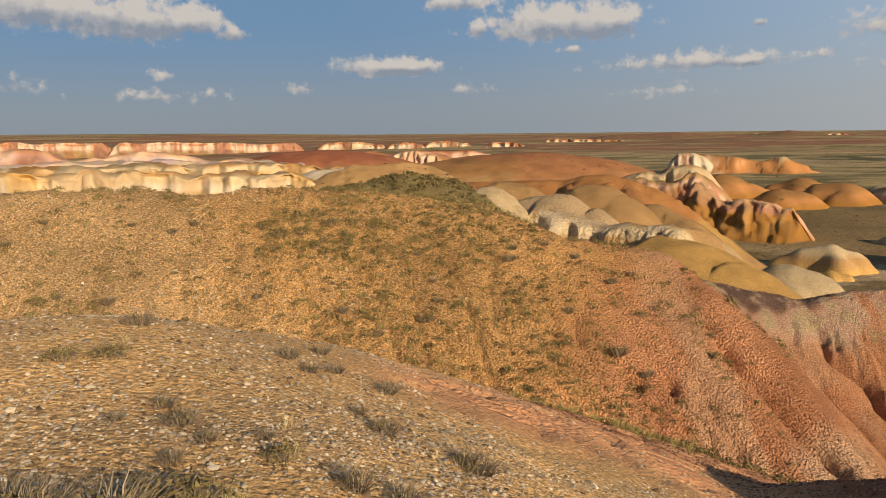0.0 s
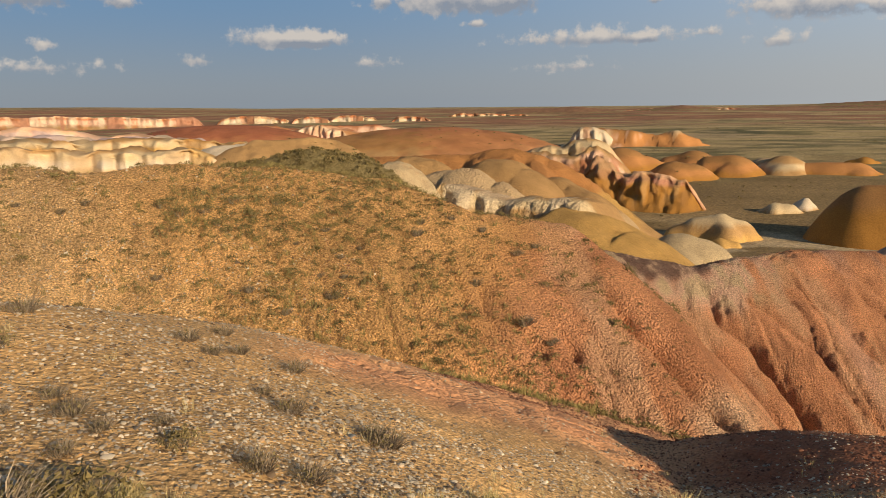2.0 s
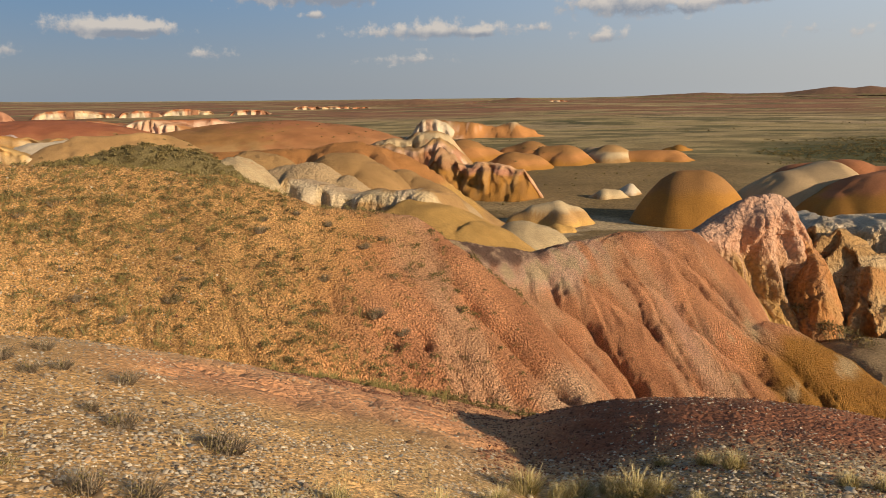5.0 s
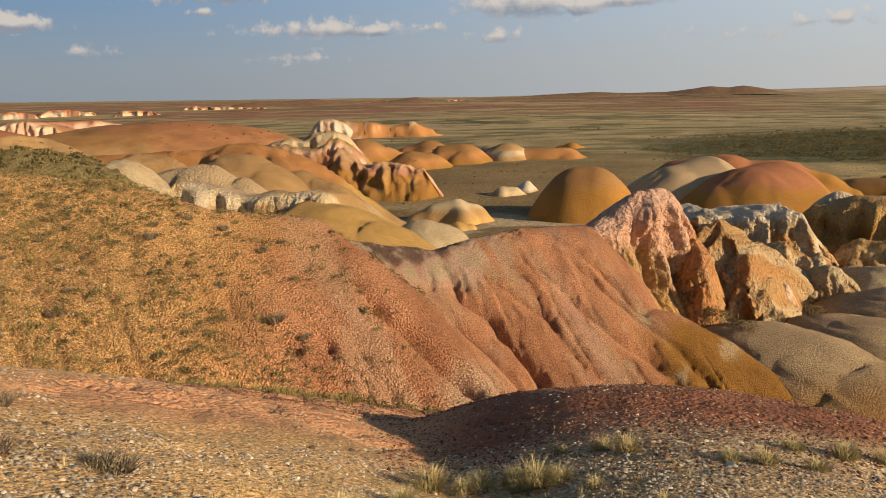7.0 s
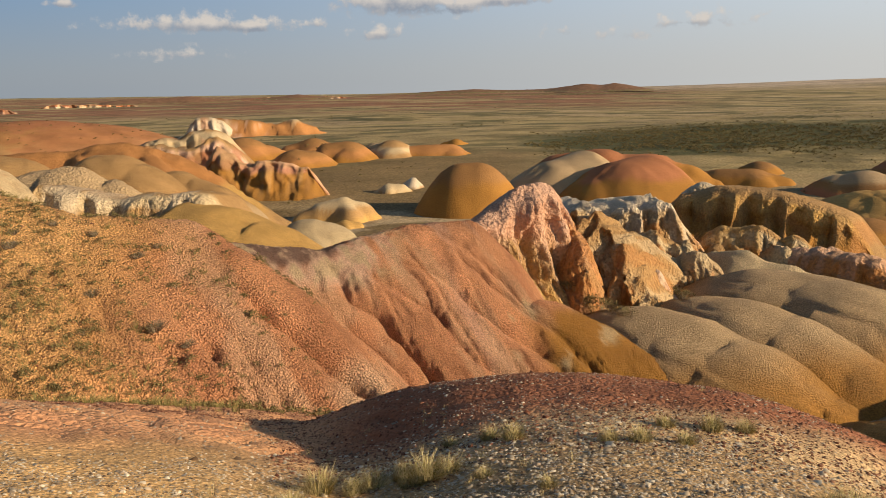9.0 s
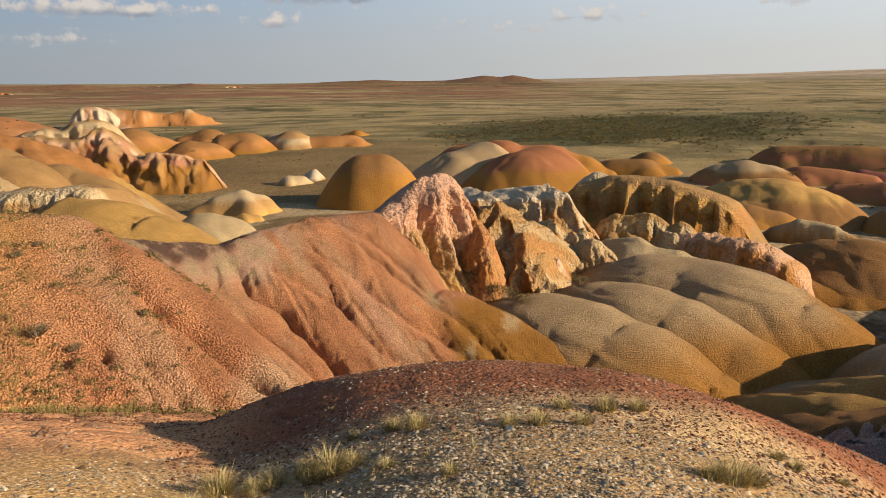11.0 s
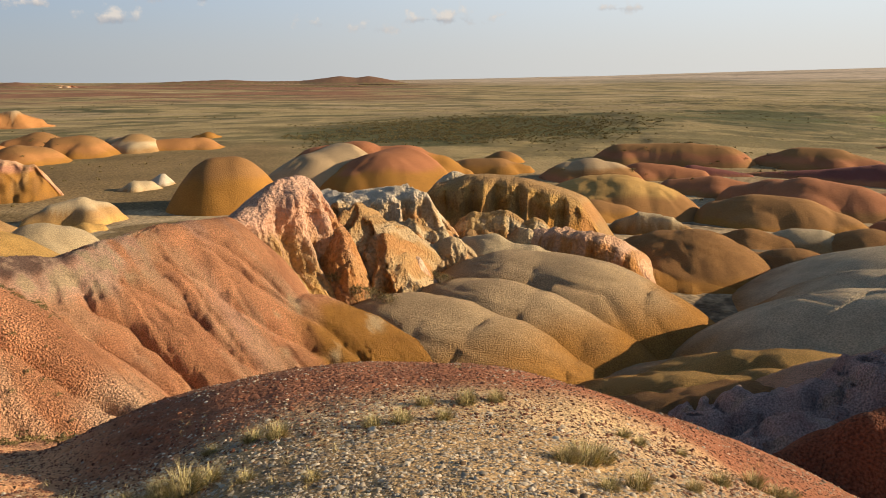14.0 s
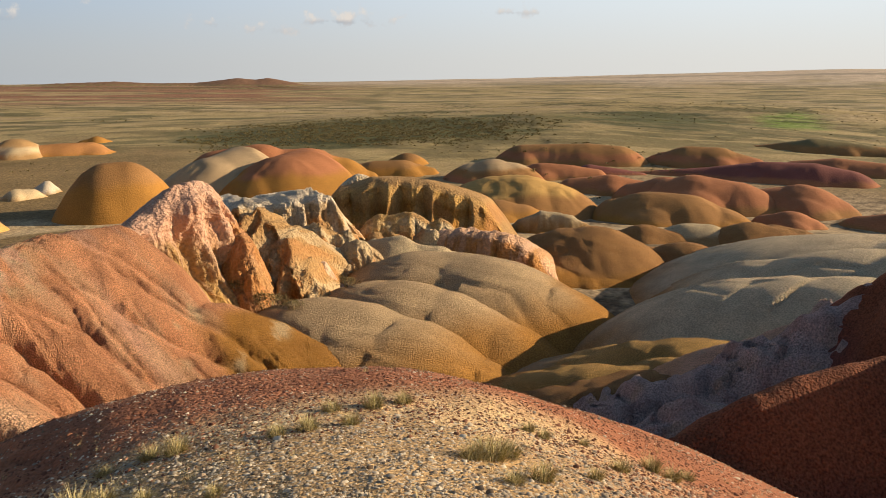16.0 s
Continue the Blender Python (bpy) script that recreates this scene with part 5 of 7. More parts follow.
# ---- mounds on the flat ----
landform("ochre_cone", "large round ochre clay mound on the flat", "mound", [(37.0, 177, 6.79), (38.3, 177, 6.31), (39.2, 177, 6.28), (40.1, 177, 6.69)],
         -31.0, 0.78, 5.0, tint_of(OCHRE, OCHRE, BROWN), CLAY_FAR, step=0.74, rough=0.1, rill=(0.1, 4.0), seed=171)
landform("ochre_hill", "broad ochre and rust clay hill on the flat", "hill", [(44.0, 206, 6.92), (46.0, 206, 5.66), (48.9, 206, 5.27), (50.5, 206, 5.70), (52.7, 206, 5.65), (55.0, 206, 6.37), (57.4, 206, 7.47)],
         -31.0, 0.85, 6.0, tint_of(OCHRE, OCHRE, RUST, at=(0.4, 0.75)), CLAY_FAR, step=0.87, rill=(0.61, 6.8), rough=0.15, noses=[(46.0, 20.0, 11.0, -5), (50.5, 19.7, 10.9, -1), (55.0, 15.8, 8.7, 3)], seed=172)
landform("clay_spur", "ochre clay spur on the flank of a broad hill", "spur", [(52.3, 192, 5.74), (50.9, 187, 6.14), (49.2, 183, 7.16), (48.0, 178, 8.49)],
         -31.0, 0.6, 5.0, tint_of(OCHRE, OCHRE, RUST), CLAY_FAR, step=0.78, rill=(0.60, 6.7), rough=0.1, seed=173, group="clay spurs")
landform("clay_spur", "grey-tan clay spur on the flank of a broad hill", "spur", [(47.6, 200, 5.40), (45.6, 195, 6.14), (43.8, 190, 7.14)],
         -31.0, 0.6, 4.0, tint_of(OCHRE, GREY, GREY), CLAY_FAR, step=0.82, rill=(0.62, 6.9), rough=0.1, seed=174, group="clay spurs")
landform("clay_mound", "smooth ochre clay mound with a rounded crest", "mound", [(55.4, 235, 7.07), (57.6, 235, 6.68), (59.8, 235, 6.59), (62.2, 235, 7.18)],
         -31.0, 0.85, 1.9, tint_of(OCHRE, OCHRE, BROWN), CLAY_FAR, step=0.99, rill=(0.25, 2.7), rough=0.08, noses=[(59.8, 8.9, 4.9, -18)], seed=175, group="ochre and brown mounds")
landform("clay_mound", "smooth ochre clay mound with a rounded crest", "mound", [(59.1, 262, 6.48), (60.3, 262, 6.06), (61.3, 262, 6.56)],
         -31.0, 0.85, 1.7, tint_of(OCHRE, OCHRE, BROWN), CLAY_FAR, step=1.10, rill=(0.22, 2.5), rough=0.08, noses=[(60.3, 8.0, 4.4, -5)], seed=176, group="ochre and brown mounds")
landform("clay_mound", "low tan clay mound beside larger ones", "mound", [(46.9, 186, 9.60), (49.2, 186, 9.25), (51.0, 186, 9.15), (52.8, 186, 9.36)],
         -31.0, 0.85, 1.0, tint_of(OCHRE, SAND, SAND), CLAY_FAR, step=0.78, rill=(0.12, 2.5), rough=0.08, noses=[(51.0, 4.5, 2.5, -18)], seed=177, group="ochre and brown mounds")
landform("yellow_mound", "low yellow and cream clay mound on the flat", "mound", [(25.0, 169, 9.89), (26.9, 169, 9.04), (28.6, 169, 8.70), (29.9, 169, 9.15), (31.2, 169, 10.14)],
         -30.7, 0.93, 2.3, tint_of(YELLOW, SAND, CREAM), CLAY_FAR, step=0.71, rill=(0.29, 3.3), rough=0.15, noses=[(28.6, 9.8, 5.9, -18)], seed=178)
landform("yellow_mound", "small yellow clay mound at the foot of another", "mound", [(27.2, 153, 10.95), (28.7, 153, 10.52), (30.0, 153, 10.78)],
         -29.5, 0.78, 1.0, tint_of(YELLOW, YELLOW, YELLOW), CLAY_FAR, step=0.64, rill=(0.13, 2.5), noses=[(28.7, 5.1, 2.6, -5)], seed=179)
landform("tan_mound", "tan clay mound with a smooth top", "mound", [(23.7, 95, 11.23), (25.7, 95, 10.28), (27.0, 95, 10.56), (28.5, 95, 11.43)],
         -23.5, 0.93, 2.8, tint_of(SAND, SAND, CREAM), CLAY_MID, step=0.40, rill=(0.36, 4.0), noses=[(25.7, 11.9, 7.1, -5)], seed=180)
landform("cream_mound", "small cream clay mound on the flat", "mound", [(31.0, 212, 8.44), (32.1, 212, 7.74), (33.1, 212, 7.88), (34.0, 212, 8.36)],
         -31.0, 0.93, 1.4, tint_of(SAND, CREAM, CREAM), CLAY_FAR, step=0.89, rill=(0.17, 2.5), rough=0.3, noses=[(32.1, 5.8, 3.5, -5)], seed=181)
landform("white_mound", "small white eroded clay mound on the flat", "mound", [(33.3, 220, 8.01), (34.1, 220, 7.40), (35.1, 220, 8.08)],
         -31.0, 1.0, 1.4, tint_of(SAND, WHITE, WHITE), CLAY_FAR, step=0.92, rill=(0.19, 2.5), rough=0.5, noses=[(34.1, 5.3, 3.7, -5)], seed=182)

# ---- yellow and cream badlands ----
landform("yellow_mound", "smooth yellow clay tongue with a rounded crest", "mound", [(17.0, 80, 8.42), (18.6, 78, 8.89), (20.8, 76, 9.96), (22.6, 74, 10.93)],
         -25.0, 0.65, 2.5, tint_of(YELLOW, YELLOW, YELLOW), CLAY_MID, step=0.32, rill=(0.67, 7.4), seed=185)
landform("tan_mound", "smooth tan clay mound with a cream foot", "mound", [(6.0, 108, 6.36), (7.4, 106, 5.53), (9.2, 104, 5.32), (11.4, 102, 6.44), (14.1, 100, 7.75)],
         -27.0, 1.0, 3.0, tint_of(CREAM, SAND, GREY), ROCK, step=0.44, rill=(0.85, 9.5), rough=0.2, cliff=1.5, wall=2.0, flute=0.8, noses=[(9.2, 24.4, 17.1, -18)], seed=186)
landform("brown_mound", "orange-brown clay mound with a pale crown", "mound", [(10.2, 116, 5.61), (11.2, 114, 4.71), (12.4, 113, 4.74), (13.7, 111, 5.43), (14.8, 110, 6.74), (16.8, 108, 7.89)],
         -27.0, 1.0, 2.6, tint_of(BROWN, ORANGE, SAND), CLAY_MID, step=0.47, rill=(0.87, 9.6), noses=[(12.4, 20.4, 17.4, -18)], seed=187)
landform("tan_mound", "smooth tan clay mound with a rounded crest", "mound", [(14.8, 118, 6.43), (16.3, 115, 6.10), (18.6, 111, 7.24), (20.6, 108, 8.45)],
         -27.0, 1.0, 2.5, tint_of(BROWN, GREY, SAND), CLAY_MID, step=0.47, rill=(0.74, 8.2), noses=[(16.3, 18.4, 14.7, -5)], seed=188)
landform("cream_mound", "cream eroded clay mound with sharp rills", "mound", [(2.2, 88, 5.47), (3.4, 88, 4.82), (4.6, 88, 5.65)],
         -22.0, 1.6, 5.7, crag_tint, CLAY_MID, step=0.37, rough=0.5, rill=(0.9, 1.8), seed=189)
landform("tan_mound", "tan clay mound with dark furrow", "mound", [(3.7, 110, 4.88), (4.8, 110, 4.44), (6.2, 110, 4.57), (7.6, 110, 5.45)],
         -25.0, 1.2, 6.3, tint_of(SAND, SAND, SAND), CLAY_MID, step=0.46, rough=0.4, rill=(1.0, 2.4), seed=190)
landform("yellow_ridge", "yellow and orange lobed clay ridge", "ridge", [(1.8, 150, 4.28), (3.5, 147, 4.35), (6.2, 144, 4.26), (9.7, 141, 4.28), (11.3, 139, 3.88), (12.8, 138, 3.92), (14.6, 136, 4.39), (16.4, 135, 5.00)],
         -28.0, 0.78, 3.0, tint_of(SAND, YELLOW, ORANGE), CLAY_MID, step=0.59, rough=0.25, rill=(1.8, 5.0), noses=[(3.5, 33.2, 16.6, -5), (6.2, 34.0, 17.0, -18), (11.3, 36.4, 18.2, -14), (12.8, 36.4, 18.2, 3), (14.6, 34.5, 17.3, -10)], seed=191)
landform("orange_mound", "smooth orange clay mound on the plain", "mound", [(19.7, 332, 4.31), (21.2, 332, 3.89), (23.0, 332, 4.52), (25.4, 332, 5.31)],
         -31.0, 0.85, 3.5, tint_of(OCHRE, ORANGE, BROWN), CLAY_FAR, step=1.40, rill=(0.45, 5.0), rough=0.15, noses=[(21.2, 16.4, 9.0, -5)], seed=194, group="orange mounds on the plain")
landform("orange_mound", "smooth orange clay mound on the plain", "mound", [(23.2, 293, 5.91), (25.1, 293, 4.92), (26.4, 293, 5.10), (27.9, 293, 6.26)],
         -31.0, 0.85, 2.6, tint_of(OCHRE, ORANGE, BROWN), CLAY_FAR, step=1.23, rill=(0.33, 3.7), rough=0.15, noses=[(25.1, 12.2, 6.7, -5)], seed=195, group="orange mounds on the plain")
landform("orange_mound", "smooth orange clay mound on the plain", "mound", [(24.5, 337, 4.62), (26.5, 337, 4.11), (28.3, 337, 4.63), (29.6, 337, 5.74)],
         -31.0, 0.85, 2.9, tint_of(OCHRE, ORANGE, BROWN), CLAY_FAR, step=1.42, rill=(0.38, 4.2), rough=0.15, noses=[(26.5, 13.8, 7.6, -5)], seed=196, group="orange mounds on the plain")
landform("orange_mound", "smooth orange clay mound on the plain", "mound", [(27.4, 312, 4.55), (29.1, 312, 4.42), (30.8, 312, 5.81)],
         -31.0, 0.85, 3.0, tint_of(OCHRE, ORANGE, BROWN), CLAY_FAR, step=1.31, rill=(0.38, 4.3), rough=0.15, noses=[(29.1, 13.9, 7.7, -5)], seed=197, group="orange mounds on the plain")
landform("orange_mound", "smooth orange clay mound on the plain", "mound", [(30.3, 327, 5.44), (31.4, 327, 4.59), (32.3, 327, 4.63)],
         -31.0, 0.85, 2.2, tint_of(OCHRE, BROWN, GREY), CLAY_FAR, step=1.37, rill=(0.29, 3.2), rough=0.15, noses=[(31.4, 10.5, 5.8, -5)], seed=198, group="orange mounds on the plain")
landform("orange_mound", "small pointed cream clay mound", "mound", [(32.0, 321, 5.09), (32.6, 321, 4.42), (33.3, 321, 5.50)],
         -31.0, 0.85, 2.8, tint_of(SAND, CREAM, SAND), CLAY_FAR, step=1.35, rill=(0.35, 3.9), rough=0.15, noses=[(32.6, 12.9, 7.1, -5)], seed=199, group="orange mounds on the plain")
landform("orange_mound", "smooth orange clay mound on the plain", "mound", [(33.2, 320, 4.96), (35.3, 320, 4.85), (37.2, 320, 4.83), (38.7, 320, 5.49)],
         -31.0, 0.85, 1.9, tint_of(OCHRE, ORANGE, ORANGE), CLAY_FAR, step=1.35, rill=(0.25, 2.8), rough=0.15, noses=[(37.2, 9.1, 5.0, -18)], seed=200, group="orange mounds on the plain")
landform("orange_mound", "smooth orange clay mound on the plain", "mound", [(36.5, 371, 4.72), (37.6, 371, 4.43), (38.5, 371, 4.74)],
         -31.0, 0.85, 1.4, tint_of(OCHRE, OCHRE, OCHRE), CLAY_FAR, step=1.56, rill=(0.18, 2.5), rough=0.15, noses=[(37.6, 6.4, 3.5, -5)], seed=201, group="orange mounds on the plain")
landform("table_hill", "flat-topped hill with a white broken end", "hill", [(17.7, 488, 3.36), (18.2, 488, 2.54), (19.0, 488, 2.34), (20.1, 488, 2.44), (22.1, 488, 2.61), (23.8, 488, 2.97), (25.2, 488, 2.61), (26.4, 488, 3.13), (27.1, 488, 3.61)],
         -31.0, 0.6, 4.0, table_tint, CLAY_FAR, step=2.05, cliff=5.0, wall=1.6, flute=2.0, rough=0.6, rill=(1.6, 6.0), seed=202)
landform("red_dome", "wide tan and red-brown dome", "hill", [(-3.2, 430, 3.82), (-1.5, 440, 3.17), (0.7, 450, 2.61), (3.7, 460, 2.23), (7.1, 465, 2.11), (9.8, 465, 2.40), (12.4, 465, 3.20), (14.6, 465, 4.04)],
         -31.0, 0.3, 16.0, dome_tint, CLAY_FAR, step=1.91, rough=0.3, rill=(0.8, 20.0), seed=203)

bluff("yellow_bluff", "yellow clay tongue with a white broken edge", "bluff", [(7.18, 88, 6.39), (8.52, 87.2, 6.60), (9.63, 86.4, 6.90), (10.97, 85.7, 7.37), (12.09, 84.9, 7.80), (13.45, 84.1, 7.64), (14.35, 83.3, 7.57), (15.69, 82.6, 7.72), (17.26, 81.8, 7.60), (18.60, 81, 7.87)],
      -25, beds(SAND, CREAM, SAND, YELLOW, YELLOW, WHITE, at=(0.05, 0.6, 1.1), mix=0.5), [3.5, 3, 3, 2.8, 2.2, 1.8, 2, 2.4, 2.2, 1.5], step=0.2, lean=0.5, cap=1.0, back=0.2, behind=9, talus=0.6, flute=(1.1, 3.2, 1.2), lump=(0.6, 2.0), jag=(0.3, 2.0), seed=184)
bluff("red_cliff", "pink and cream broken clay cliff", "cliff", [(13.84, 245, 4.41), (14.38, 244.4, 4.16), (15.27, 243.8, 4.04), (16.59, 243.1, 4.37), (17.70, 242.5, 4.43), (18.57, 241.9, 3.96), (19.45, 241.2, 3.71), (20.32, 240.6, 4.41), (20.98, 240, 4.98)],
      -31, beds(SAND, PALEPINK, (0.42, 0.19, 0.1), SAND, RUST, SAND, at=(0.12, 0.4, 1.1)), [4, 5.5, 7, 7, 7, 8, 9, 7, 4], step=0.5, lean=0.45, cap=1.6, back=0.25, behind=26, talus=0.6, flute=(0.8, 3.2, 0.9), lump=(3.2, 5.0), jag=(1.0, 3.0), seed=192)
bluff("red_cliff", "jagged pink crag with a yellow-white fluted foot", "cliff", [(17.93, 222, 6.58), (18.45, 221, 5.62), (18.89, 220, 4.92), (19.45, 219, 4.54), (20.33, 218, 4.98), (20.99, 217, 5.42), (21.65, 216, 5.73), (22.51, 215, 5.64), (23.59, 214, 5.64), (24.88, 213, 6.07), (26.07, 212, 6.41)],
      -31, beds(PINK, (0.42, 0.2, 0.12), OCHRE, OCHRE, BROWN, SAND, at=(0.2, 0.5, 1.0)), [3, 7, 9, 9, 7.5, 6.5, 6, 6, 6, 4.5, 2.5], step=0.45, lean=0.45, cap=1.2, back=0.6, behind=10, talus=0.7, flute=(0.8, 3.0, 0.9), lump=(3.2, 4.5), jag=(1.8, 3.0), seed=193)
bluff("cream_ridge", "cream clay ridge with broken faces", "ridge", [(13.49, 280, 4.23), (14.38, 280, 3.90), (15.71, 280, 3.66), (16.82, 280, 3.76), (17.69, 280, 3.25), (18.57, 280, 3.13), (19.44, 280, 3.23), (20.31, 280, 3.63)],
      -31, beds(SAND, CREAM, SAND, SAND, PINK, CREAM, at=(0.1, 0.6, 1.2)), 6.0, step=0.6, lean=0.7, cap=2.0, back=0.2, behind=30, talus=0.35, flute=(1.4, 3.5, 1.4), lump=(2.2, 3.5), jag=(1.0, 4.0), seed=216)
bluff("white_crag", "white broken end of a table hill", "crag", [(17.21, 484, 3.42), (17.48, 484, 3.07), (18.00, 484, 2.39), (18.56, 484, 2.27), (19.22, 484, 2.32), (19.87, 484, 2.50), (20.52, 484, 3.12)],
      -31, beds(CREAM, WHITE, CREAM, ORANGE, RUST, WHITE, at=(0.1, 0.7, 1.2)), [4, 7, 11, 12, 12, 11, 5], step=0.8, lean=0.6, cap=2.0, back=0.2, behind=12, flute=(2.0, 4.0, 1.6), lump=(2.0, 4.0), jag=(0.8, 4.0), seed=204)

# ---- bluffs far over the plain ----
bluff("lilac_bluff", "lilac and pink eroded bluff", "bluff", [(-33.11, 350, 1.44), (-31.80, 348.9, 1.05), (-30.48, 347.9, 0.87), (-29.64, 346.8, 0.82), (-28.48, 345.7, 1.09), (-27.49, 344.6, 1.56), (-26.09, 343.6, 1.74), (-24.24, 342.5, 1.49), (-22.72, 341.4, 1.30), (-21.58, 340.4, 1.26), (-20.05, 339.3, 1.56), (-18.87, 338.2, 1.68), (-17.69, 337.1, 2.06), (-15.63, 336.1, 1.87), (-13.16, 335, 2.38)],
      -31, beds(PINK, LILAC, (0.4, 0.26, 0.2), SAND, RUST, PALEPINK, at=(0.2, 0.6, 1.1), mix=0.7), 6.5, CLAY_FAR, step=0.9, lean=1.0, cap=2.5, back=0.1, behind=50, talus=0.35, flute=(2.0, 12.0, 7.0), lump=(5.0, 12.0), jag=(1.7, 8.0), seed=205)
bluff("lilac_bluff", "lilac, cream and yellow eroded bluff", "bluff", [(-32.54, 310, 1.91), (-29.91, 308.9, 1.81), (-27.86, 307.8, 1.74), (-25.38, 306.7, 1.92), (-23.52, 305.6, 1.76), (-20.47, 304.4, 1.95), (-17.71, 303.3, 2.31), (-15.65, 302.2, 2.13), (-13.57, 301.1, 2.28), (-10.61, 300, 2.55)],
      -31, beds(LILAC, LILAC, SAND, YELLOW, PINK, CREAM, at=(0.15, 0.45, 1.0), mix=0.7), 4.5, CLAY_FAR, step=0.8, lean=1.2, cap=1.4, back=0.05, behind=30, talus=0.4, flute=(2.0, 10.0, 6.0), lump=(4.5, 10.0), jag=(1.7, 7.0), seed=206)
bluff("white_bluff", "long white and yellow eroded bluff", "bluff", [(-32.55, 262, 2.06), (-30.28, 261.4, 2.10), (-27.89, 260.8, 2.05), (-25.41, 260.2, 2.24), (-23.17, 259.7, 2.10), (-22.03, 259.1, 2.06), (-20.50, 258.5, 2.28), (-18.12, 257.9, 2.38), (-16.49, 257.3, 2.35), (-14.83, 256.8, 2.33), (-12.32, 256.2, 2.50), (-9.76, 255.6, 2.84), (-7.58, 255, 2.91)],
      -31, beds(SAND, CREAM, YELLOW, SAND, OCHRE, CREAM, at=(0.15, 0.6, 1.1), mix=0.6), 4.5, CLAY_FAR, step=0.6, lean=0.7, cap=1.0, back=0.06, behind=30, talus=0.45, flute=(1.4, 9.0, 5.0), lump=(3.6, 8.0), jag=(1.5, 5.0), seed=207)
bluff("white_bluff", "white and yellow clay bluff cut by dark gullies", "bluff", [(-32.60, 225, 2.51), (-30.64, 224.4, 2.38), (-28.99, 223.8, 2.70), (-27.07, 223.1, 2.64), (-26.15, 222.5, 2.45), (-24.33, 221.9, 2.53), (-22.83, 221.2, 2.52), (-22.03, 220.6, 2.96), (-21.13, 220, 2.84), (-20.14, 219.4, 2.80), (-18.98, 218.8, 3.18), (-16.95, 218.1, 3.10), (-15.70, 217.5, 2.89), (-14.47, 216.9, 3.20), (-12.78, 216.2, 3.13), (-11.50, 215.6, 3.22), (-9.80, 215, 3.71)],
      -31, beds(SAND, CREAM, WHITE, YELLOW, YELLOW, GREY, at=(0.1, 0.5, 1.0), mix=0.75), [5, 6, 4, 5, 7, 7, 7, 4, 6, 6, 4, 5, 7, 5, 6, 6, 3], CLAY_FAR, step=0.5, lean=0.6, cap=1.0, back=0.12, behind=24, talus=0.5, flute=(1.4, 8.0, 4.5), lump=(3.4, 7.0), jag=(1.5, 5.0), seed=208)
bluff("striped_cliff", "pink and white striped clay cliff", "cliff", [(-9.71, 540, 1.84), (-8.40, 535.6, 1.75), (-6.87, 531.1, 1.70), (-5.55, 526.7, 1.74), (-4.81, 522.2, 2.11), (-4.01, 517.8, 2.04), (-3.12, 513.3, 1.80), (-2.01, 508.9, 1.74), (-1.35, 504.4, 2.02), (-0.24, 500, 2.22)],
      -31, beds(RUST, WHITE, PALEPINK, CREAM, PINK, BROWN, at=(0.1, 0.35, 1.0)), 8.5, CLAY_FAR, step=1.0, lean=0.4, cap=1.5, back=0.1, behind=40, talus=0.3, flute=(3.0, 5.0, 5.0), lump=(2.5, 5.0), jag=(1.3, 6.0), seed=213)
bluff("far_bluff", "broken pink and white bluff far across the plain", "bluff", [(-32.08, 1350, 0.66), (-31.09, 1350, 0.40), (-30.09, 1350, 0.35), (-29.11, 1350, 0.53), (-27.73, 1350, 0.46), (-26.33, 1350, 0.54), (-24.89, 1350, 0.55), (-24.37, 1350, 0.92)],
      -37, beds(PINK, RUST, PALEPINK, SAND, RUST, WHITE, at=(0.2, 0.45, 1.2), broken=(0.34, 0.17, 0.1)), 10, CLAY_FAR, step=1.6, lean=0.5, cap=1.5, back=0.04, behind=90, talus=0.5, flute=(2.0, 14.0, 8.0), lump=(5.0, 13.0), jag=(2.2, 12.0), seed=217, group="far bluffs")
bluff("far_bluff", "broken pink and white bluff far across the plain", "bluff", [(-24.18, 1300, 0.85), (-23.60, 1300, 0.54), (-22.29, 1300, 0.66), (-20.36, 1300, 0.60), (-18.40, 1300, 0.73), (-16.38, 1300, 0.75), (-14.74, 1300, 0.88), (-13.50, 1300, 1.00), (-12.22, 1300, 0.91), (-11.37, 1300, 0.89), (-10.84, 1300, 1.24)],
      -37, beds(PINK, RUST, PALEPINK, SAND, RUST, WHITE, at=(0.2, 0.45, 1.2), broken=(0.34, 0.17, 0.1)), 11, CLAY_FAR, step=1.6, lean=0.5, cap=1.5, back=0.04, behind=90, talus=0.5, flute=(2.0, 14.0, 8.0), lump=(5.0, 13.0), jag=(2.2, 12.0), seed=218, group="far bluffs")
bluff("far_bluff", "white bluff under a rust-red cap far across the plain", "bluff", [(-9.41, 1350, 1.20), (-8.80, 1350, 1.00), (-7.05, 1350, 0.95), (-5.74, 1350, 1.07), (-4.43, 1350, 1.33)],
      -37, beds(RUST, BRICK, WHITE, CREAM, RUST, CREAM, at=(0.25, 0.4, 1.3), broken=(0.24, 0.12, 0.065)), 9, CLAY_FAR, step=1.6, lean=0.5, cap=1.5, back=0.04, behind=90, talus=0.5, flute=(2.0, 14.0, 8.0), lump=(5.0, 13.0), jag=(2.2, 12.0), seed=219, group="far bluffs")
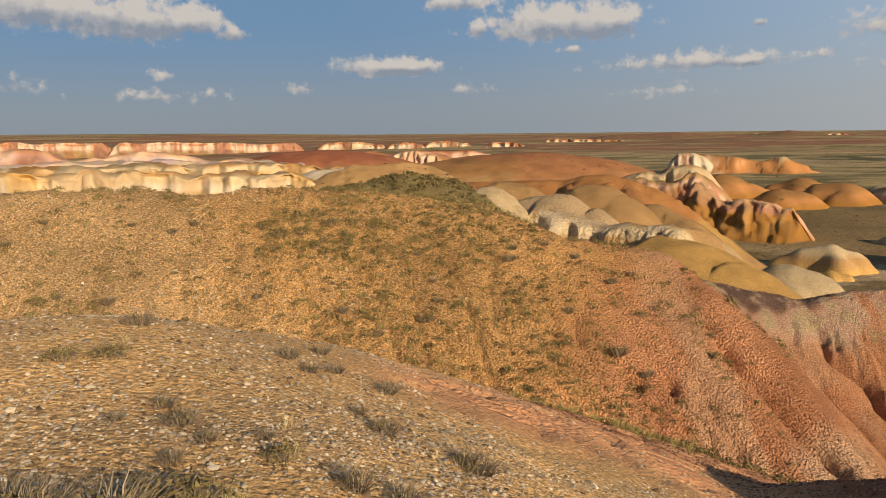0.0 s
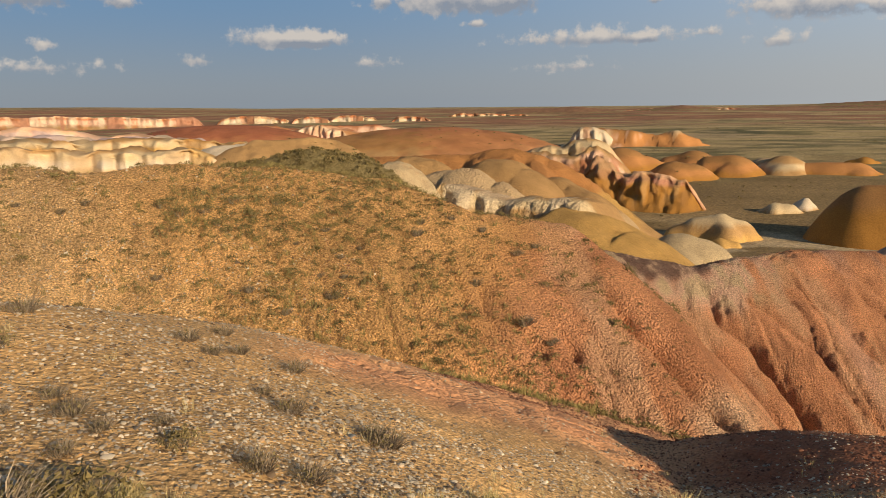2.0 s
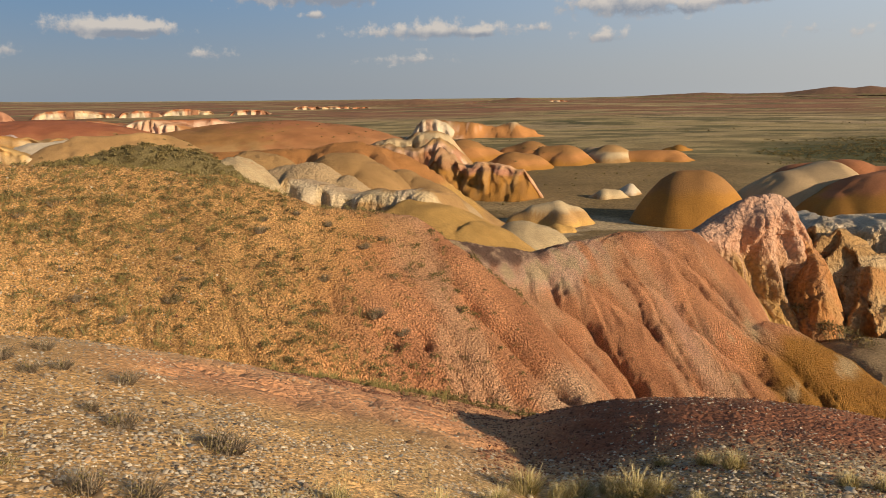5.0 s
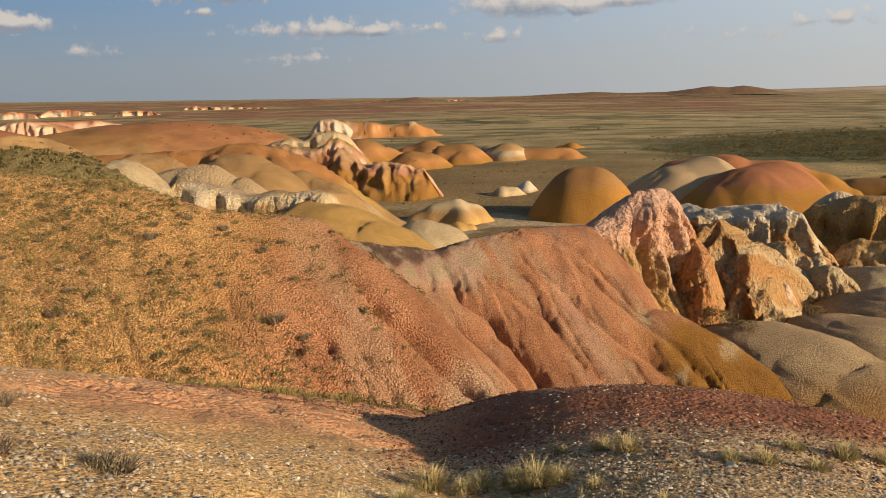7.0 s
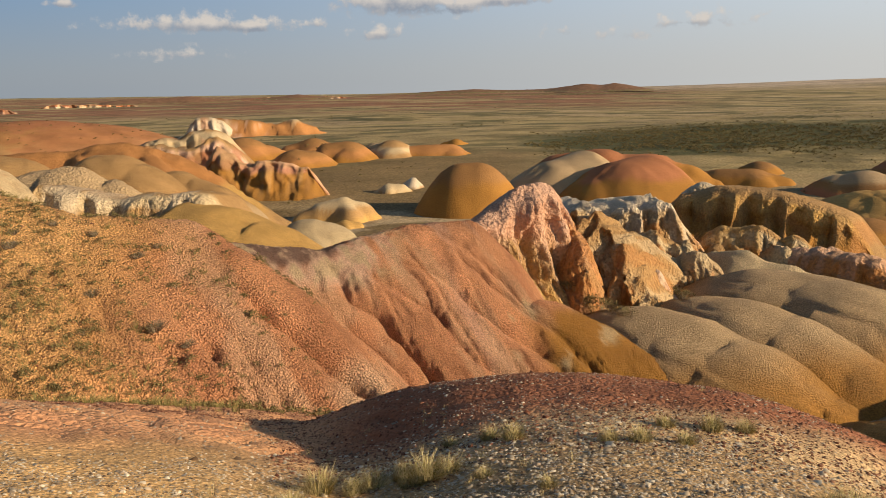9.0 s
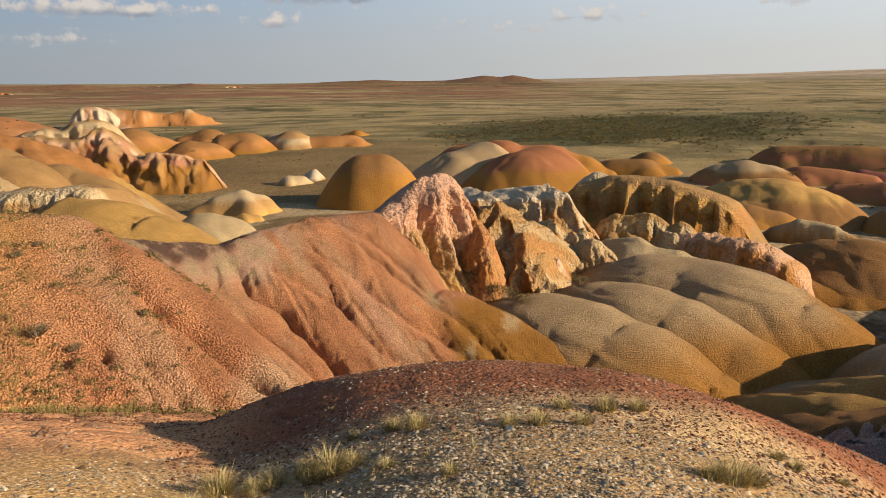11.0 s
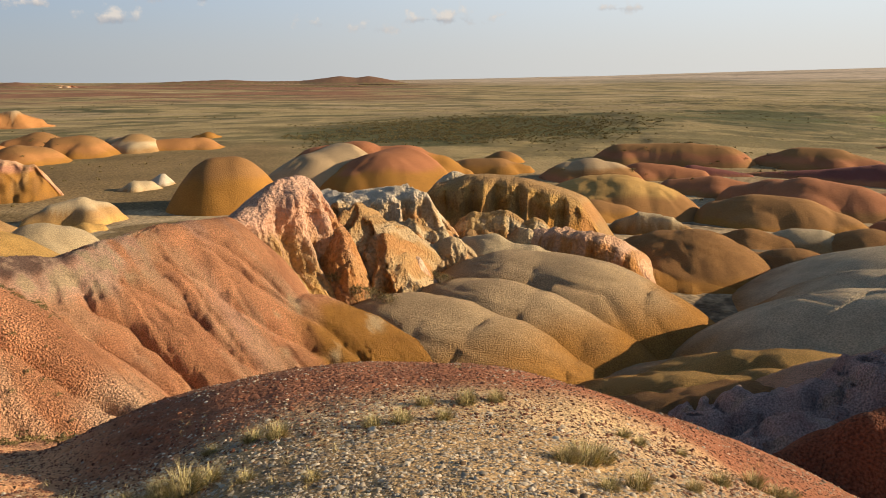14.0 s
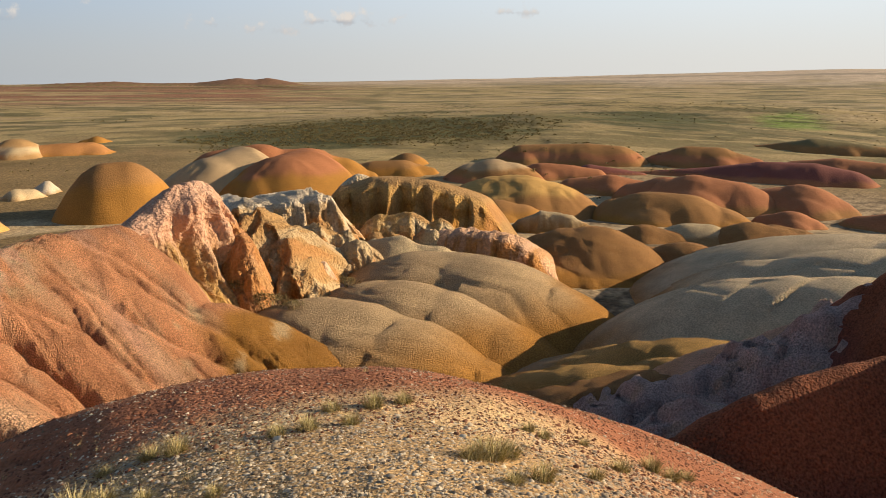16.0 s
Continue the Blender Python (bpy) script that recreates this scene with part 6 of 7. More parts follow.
bluff("far_bluff", "white bluff under a rust-red cap far across the plain", "bluff", [(-3.99, 1300, 1.25), (-3.01, 1300, 1.10), (-2.21, 1300, 1.12), (-1.42, 1300, 1.31)],
      -37, beds(RUST, BRICK, WHITE, CREAM, RUST, CREAM, at=(0.25, 0.4, 1.3), broken=(0.24, 0.12, 0.065)), 9, CLAY_FAR, step=1.6, lean=0.5, cap=1.5, back=0.04, behind=90, talus=0.5, flute=(2.0, 14.0, 8.0), lump=(5.0, 13.0), jag=(2.2, 12.0), seed=220, group="far bluffs")
bluff("far_bluff", "white bluff under a rust-red cap far across the plain", "bluff", [(-1.24, 1350, 1.27), (-0.44, 1350, 1.07), (0.90, 1350, 1.10), (2.22, 1350, 1.31)],
      -37, beds(RUST, BRICK, WHITE, CREAM, RUST, CREAM, at=(0.25, 0.4, 1.3), broken=(0.24, 0.12, 0.065)), 9, CLAY_FAR, step=1.6, lean=0.5, cap=1.5, back=0.04, behind=90, talus=0.5, flute=(2.0, 14.0, 8.0), lump=(5.0, 13.0), jag=(2.2, 12.0), seed=221, group="far bluffs")
bluff("far_bluff", "white bluff under a rust-red cap far across the plain", "bluff", [(3.46, 1250, 1.64), (3.91, 1250, 1.25), (4.88, 1250, 1.23), (5.98, 1250, 1.30), (6.68, 1250, 1.66)],
      -37, beds(RUST, BRICK, WHITE, CREAM, RUST, CREAM, at=(0.25, 0.4, 1.3), broken=(0.24, 0.12, 0.065)), 10, CLAY_FAR, step=1.6, lean=0.5, cap=1.5, back=0.04, behind=90, talus=0.5, flute=(2.0, 14.0, 8.0), lump=(5.0, 13.0), jag=(2.2, 12.0), seed=222, group="far bluffs")
bluff("far_bluff", "white bluff under a rust-red cap far across the plain", "bluff", [(7.80, 1500, 1.32), (8.91, 1500, 1.09), (10.45, 1500, 1.16), (11.33, 1500, 1.14), (12.65, 1500, 1.25), (13.97, 1500, 1.28), (15.28, 1500, 1.56)],
      -37, beds(RUST, BRICK, WHITE, CREAM, RUST, CREAM, at=(0.25, 0.4, 1.3), broken=(0.24, 0.12, 0.065)), 9, CLAY_FAR, step=1.6, lean=0.5, cap=1.5, back=0.04, behind=90, talus=0.5, flute=(2.0, 14.0, 8.0), lump=(5.0, 13.0), jag=(2.2, 12.0), seed=223, group="far bluffs")
bluff("far_bluff", "white bluff under a rust-red cap far across the plain", "bluff", [(21.35, 2000, 1.16), (22.63, 2000, 1.01), (24.10, 2000, 0.95), (25.56, 2000, 1.06), (27.20, 2000, 0.96), (28.81, 2000, 1.03), (30.01, 2000, 1.17), (31.00, 2000, 1.31)],
      -37, beds(RUST, BRICK, WHITE, CREAM, RUST, CREAM, at=(0.25, 0.4, 1.3), broken=(0.24, 0.12, 0.065)), 9, CLAY_FAR, step=1.6, lean=0.5, cap=1.5, back=0.04, behind=90, talus=0.5, flute=(2.0, 14.0, 8.0), lump=(5.0, 13.0), jag=(2.2, 12.0), seed=224, group="far bluffs")
landform("rust_dome", "smooth rust-red dome of bare clay", "hill", [(-12.1, 500, 2.13), (-10.4, 500, 1.56), (-8.9, 500, 1.57), (-7.4, 500, 2.11), (-6.3, 500, 2.77)],
         -31.0, 0.3, 12.0, tint_of(RUST, RUST, BRICK), CLAY_FAR, step=2.10, rill=(0.86, 9.5), rough=0.3, seed=212)
landform("rust_bluff", "orange-topped bluff with fluted white faces", "bluff", [(-3.7, 545, 2.29), (-2.9, 543, 1.78), (-1.8, 542, 1.77), (0.3, 540, 1.88), (2.4, 538, 1.81), (4.3, 537, 2.30), (6.2, 535, 2.87)],
         -31.0, 0.5, 4.0, tint_of(WHITE, PALEPINK, RUST, at=(0.5, 0.85)), CLAY_FAR, step=2.27, cliff=6.0, wall=1.8, flute=2.2, rough=0.6, rill=(1.0, 5.0), seed=214)
landform("yellow_ridge", "yellow and tan clay ridge", "ridge", [(-8.9, 215, 3.80), (-7.7, 217, 3.12), (-6.6, 219, 2.76), (-5.1, 221, 2.86), (-3.1, 223, 2.65), (-1.3, 225, 2.89)],
         -31.0, 0.5, 3.0, tint_of(CREAM, YELLOW, SAND), CLAY_FAR, step=0.92, rough=0.4, rill=(1.5, 8.0), seed=215)
landform("cream_slope", "cream and tan clay slope", "slope", [(-11.6, 235, 3.74), (-9.8, 233, 3.11), (-7.9, 232, 3.03), (-6.4, 230, 3.60)],
         -31.0, 0.4, 4.0, tint_of(SAND, CREAM, WHITE), CLAY_FAR, step=0.98, rill=(0.90, 10.2), rough=0.4, seed=216)
landform("far_hill", "low brown hill on the horizon", "hill", [(13.3, 1700, 0.88), (16.0, 1700, 0.85), (17.7, 1700, 0.76), (19.5, 1700, 0.97)],
         -34.0, 0.2, 20.0, tint_of(OLIVE, (0.2, 0.115, 0.065), (0.22, 0.12, 0.068), at=(0.05, 0.3)), CLAY_FAR, step=7.14, rill=(0.59, 6.6), rough=1.0, seed=229, group="hills on the horizon")
landform("far_hill", "low brown hill on the horizon", "hill", [(22.9, 1900, 1.04), (25.5, 1900, 0.79), (27.5, 1900, 1.00)],
         -34.0, 0.2, 20.0, tint_of(OLIVE, (0.2, 0.115, 0.065), (0.22, 0.12, 0.068), at=(0.05, 0.3)), CLAY_FAR, step=7.98, rill=(0.42, 4.7), rough=1.0, seed=230, group="hills on the horizon")
landform("far_hill", "long brown hills on the horizon", "hill", [(27.5, 2300, 1.11), (31.0, 2300, 1.09), (35.3, 2300, 0.79), (39.2, 2300, 0.65), (41.7, 2300, 0.77), (44.5, 2300, 0.74), (46.5, 2300, 0.53), (47.6, 2300, 0.39), (48.8, 2300, 0.49), (49.7, 2300, 0.39), (51.1, 2300, 0.69), (52.9, 2300, 1.03)],
         -34.0, 0.2, 20.0, tint_of(OLIVE, (0.2, 0.115, 0.065), (0.22, 0.12, 0.068), at=(0.05, 0.3)), CLAY_FAR, step=9.66, rill=(0.90, 10.0), rough=1.0, seed=231, group="hills on the horizon")
landform("far_hill", "long brown hills on the horizon", "hill", [(32.7, 1900, 1.13), (37.1, 1900, 1.03), (41.3, 1900, 1.02), (45.3, 1900, 1.04), (48.5, 1900, 0.97)],
         -34.0, 0.2, 20.0, tint_of(OLIVE, (0.2, 0.115, 0.065), (0.22, 0.12, 0.068), at=(0.05, 0.3)), CLAY_FAR, step=7.98, rill=(0.16, 2.5), rough=1.0, seed=232, group="hills on the horizon")

# ---- swells of the steppe ----
landform("steppe_swell", "low scrub-grown swell of the steppe", "hill", [(43.6, 430, 4.53), (47.7, 430, 4.23), (51.5, 430, 3.93), (57.1, 430, 3.62), (63.8, 430, 3.30), (70.3, 430, 3.02), (74.6, 430, 3.21), (78.8, 430, 3.59), (82.9, 430, 3.98)],
         -31.0, 0.05, 20.0, steppe_tint, STEPPE, step=1.81, rough=0.4, lump=(1.5, 80), rill=(1.5, 30.0), seed=234)
landform("steppe_swell", "low grassy swell of the steppe", "hill", [(68.1, 640, 2.48), (72.5, 640, 2.18), (76.7, 640, 1.96), (82.7, 640, 2.03), (88.4, 640, 2.23)],
         -31.0, 0.05, 30.0, steppe_tint, STEPPE, step=2.69, rough=1.0, rill=(1.0, 40.0), seed=235)


# ---- scatter ----
def height_at(x, y):
    """The top of the ground and landforms at arrays of places."""
    z = ground_height(x, y)
    for x0, y0, st, Z in FIELDS:
        u, v = (x - x0) / st, (y - y0) / st
        ok = (u >= 0) & (v >= 0) & (u < Z.shape[1] - 1.001) & (v < Z.shape[0] - 1.001)
        if not ok.any():
            continue
        i, j = u[ok].astype(int), v[ok].astype(int)
        a, b = u[ok] - i, v[ok] - j
        h = (Z[j, i] * (1 - a) + Z[j, i + 1] * a) * (1 - b) + (Z[j + 1, i] * (1 - a) + Z[j + 1, i + 1] * a) * b
        z[ok] = np.maximum(z[ok], h)
    return z


def seen_spot(bearing, dip, nearest=2.0, farthest=400.0):
    """Where a line from the eye, so many degrees down, meets the land."""
    d = np.geomspace(nearest, farthest, 1500)
    x, y = d * math.sin(radians(bearing)), d * math.cos(radians(bearing))
    under = EYE - d * math.tan(radians(dip)) < height_at(x, y)
    k = int(np.argmax(under)) if under.any() else len(d) - 1
    return float(x[k]), float(y[k]), float(d[k])


def matte(name, low, high, rough=0.9, island=True, thin=0.0):
    """A dry surface whose colour varies from piece to piece between low and high."""
    m, n, l = nodes_of(name)
    b = n["Principled BSDF"]
    b.inputs["Roughness"].default_value = rough
    b.inputs["Specular IOR Level"].default_value = 0.2
    ramp_ = n.new("ShaderNodeValToRGB")
    ramp_.color_ramp.elements[0].color, ramp_.color_ramp.elements[1].color = (*low, 1), (*high, 1)
    src = n.new("ShaderNodeNewGeometry").outputs["Random Per Island"] if island else n.new("ShaderNodeObjectInfo").outputs["Random"]
    l.new(src, ramp_.inputs[0])
    tex = n.new("ShaderNodeTexNoise")
    tex.inputs["Scale"].default_value = 14.0
    mul = n.new("ShaderNodeMix")
    mul.data_type, mul.blend_type = "RGBA", "MULTIPLY"
    mul.inputs["Factor"].default_value = 0.5
    l.new(ramp_.outputs[0], mul.inputs["A"])
    l.new(tex.outputs["Fac"], mul.inputs["B"])
    l.new(mul.outputs["Result"], b.inputs["Base Color"])
    if thin:
        b.inputs["Transmission Weight"].default_value = 0.0
        b.inputs["Subsurface Weight"].default_value = 0.0
    return m


PEBBLE = matte("pale_pebbles", (0.17, 0.1, 0.05), (0.95, 0.79, 0.56), 0.8)
RED_CRUMB = matte("red_crumbs", (0.18, 0.062, 0.033), (0.46, 0.23, 0.13), 0.9)
TWIG = matte("grey_brown_twigs", (0.16, 0.115, 0.07), (0.50, 0.39, 0.26))
STRAW = matte("dry_straw", (0.45, 0.34, 0.13), (0.80, 0.66, 0.34))
LEAF = matte("olive_leaves", (0.13, 0.1, 0.034), (0.38, 0.29, 0.12))
DRY_TUFT = matte("olive_straw", (0.2, 0.165, 0.05), (0.46, 0.37, 0.14))
LUSH = matte("green_grass", (0.20, 0.19, 0.05), (0.48, 0.43, 0.13))


def many(name, verts, faces, spots, scales, turns, material, tilt=0.0, seed=0):
    """One mesh of many copies of a small piece. faces are triangles."""
    rng = np.random.default_rng(seed)
    n, k = len(spots), len(verts)
    s, c = np.sin(turns), np.cos(turns)
    sc = np.asarray(scales)
    sc = np.repeat(sc[:, None], 3, 1) if sc.ndim == 1 else sc
    v = verts[None] * sc[:, None, :]
    if tilt:
        a, b = rng.normal(0, tilt, (2, n, 1))
        v = np.stack([v[..., 0] + a * v[..., 2], v[..., 1] + b * v[..., 2], v[..., 2] - a * v[..., 0] - b * v[..., 1]], -1)
    w = np.stack([v[..., 0] * c[:, None] - v[..., 1] * s[:, None], v[..., 0] * s[:, None] + v[..., 1] * c[:, None], v[..., 2]], -1) + spots[:, None, :]
    base = spots.mean(0)
    f = (faces[None] + (np.arange(n) * k)[:, None, None]).reshape(-1, 3)
    me = bpy.data.meshes.new(name)
    me.vertices.add(n * k)
    me.vertices.foreach_set("co", (w - base).reshape(-1).astype(np.float32))
    me.loops.add(f.size)
    me.loops.foreach_set("vertex_index", f.ravel().astype(np.int32))
    me.polygons.add(len(f))
    me.polygons.foreach_set("loop_start", np.arange(0, f.size, 3, dtype=np.int32))
    me.polygons.foreach_set("loop_total", np.full(len(f), 3, dtype=np.int32))
    me.update(calc_edges=True)
    me.materials.append(material)
    ob = new(name, me)
    ob.location = base
    return ob


def pebble_piece():
    v = np.array([(1, 0, 0), (0.25, 0.95, 0.1), (-0.8, 0.5, -0.1), (-0.75, -0.6, 0.1), (0.35, -0.9, 0), (0.1, 0.1, 0.75)])
    v[:5, 2] -= 0.25
    f = np.array([(i, (i + 1) % 5, 5) for i in range(5)])
    return v * 0.5 + np.array([0, 0, 0.02]), f


def blades(count, height, spread, width, seed, droop=0.3, upright=0.5, kinks=2):
    """Thin tapering blades or twigs that spring from one root; triangles."""
    rng = np.random.default_rng(seed)
    vs, fs = [], []
    for k in range(count):
        a, r = rng.uniform(0, 2 * math.pi), spread * 0.35 * math.sqrt(rng.uniform(0, 1))
        root = np.array([math.cos(a) * r, math.sin(a) * r, -0.02])
        out_ = rng.uniform(0, 2 * math.pi) if rng.uniform() < 0.3 else a
        lean = spread * rng.uniform(0.15, 1.0) * (1 - upright * 0.5)
        h = height * rng.uniform(0.45, 1.0)
        side = np.array([-math.sin(out_ + 0.7), math.cos(out_ + 0.7), 0]) * width * rng.uniform(0.6, 1.3)
        way_ = np.array([math.cos(out_), math.sin(out_), 0])
        mid = root + way_ * lean * 0.45 + np.array([0, 0, h * 0.62]) + rng.normal(0, 0.04 * spread, 3)
        tip = root + way_ * lean + np.array([0, 0, h * (1 - droop * rng.uniform(0, 0.6))]) + rng.normal(0, 0.05 * spread, 3)
        b = len(vs)
        vs += [root - side, root + side, mid - side * 0.8, mid + side * 0.8, tip]
        fs += [(b, b + 1, b + 3), (b, b + 3, b + 2), (b + 2, b + 3, b + 4)]
    return np.array(vs), np.array(fs)


def leaf_cloud(count, height, spread, size, seed):
    """Small leaf triangles spread through a low rounded crown."""
    rng = np.random.default_rng(seed)
    vs, fs = [], []
    for k in range(count):
        p = rng.normal(0, 0.4, 3)
        p = p / max(1.0, np.linalg.norm(p))
        p = np.array([p[0] * spread, p[1] * spread, height * (0.45 + 0.5 * abs(p[2]) - 0.35 * (p[0] ** 2 + p[1] ** 2))])
        u, v = rng.normal(0, 1, (2, 3))
        u, v = u / np.linalg.norm(u) * size * rng.uniform(0.5, 1.4), v / np.linalg.norm(v) * size * 0.5
        b = len(vs)
        vs += [p - u * 0.5, p + v, p + u * 0.5]
        fs += [(b, b + 1, b + 2)]
    return np.array(vs), np.array(fs)


def part(name, vf, material, parent, label=""):
    me = bpy.data.meshes.new(name)
    me.from_pydata(vf[0].tolist(), [], vf[1].tolist())
    me.materials.append(material)
    ob = new(name, me)
    ob.parent = parent
    return tagged(ob, label)


rng = np.random.default_rng(5)


def strew(count, az0, az1, d0, d1, mask=None):
    """Random places over a fan of land, denser close by, on the surface."""
    a = np.radians(rng.uniform(az0, az1, count))
    d = d0 * (d1 / d0) ** rng.uniform(0, 1, count)
    x, y = d * np.sin(a), d * np.cos(a)
    keep = np.ones(count, bool) if mask is None else rng.uniform(0, 1, count) < mask(x, y, np.degrees(a), d)
    x, y = x[keep], y[keep]
    return np.stack([x, y, height_at(x, y)], -1)


def knoll_gravel(x, y, az, d):
    n = fbm(x / 1.3, y / 1.3, 90, 3)
    return np.clip(0.75 + 0.9 * n, 0.12, 1) * (1 - 0.75 * smooth(8.0, 10.5, d) * (az > 24)) * np.where((az > 0) & (az < 26) & (d > 8), 0.25, 1.0) * (0.9 + 0.1 * smooth(14, 34, az))


# pale gravel on the knoll, red crumbs on its rim, and stones over the hillside
pv, pf = pebble_piece()
sp = strew(150000, -42, 100, 2.2, 17, knoll_gravel)
dd = np.hypot(sp[:, 0], sp[:, 1])
sz = rng.lognormal(-3.62, 0.42, len(sp)) * (0.85 + dd * 0.03) * np.where(np.arctan2(sp[:, 0], sp[:, 1]) < 0.35, 0.98, 1.2)
sc = np.stack([sz, sz * rng.uniform(0.6, 1, len(sp)), sz * rng.uniform(0.4, 0.8, len(sp))], -1)
tagged(many("gravel", pv, pf, sp, sc, rng.uniform(0, 6.3, len(sp)), PEBBLE, 0.25), "pale quartz gravel strewn over the knoll", "gravel", kind="stuff")
sp = strew(26000, 22, 98, 6.0, 14, lambda x, y, az, d: 0.9 * smooth(6.5 - smooth(66, 85, az) * 2, 9.5, d + 0.6 * fbm(x, y, 91, 2)))
sz = rng.lognormal(-3.5, 0.4, len(sp))
tagged(many("clay_crumbs", pv, pf, sp, sz, rng.uniform(0, 6.3, len(sp)), RED_CRUMB, 0.3), "red clay crumbs on the rim of the knoll", "crumbs", kind="stuff")
sp = strew(30000, -36, 8, 17, 42, lambda x, y, az, d: np.clip(0.45 + fbm(x / 4, y / 4, 92, 3), 0.05, 1) * smooth(6, -12, az))
sz = rng.lognormal(-2.9, 0.4, len(sp))
tagged(many("hillside_stones", pv, pf, sp, sz, rng.uniform(0, 6.3, len(sp)), PEBBLE, 0.3), "pale stones strewn over the orange hillside", "stones", kind="stuff")
sp = strew(22000, -4, 34, 14, 36)
sz = rng.lognormal(-3.25, 0.4, len(sp))
tagged(many("clay_clods", pv, pf, sp, sz, rng.uniform(0, 6.3, len(sp)), RED_CRUMB, 0.3), "red clay clods over the hillside", "clods", kind="stuff")

# low scrub and grass over the hills: too many to count
tv, tf = blades(30, 0.16, 0.18, 0.0035, 3)
kv, kf = blades(34, 0.14, 0.16, 0.0011, 8)
lv, lf = leaf_cloud(64, 0.22, 0.26, 0.085, 4)

bv, bf = leaf_cloud(22, 0.22, 0.26, 0.16, 9)


def scrub_cover(x, y, az, d):
    n = fbm(x / 3.5, y / 3.5, 93, 3)
    patch = smooth(1.0, 0.55, np.hypot((az + 9) / 6.2, (d - 32.4) / 1.9) + 0.3 * n)
    top = smooth(1.1, 0.5, np.hypot((az + 1) / 9.0, (d - 35) / 5.0) + 0.3 * n) * 0.5
    return np.clip(1.3 * patch + top + 0.2 + 0.25 * n - 0.1 * smooth(4, 22, az), 0.01, 1)


sp = strew(17000, -36, 27, 19.5, 40, scrub_cover)
tagged(many("hillside_scrub", lv, lf, sp, rng.uniform(0.6, 1.0, len(sp)) * rng.choice([0.5, 0.8, 1.4], len(sp), p=[0.5, 0.35, 0.15]), rng.uniform(0, 6.3, len(sp)), LEAF, 0.2), "low olive scrub dotted over the hillside", "scrub", kind="stuff")
sp = strew(11000, -36, 20, 17, 40, lambda x, y, az, d: scrub_cover(x, y, az, d) * 0.9)
tagged(many("hillside_grass", tv, tf, sp, rng.uniform(0.8, 2.0, len(sp)), rng.uniform(0, 6.3, len(sp)), DRY_TUFT, 0.2), "dry straw grass between the scrub", "grass", kind="stuff")
sp = strew(1300, -11, 6, 52, 61)
tagged(many("hilltop_scrub", bv, bf, sp, rng.uniform(0.6, 1.5, len(sp)), rng.uniform(0, 6.3, len(sp)), LEAF, 0.2), "olive scrub on the low hill behind", "scrub", kind="stuff")
sp = strew(1500, -40, 95, 2.6, 13, lambda x, y, az, d: np.clip(0.25 + 1.2 * fbm(x / 1.5, y / 1.5, 94, 3), 0, 1) * np.where((az > 8) & (az < 45), 1.0, np.where(az < 8, 0.25, 0.5)))
tagged(many("knoll_grass", kv, kf, sp, rng.uniform(0.4, 1.1, len(sp)), rng.uniform(0, 6.3, len(sp)), STRAW, 0.2), "sparse dry grass on the gravel knoll", "grass", kind="stuff")
# bushes far out on the steppe
sp = strew(14000, -34, 100, 190, 1900, lambda x, y, az, d: np.clip(-0.05 + 1.6 * fbm(x / 70, y / 70, 81, 4) + 0.6 * smooth(1, 0.4, np.hypot((az - 57) / 13, (d - 375) / 55)) + 0.6 * smooth(1, 0.4, np.hypot((az - 79) / 8, (d - 470) / 110)) + 0.9 * smooth(1, 0.3, np.hypot((az - 29) / 3.5, (d - 640) / 60)), 0.01, 1))
tagged(many("steppe_bushes", bv, bf, sp, rng.uniform(1.2, 4.0, len(sp)), rng.uniform(0, 6.3, len(sp)), LEAF, 0.05), "dark bushes scattered over the steppe", "bushes", kind="stuff")

sp = strew(6000, 43, 76, 300, 450, lambda x, y, az, d: np.clip(smooth(1.3, 0.6, np.hypot((az - 57) / 13, (d - 375) / 62) + 0.5 * fbm(x / 25, y / 25, 96, 3)), 0, 1))
tagged(many("thicket", bv, bf, sp, rng.uniform(2.0, 5.0, len(sp)), rng.uniform(0, 6.3, len(sp)), LEAF, 0.05), "dark olive bushes in a hollow of the steppe", "bushes", kind="stuff")

# ---- shrubs and tufts that can be told apart ----
def shrub(kind, seed):
    base = new(kind)
    base.empty_display_size = 0.1
    if kind == "dry_shrub":
        part("twig_tangle", blades(260, 0.30, 0.42, 0.0045, seed, 0.2, 0.2), TWIG, base)
        part("foliage", leaf_cloud(90, 0.26, 0.34, 0.05, seed + 1), LEAF, base, "sparse olive leaves")
        tagged(base, "dry grey-brown twiggy shrub on stony clay", "shrub", "shrubs on the slopes")
    elif kind == "green_shrub":
        part("twig_tangle", blades(60, 0.28, 0.36, 0.005, seed, 0.2, 0.3), TWIG, base)
        part("foliage", leaf_cloud(320, 0.32, 0.42, 0.06, seed + 1), LEAF, base, "dense olive-green leaves")
        tagged(base, "low olive-green shrub on bare clay", "shrub", "shrubs on the slopes")
    else:
        part("stalk_sheaf", blades(330, 0.26, 0.30, 0.0026, seed, 0.4, 0.5), STRAW, base, "straw-yellow stalks")
        part("fresh_growth", blades(110, 0.20, 0.26, 0.0028, seed + 1, 0.3, 0.5), LUSH, base, "yellow-green fresh blades")
        tagged(base, "tuft of straw-yellow and green grass", "grass tuft", "grass tufts on the knoll")
    return base


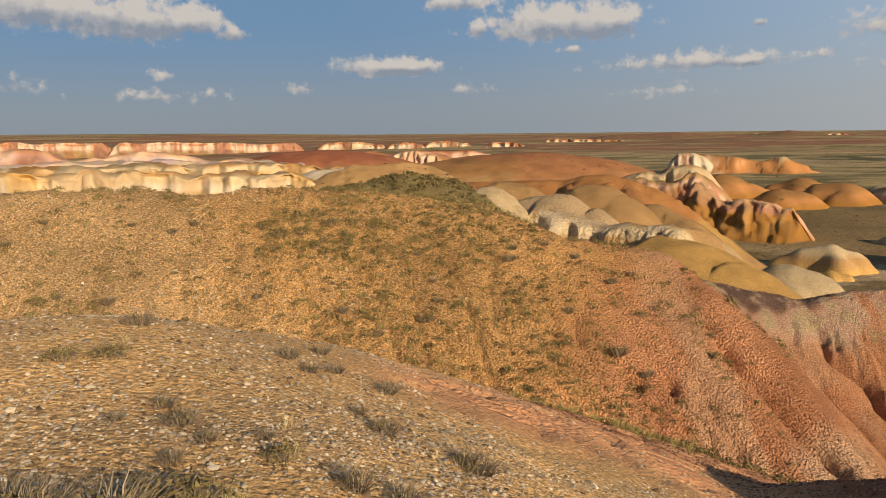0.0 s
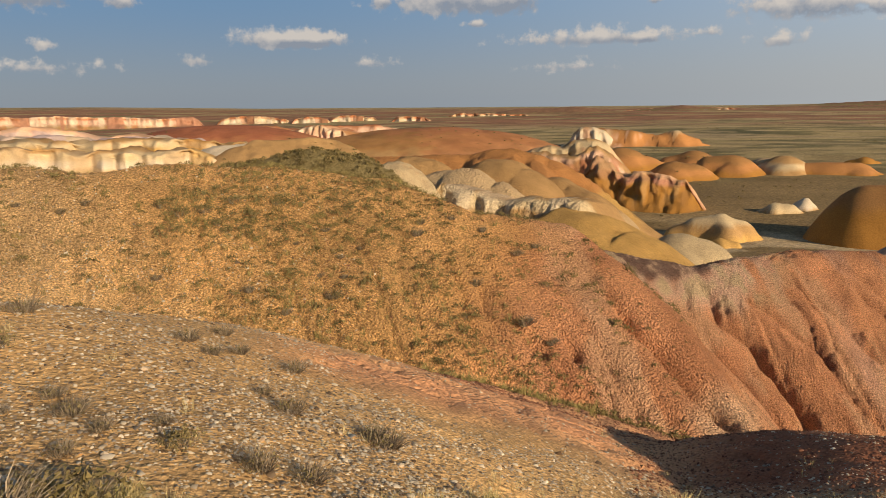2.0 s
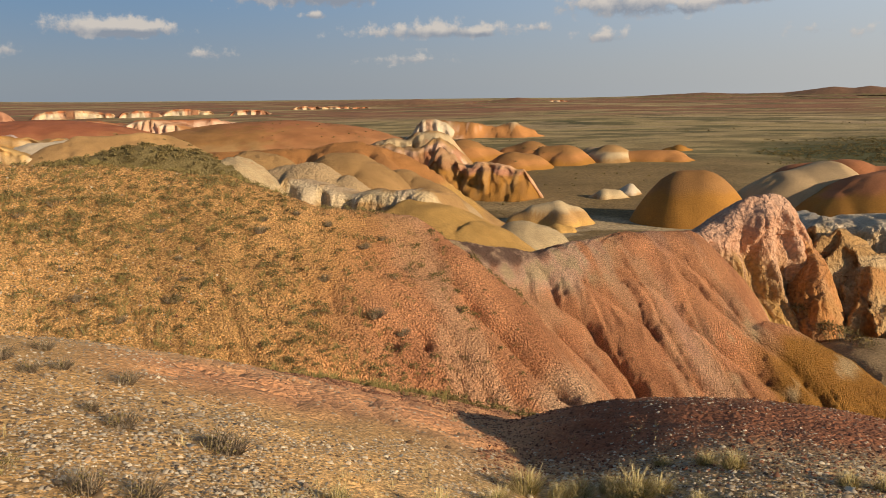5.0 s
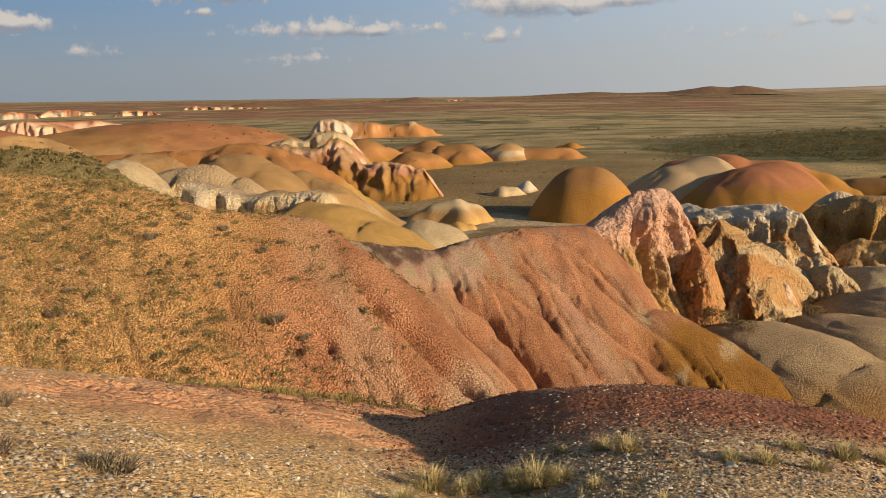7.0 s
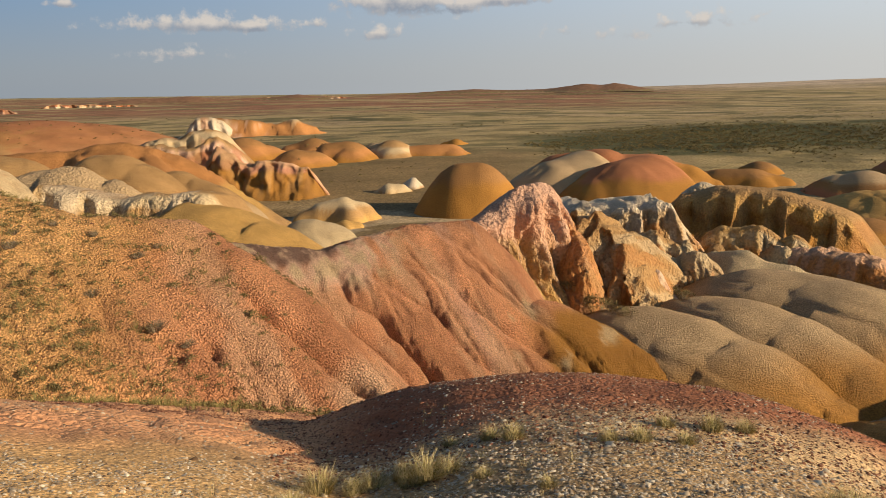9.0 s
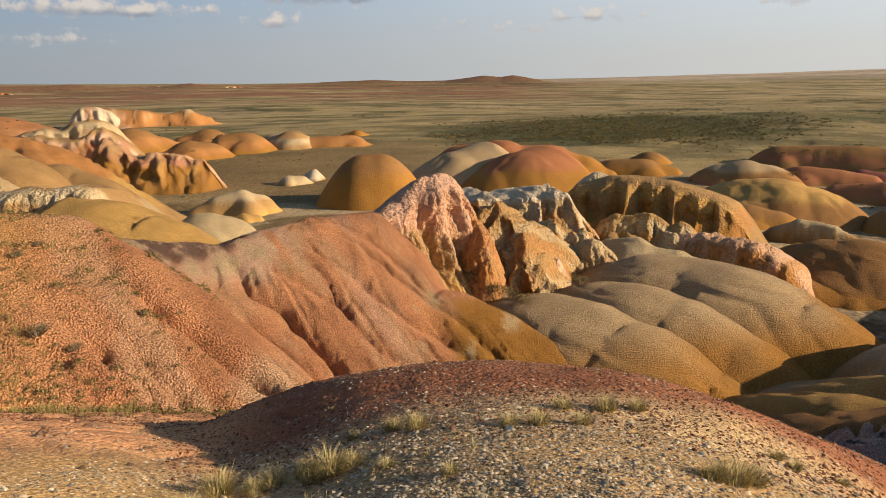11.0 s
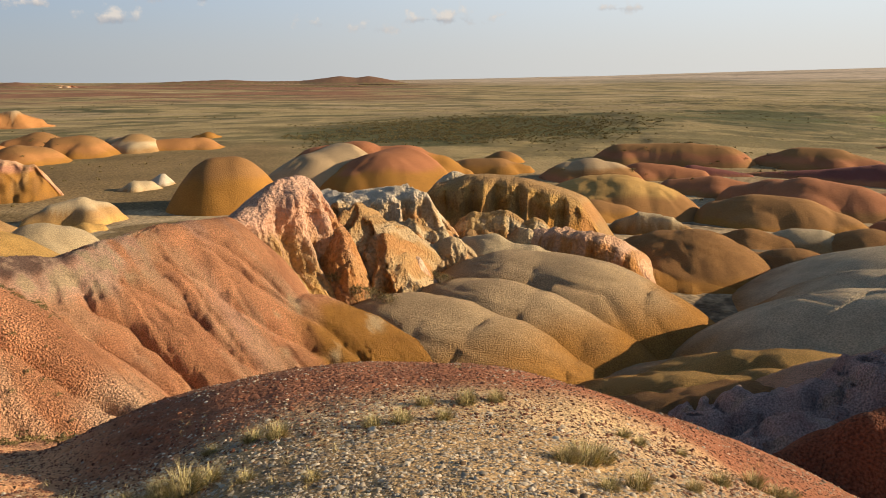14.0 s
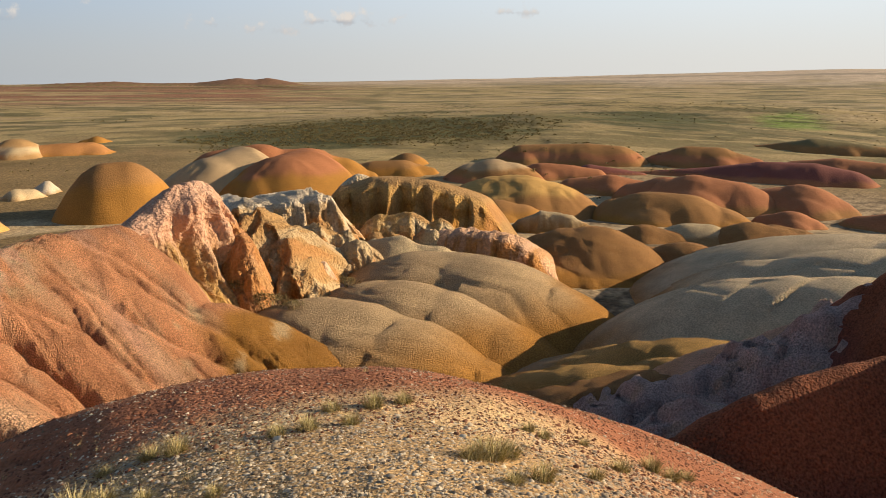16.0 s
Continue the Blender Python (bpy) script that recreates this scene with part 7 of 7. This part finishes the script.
def plant(kind, rows):
    """One of a kind for each row of bearing, dip and size."""
    protos = []
    for k, (bearing, dip, size) in enumerate(rows):
        x, y, away = seen_spot(bearing, dip)
        z = float(height_at(np.array([x]), np.array([y]))[0])
        if bearing < -3 and away < 10:
            size = size * (0.55 if dip < 22.5 else 0.68)
        m = Matrix.LocRotScale((x, y, z - 0.01), Euler((0, 0, k * 2.4)), (size, size, size * (0.85 + 0.3 * ((k * 7) % 5) / 5)))
        if len(protos) < 3:
            ob = shrub(kind, 11 + 5 * k)
            ob.matrix_world = m
            protos.append(ob)
        else:
            ob = copy_thing(protos[k % 3], Matrix.Identity(4))
            ob.matrix_world = m


plant("dry_shrub", [
    (-29.1, 23.8, 1.1), (-24.6, 25.6, 1.3), (-30.8, 22.8, 0.7), (-19.9, 20.1, 0.9), (-18.1, 21.4, 0.6), (-13.9, 21.7, 0.5), (-5.0, 22.4, 1.0), (-7.0, 21.0, 0.6),
    (2.3, 25.3, 0.6), (1.3, 24.7, 0.5), (-4.7, 19.8, 1.0), (-8.7, 18.1, 0.8), (-10.6, 17.9, 0.8), (-12.3, 16.7, 1.0), (-8.1, 14.2, 1.0), (-1.7, 15.1, 1.5),
    (-9.8, 16.7, 0.9), (-7.3, 25.6, 0.7), (-3.5, 26.8, 0.7), (-2.6, 13.5, 0.7), (-0.7, 13.6, 0.7), (-14.7, 12.6, 0.9), (-22.6, 13.3, 1.1), (-25.2, 12.0, 1.2),
])
plant("dry_shrub", [
    (-21.1, 18.9, 0.7), (-24.3, 19.2, 0.5), (-20.5, 22.3, 0.6), (-32.1, 18.9, 0.6), (-18.9, 6.8, 1.0), (-28.8, 6.0, 1.0), (-23.2, 6.6, 0.8), (-20.5, 7.3, 0.9),
    (-31.3, 7.3, 1.0), (-28.4, 11.2, 0.9), (-2.0, 9.9, 0.9), (5.2, 10.5, 1.2), (5.5, 9.6, 0.9), (8.0, 9.4, 0.9), (10.4, 10.3, 1.0), (13.1, 12.2, 1.2),
    (0.7, 11.4, 0.8), (9.8, 14.5, 1.2), (-0.9, 12.0, 0.7), (13.8, 17.6, 1.5), (16.0, 19.0, 1.2), (14.6, 11.7, 0.9), (-5.4, 16.1, 0.9), (-4.3, 10.8, 0.6),
])
plant("green_shrub", [
    (-19.6, 25.6, 1.2), (-22.0, 25.0, 0.9), (-1.3, 15.3, 0.9), (8.9, 17.1, 1.0), (-23.1, 10.4, 0.9), (-24.3, 15.2, 1.0), (-27.4, 14.9, 0.9), (-29.7, 11.4, 0.9),
    (15.5, 14.7, 1.1), (-12.7, 23.3, 0.6), (-10.9, 8.0, 1.6), (-8.7, 7.5, 1.5), (-12.6, 8.2, 1.4), (-7.4, 8.6, 1.3), (-13.9, 7.4, 1.2), (-10.1, 9.0, 1.1),
    (-5.6, 7.8, 1.1), (20.6, 15.9, 0.8), (50.3, 17.3, 3.2), (49.4, 17.6, 3.6), (50.9, 17.9, 3.0), (54.5, 16.3, 3.4), (55.4, 16.4, 2.8),
    (46.6, 16.2, 2.6), (48.4, 17.2, 2.4),
])
plant("grass_tuft", [
    (-16.4, 26.9, 0.9), (-13.0, 27.5, 0.7), (41.9, 26.7, 0.9), (40.0, 26.8, 0.8), (34.6, 29.5, 1.2), (36.5, 29.0, 0.9), (30.1, 29.9, 1.0), (25.8, 29.8, 1.1),
    (33.2, 29.8, 0.8), (55.5, 26.1, 0.7), (52.1, 26.2, 0.9), (49.6, 26.4, 0.7), (57.4, 25.0, 0.9), (54.0, 25.1, 0.8), (67.1, 28.4, 1.1), (68.5, 28.2, 0.9),
    (65.5, 28.4, 0.8), (71.4, 29.6, 0.8), (69.1, 29.8, 0.6), (75.7, 29.3, 0.6), (74.8, 27.3, 0.5), (77.7, 28.7, 0.8), (80.2, 28.5, 0.9), (81.8, 28.9, 0.9),
])
plant("grass_tuft", [
    (83.0, 28.8, 0.8), (71.5, 27.0, 0.6), (59.8, 24.8, 0.8), (36.7, 27.3, 0.6), (44.7, 29.6, 0.5), (39.4, 29.2, 0.6), (70.2, 26.6, 0.6), (5.7, 30.6, 0.9),
    (1.8, 30.1, 0.8), (18.5, 30.9, 0.9), (28.6, 30.1, 0.8), (32.6, 29.4, 0.8), (23.4, 30.6, 0.8), (14.5, 31.0, 0.7), (10.6, 29.4, 0.6), (-16.8, 26.1, 1.0),
    (-19.7, 25.7, 0.9), (88.8, 29.8, 0.8), (90.8, 29.4, 0.8),
])

# ---- larger pale stones on the knoll ----
STONE = matte("pale_stones", (0.42, 0.28, 0.16), (0.88, 0.74, 0.54), 0.8, island=False)
stone_meshes = []
for k in range(4):
    bm = bmesh.new()
    bmesh.ops.create_icosphere(bm, subdivisions=1, radius=1.0)
    for v in bm.verts:
        v.co *= 1 + 0.28 * noise.noise(v.co * 1.7 + Vector((9.0 * k, 3.0, 1.0)))
        v.co.z *= 0.55
    me = bpy.data.meshes.new("stone")
    bm.to_mesh(me)
    bm.free()
    me.materials.append(STONE)
    stone_meshes.append(me)
for k, (x, y, z) in enumerate(strew(210, -36, 92, 2.7, 8.5, knoll_gravel).tolist()):
    ob = new("stone", stone_meshes[k % 4])
    ob.parent = knoll
    r = 0.012 + 0.022 * rng.uniform() ** 2 + 0.0015 * math.hypot(x, y)
    ob.matrix_basis = Matrix.LocRotScale(Vector((x, y, z + r * 0.2)) - knoll.location, Euler((0, 0, rng.uniform(0, 6.3))), (r, r * rng.uniform(0.6, 1.0), r))
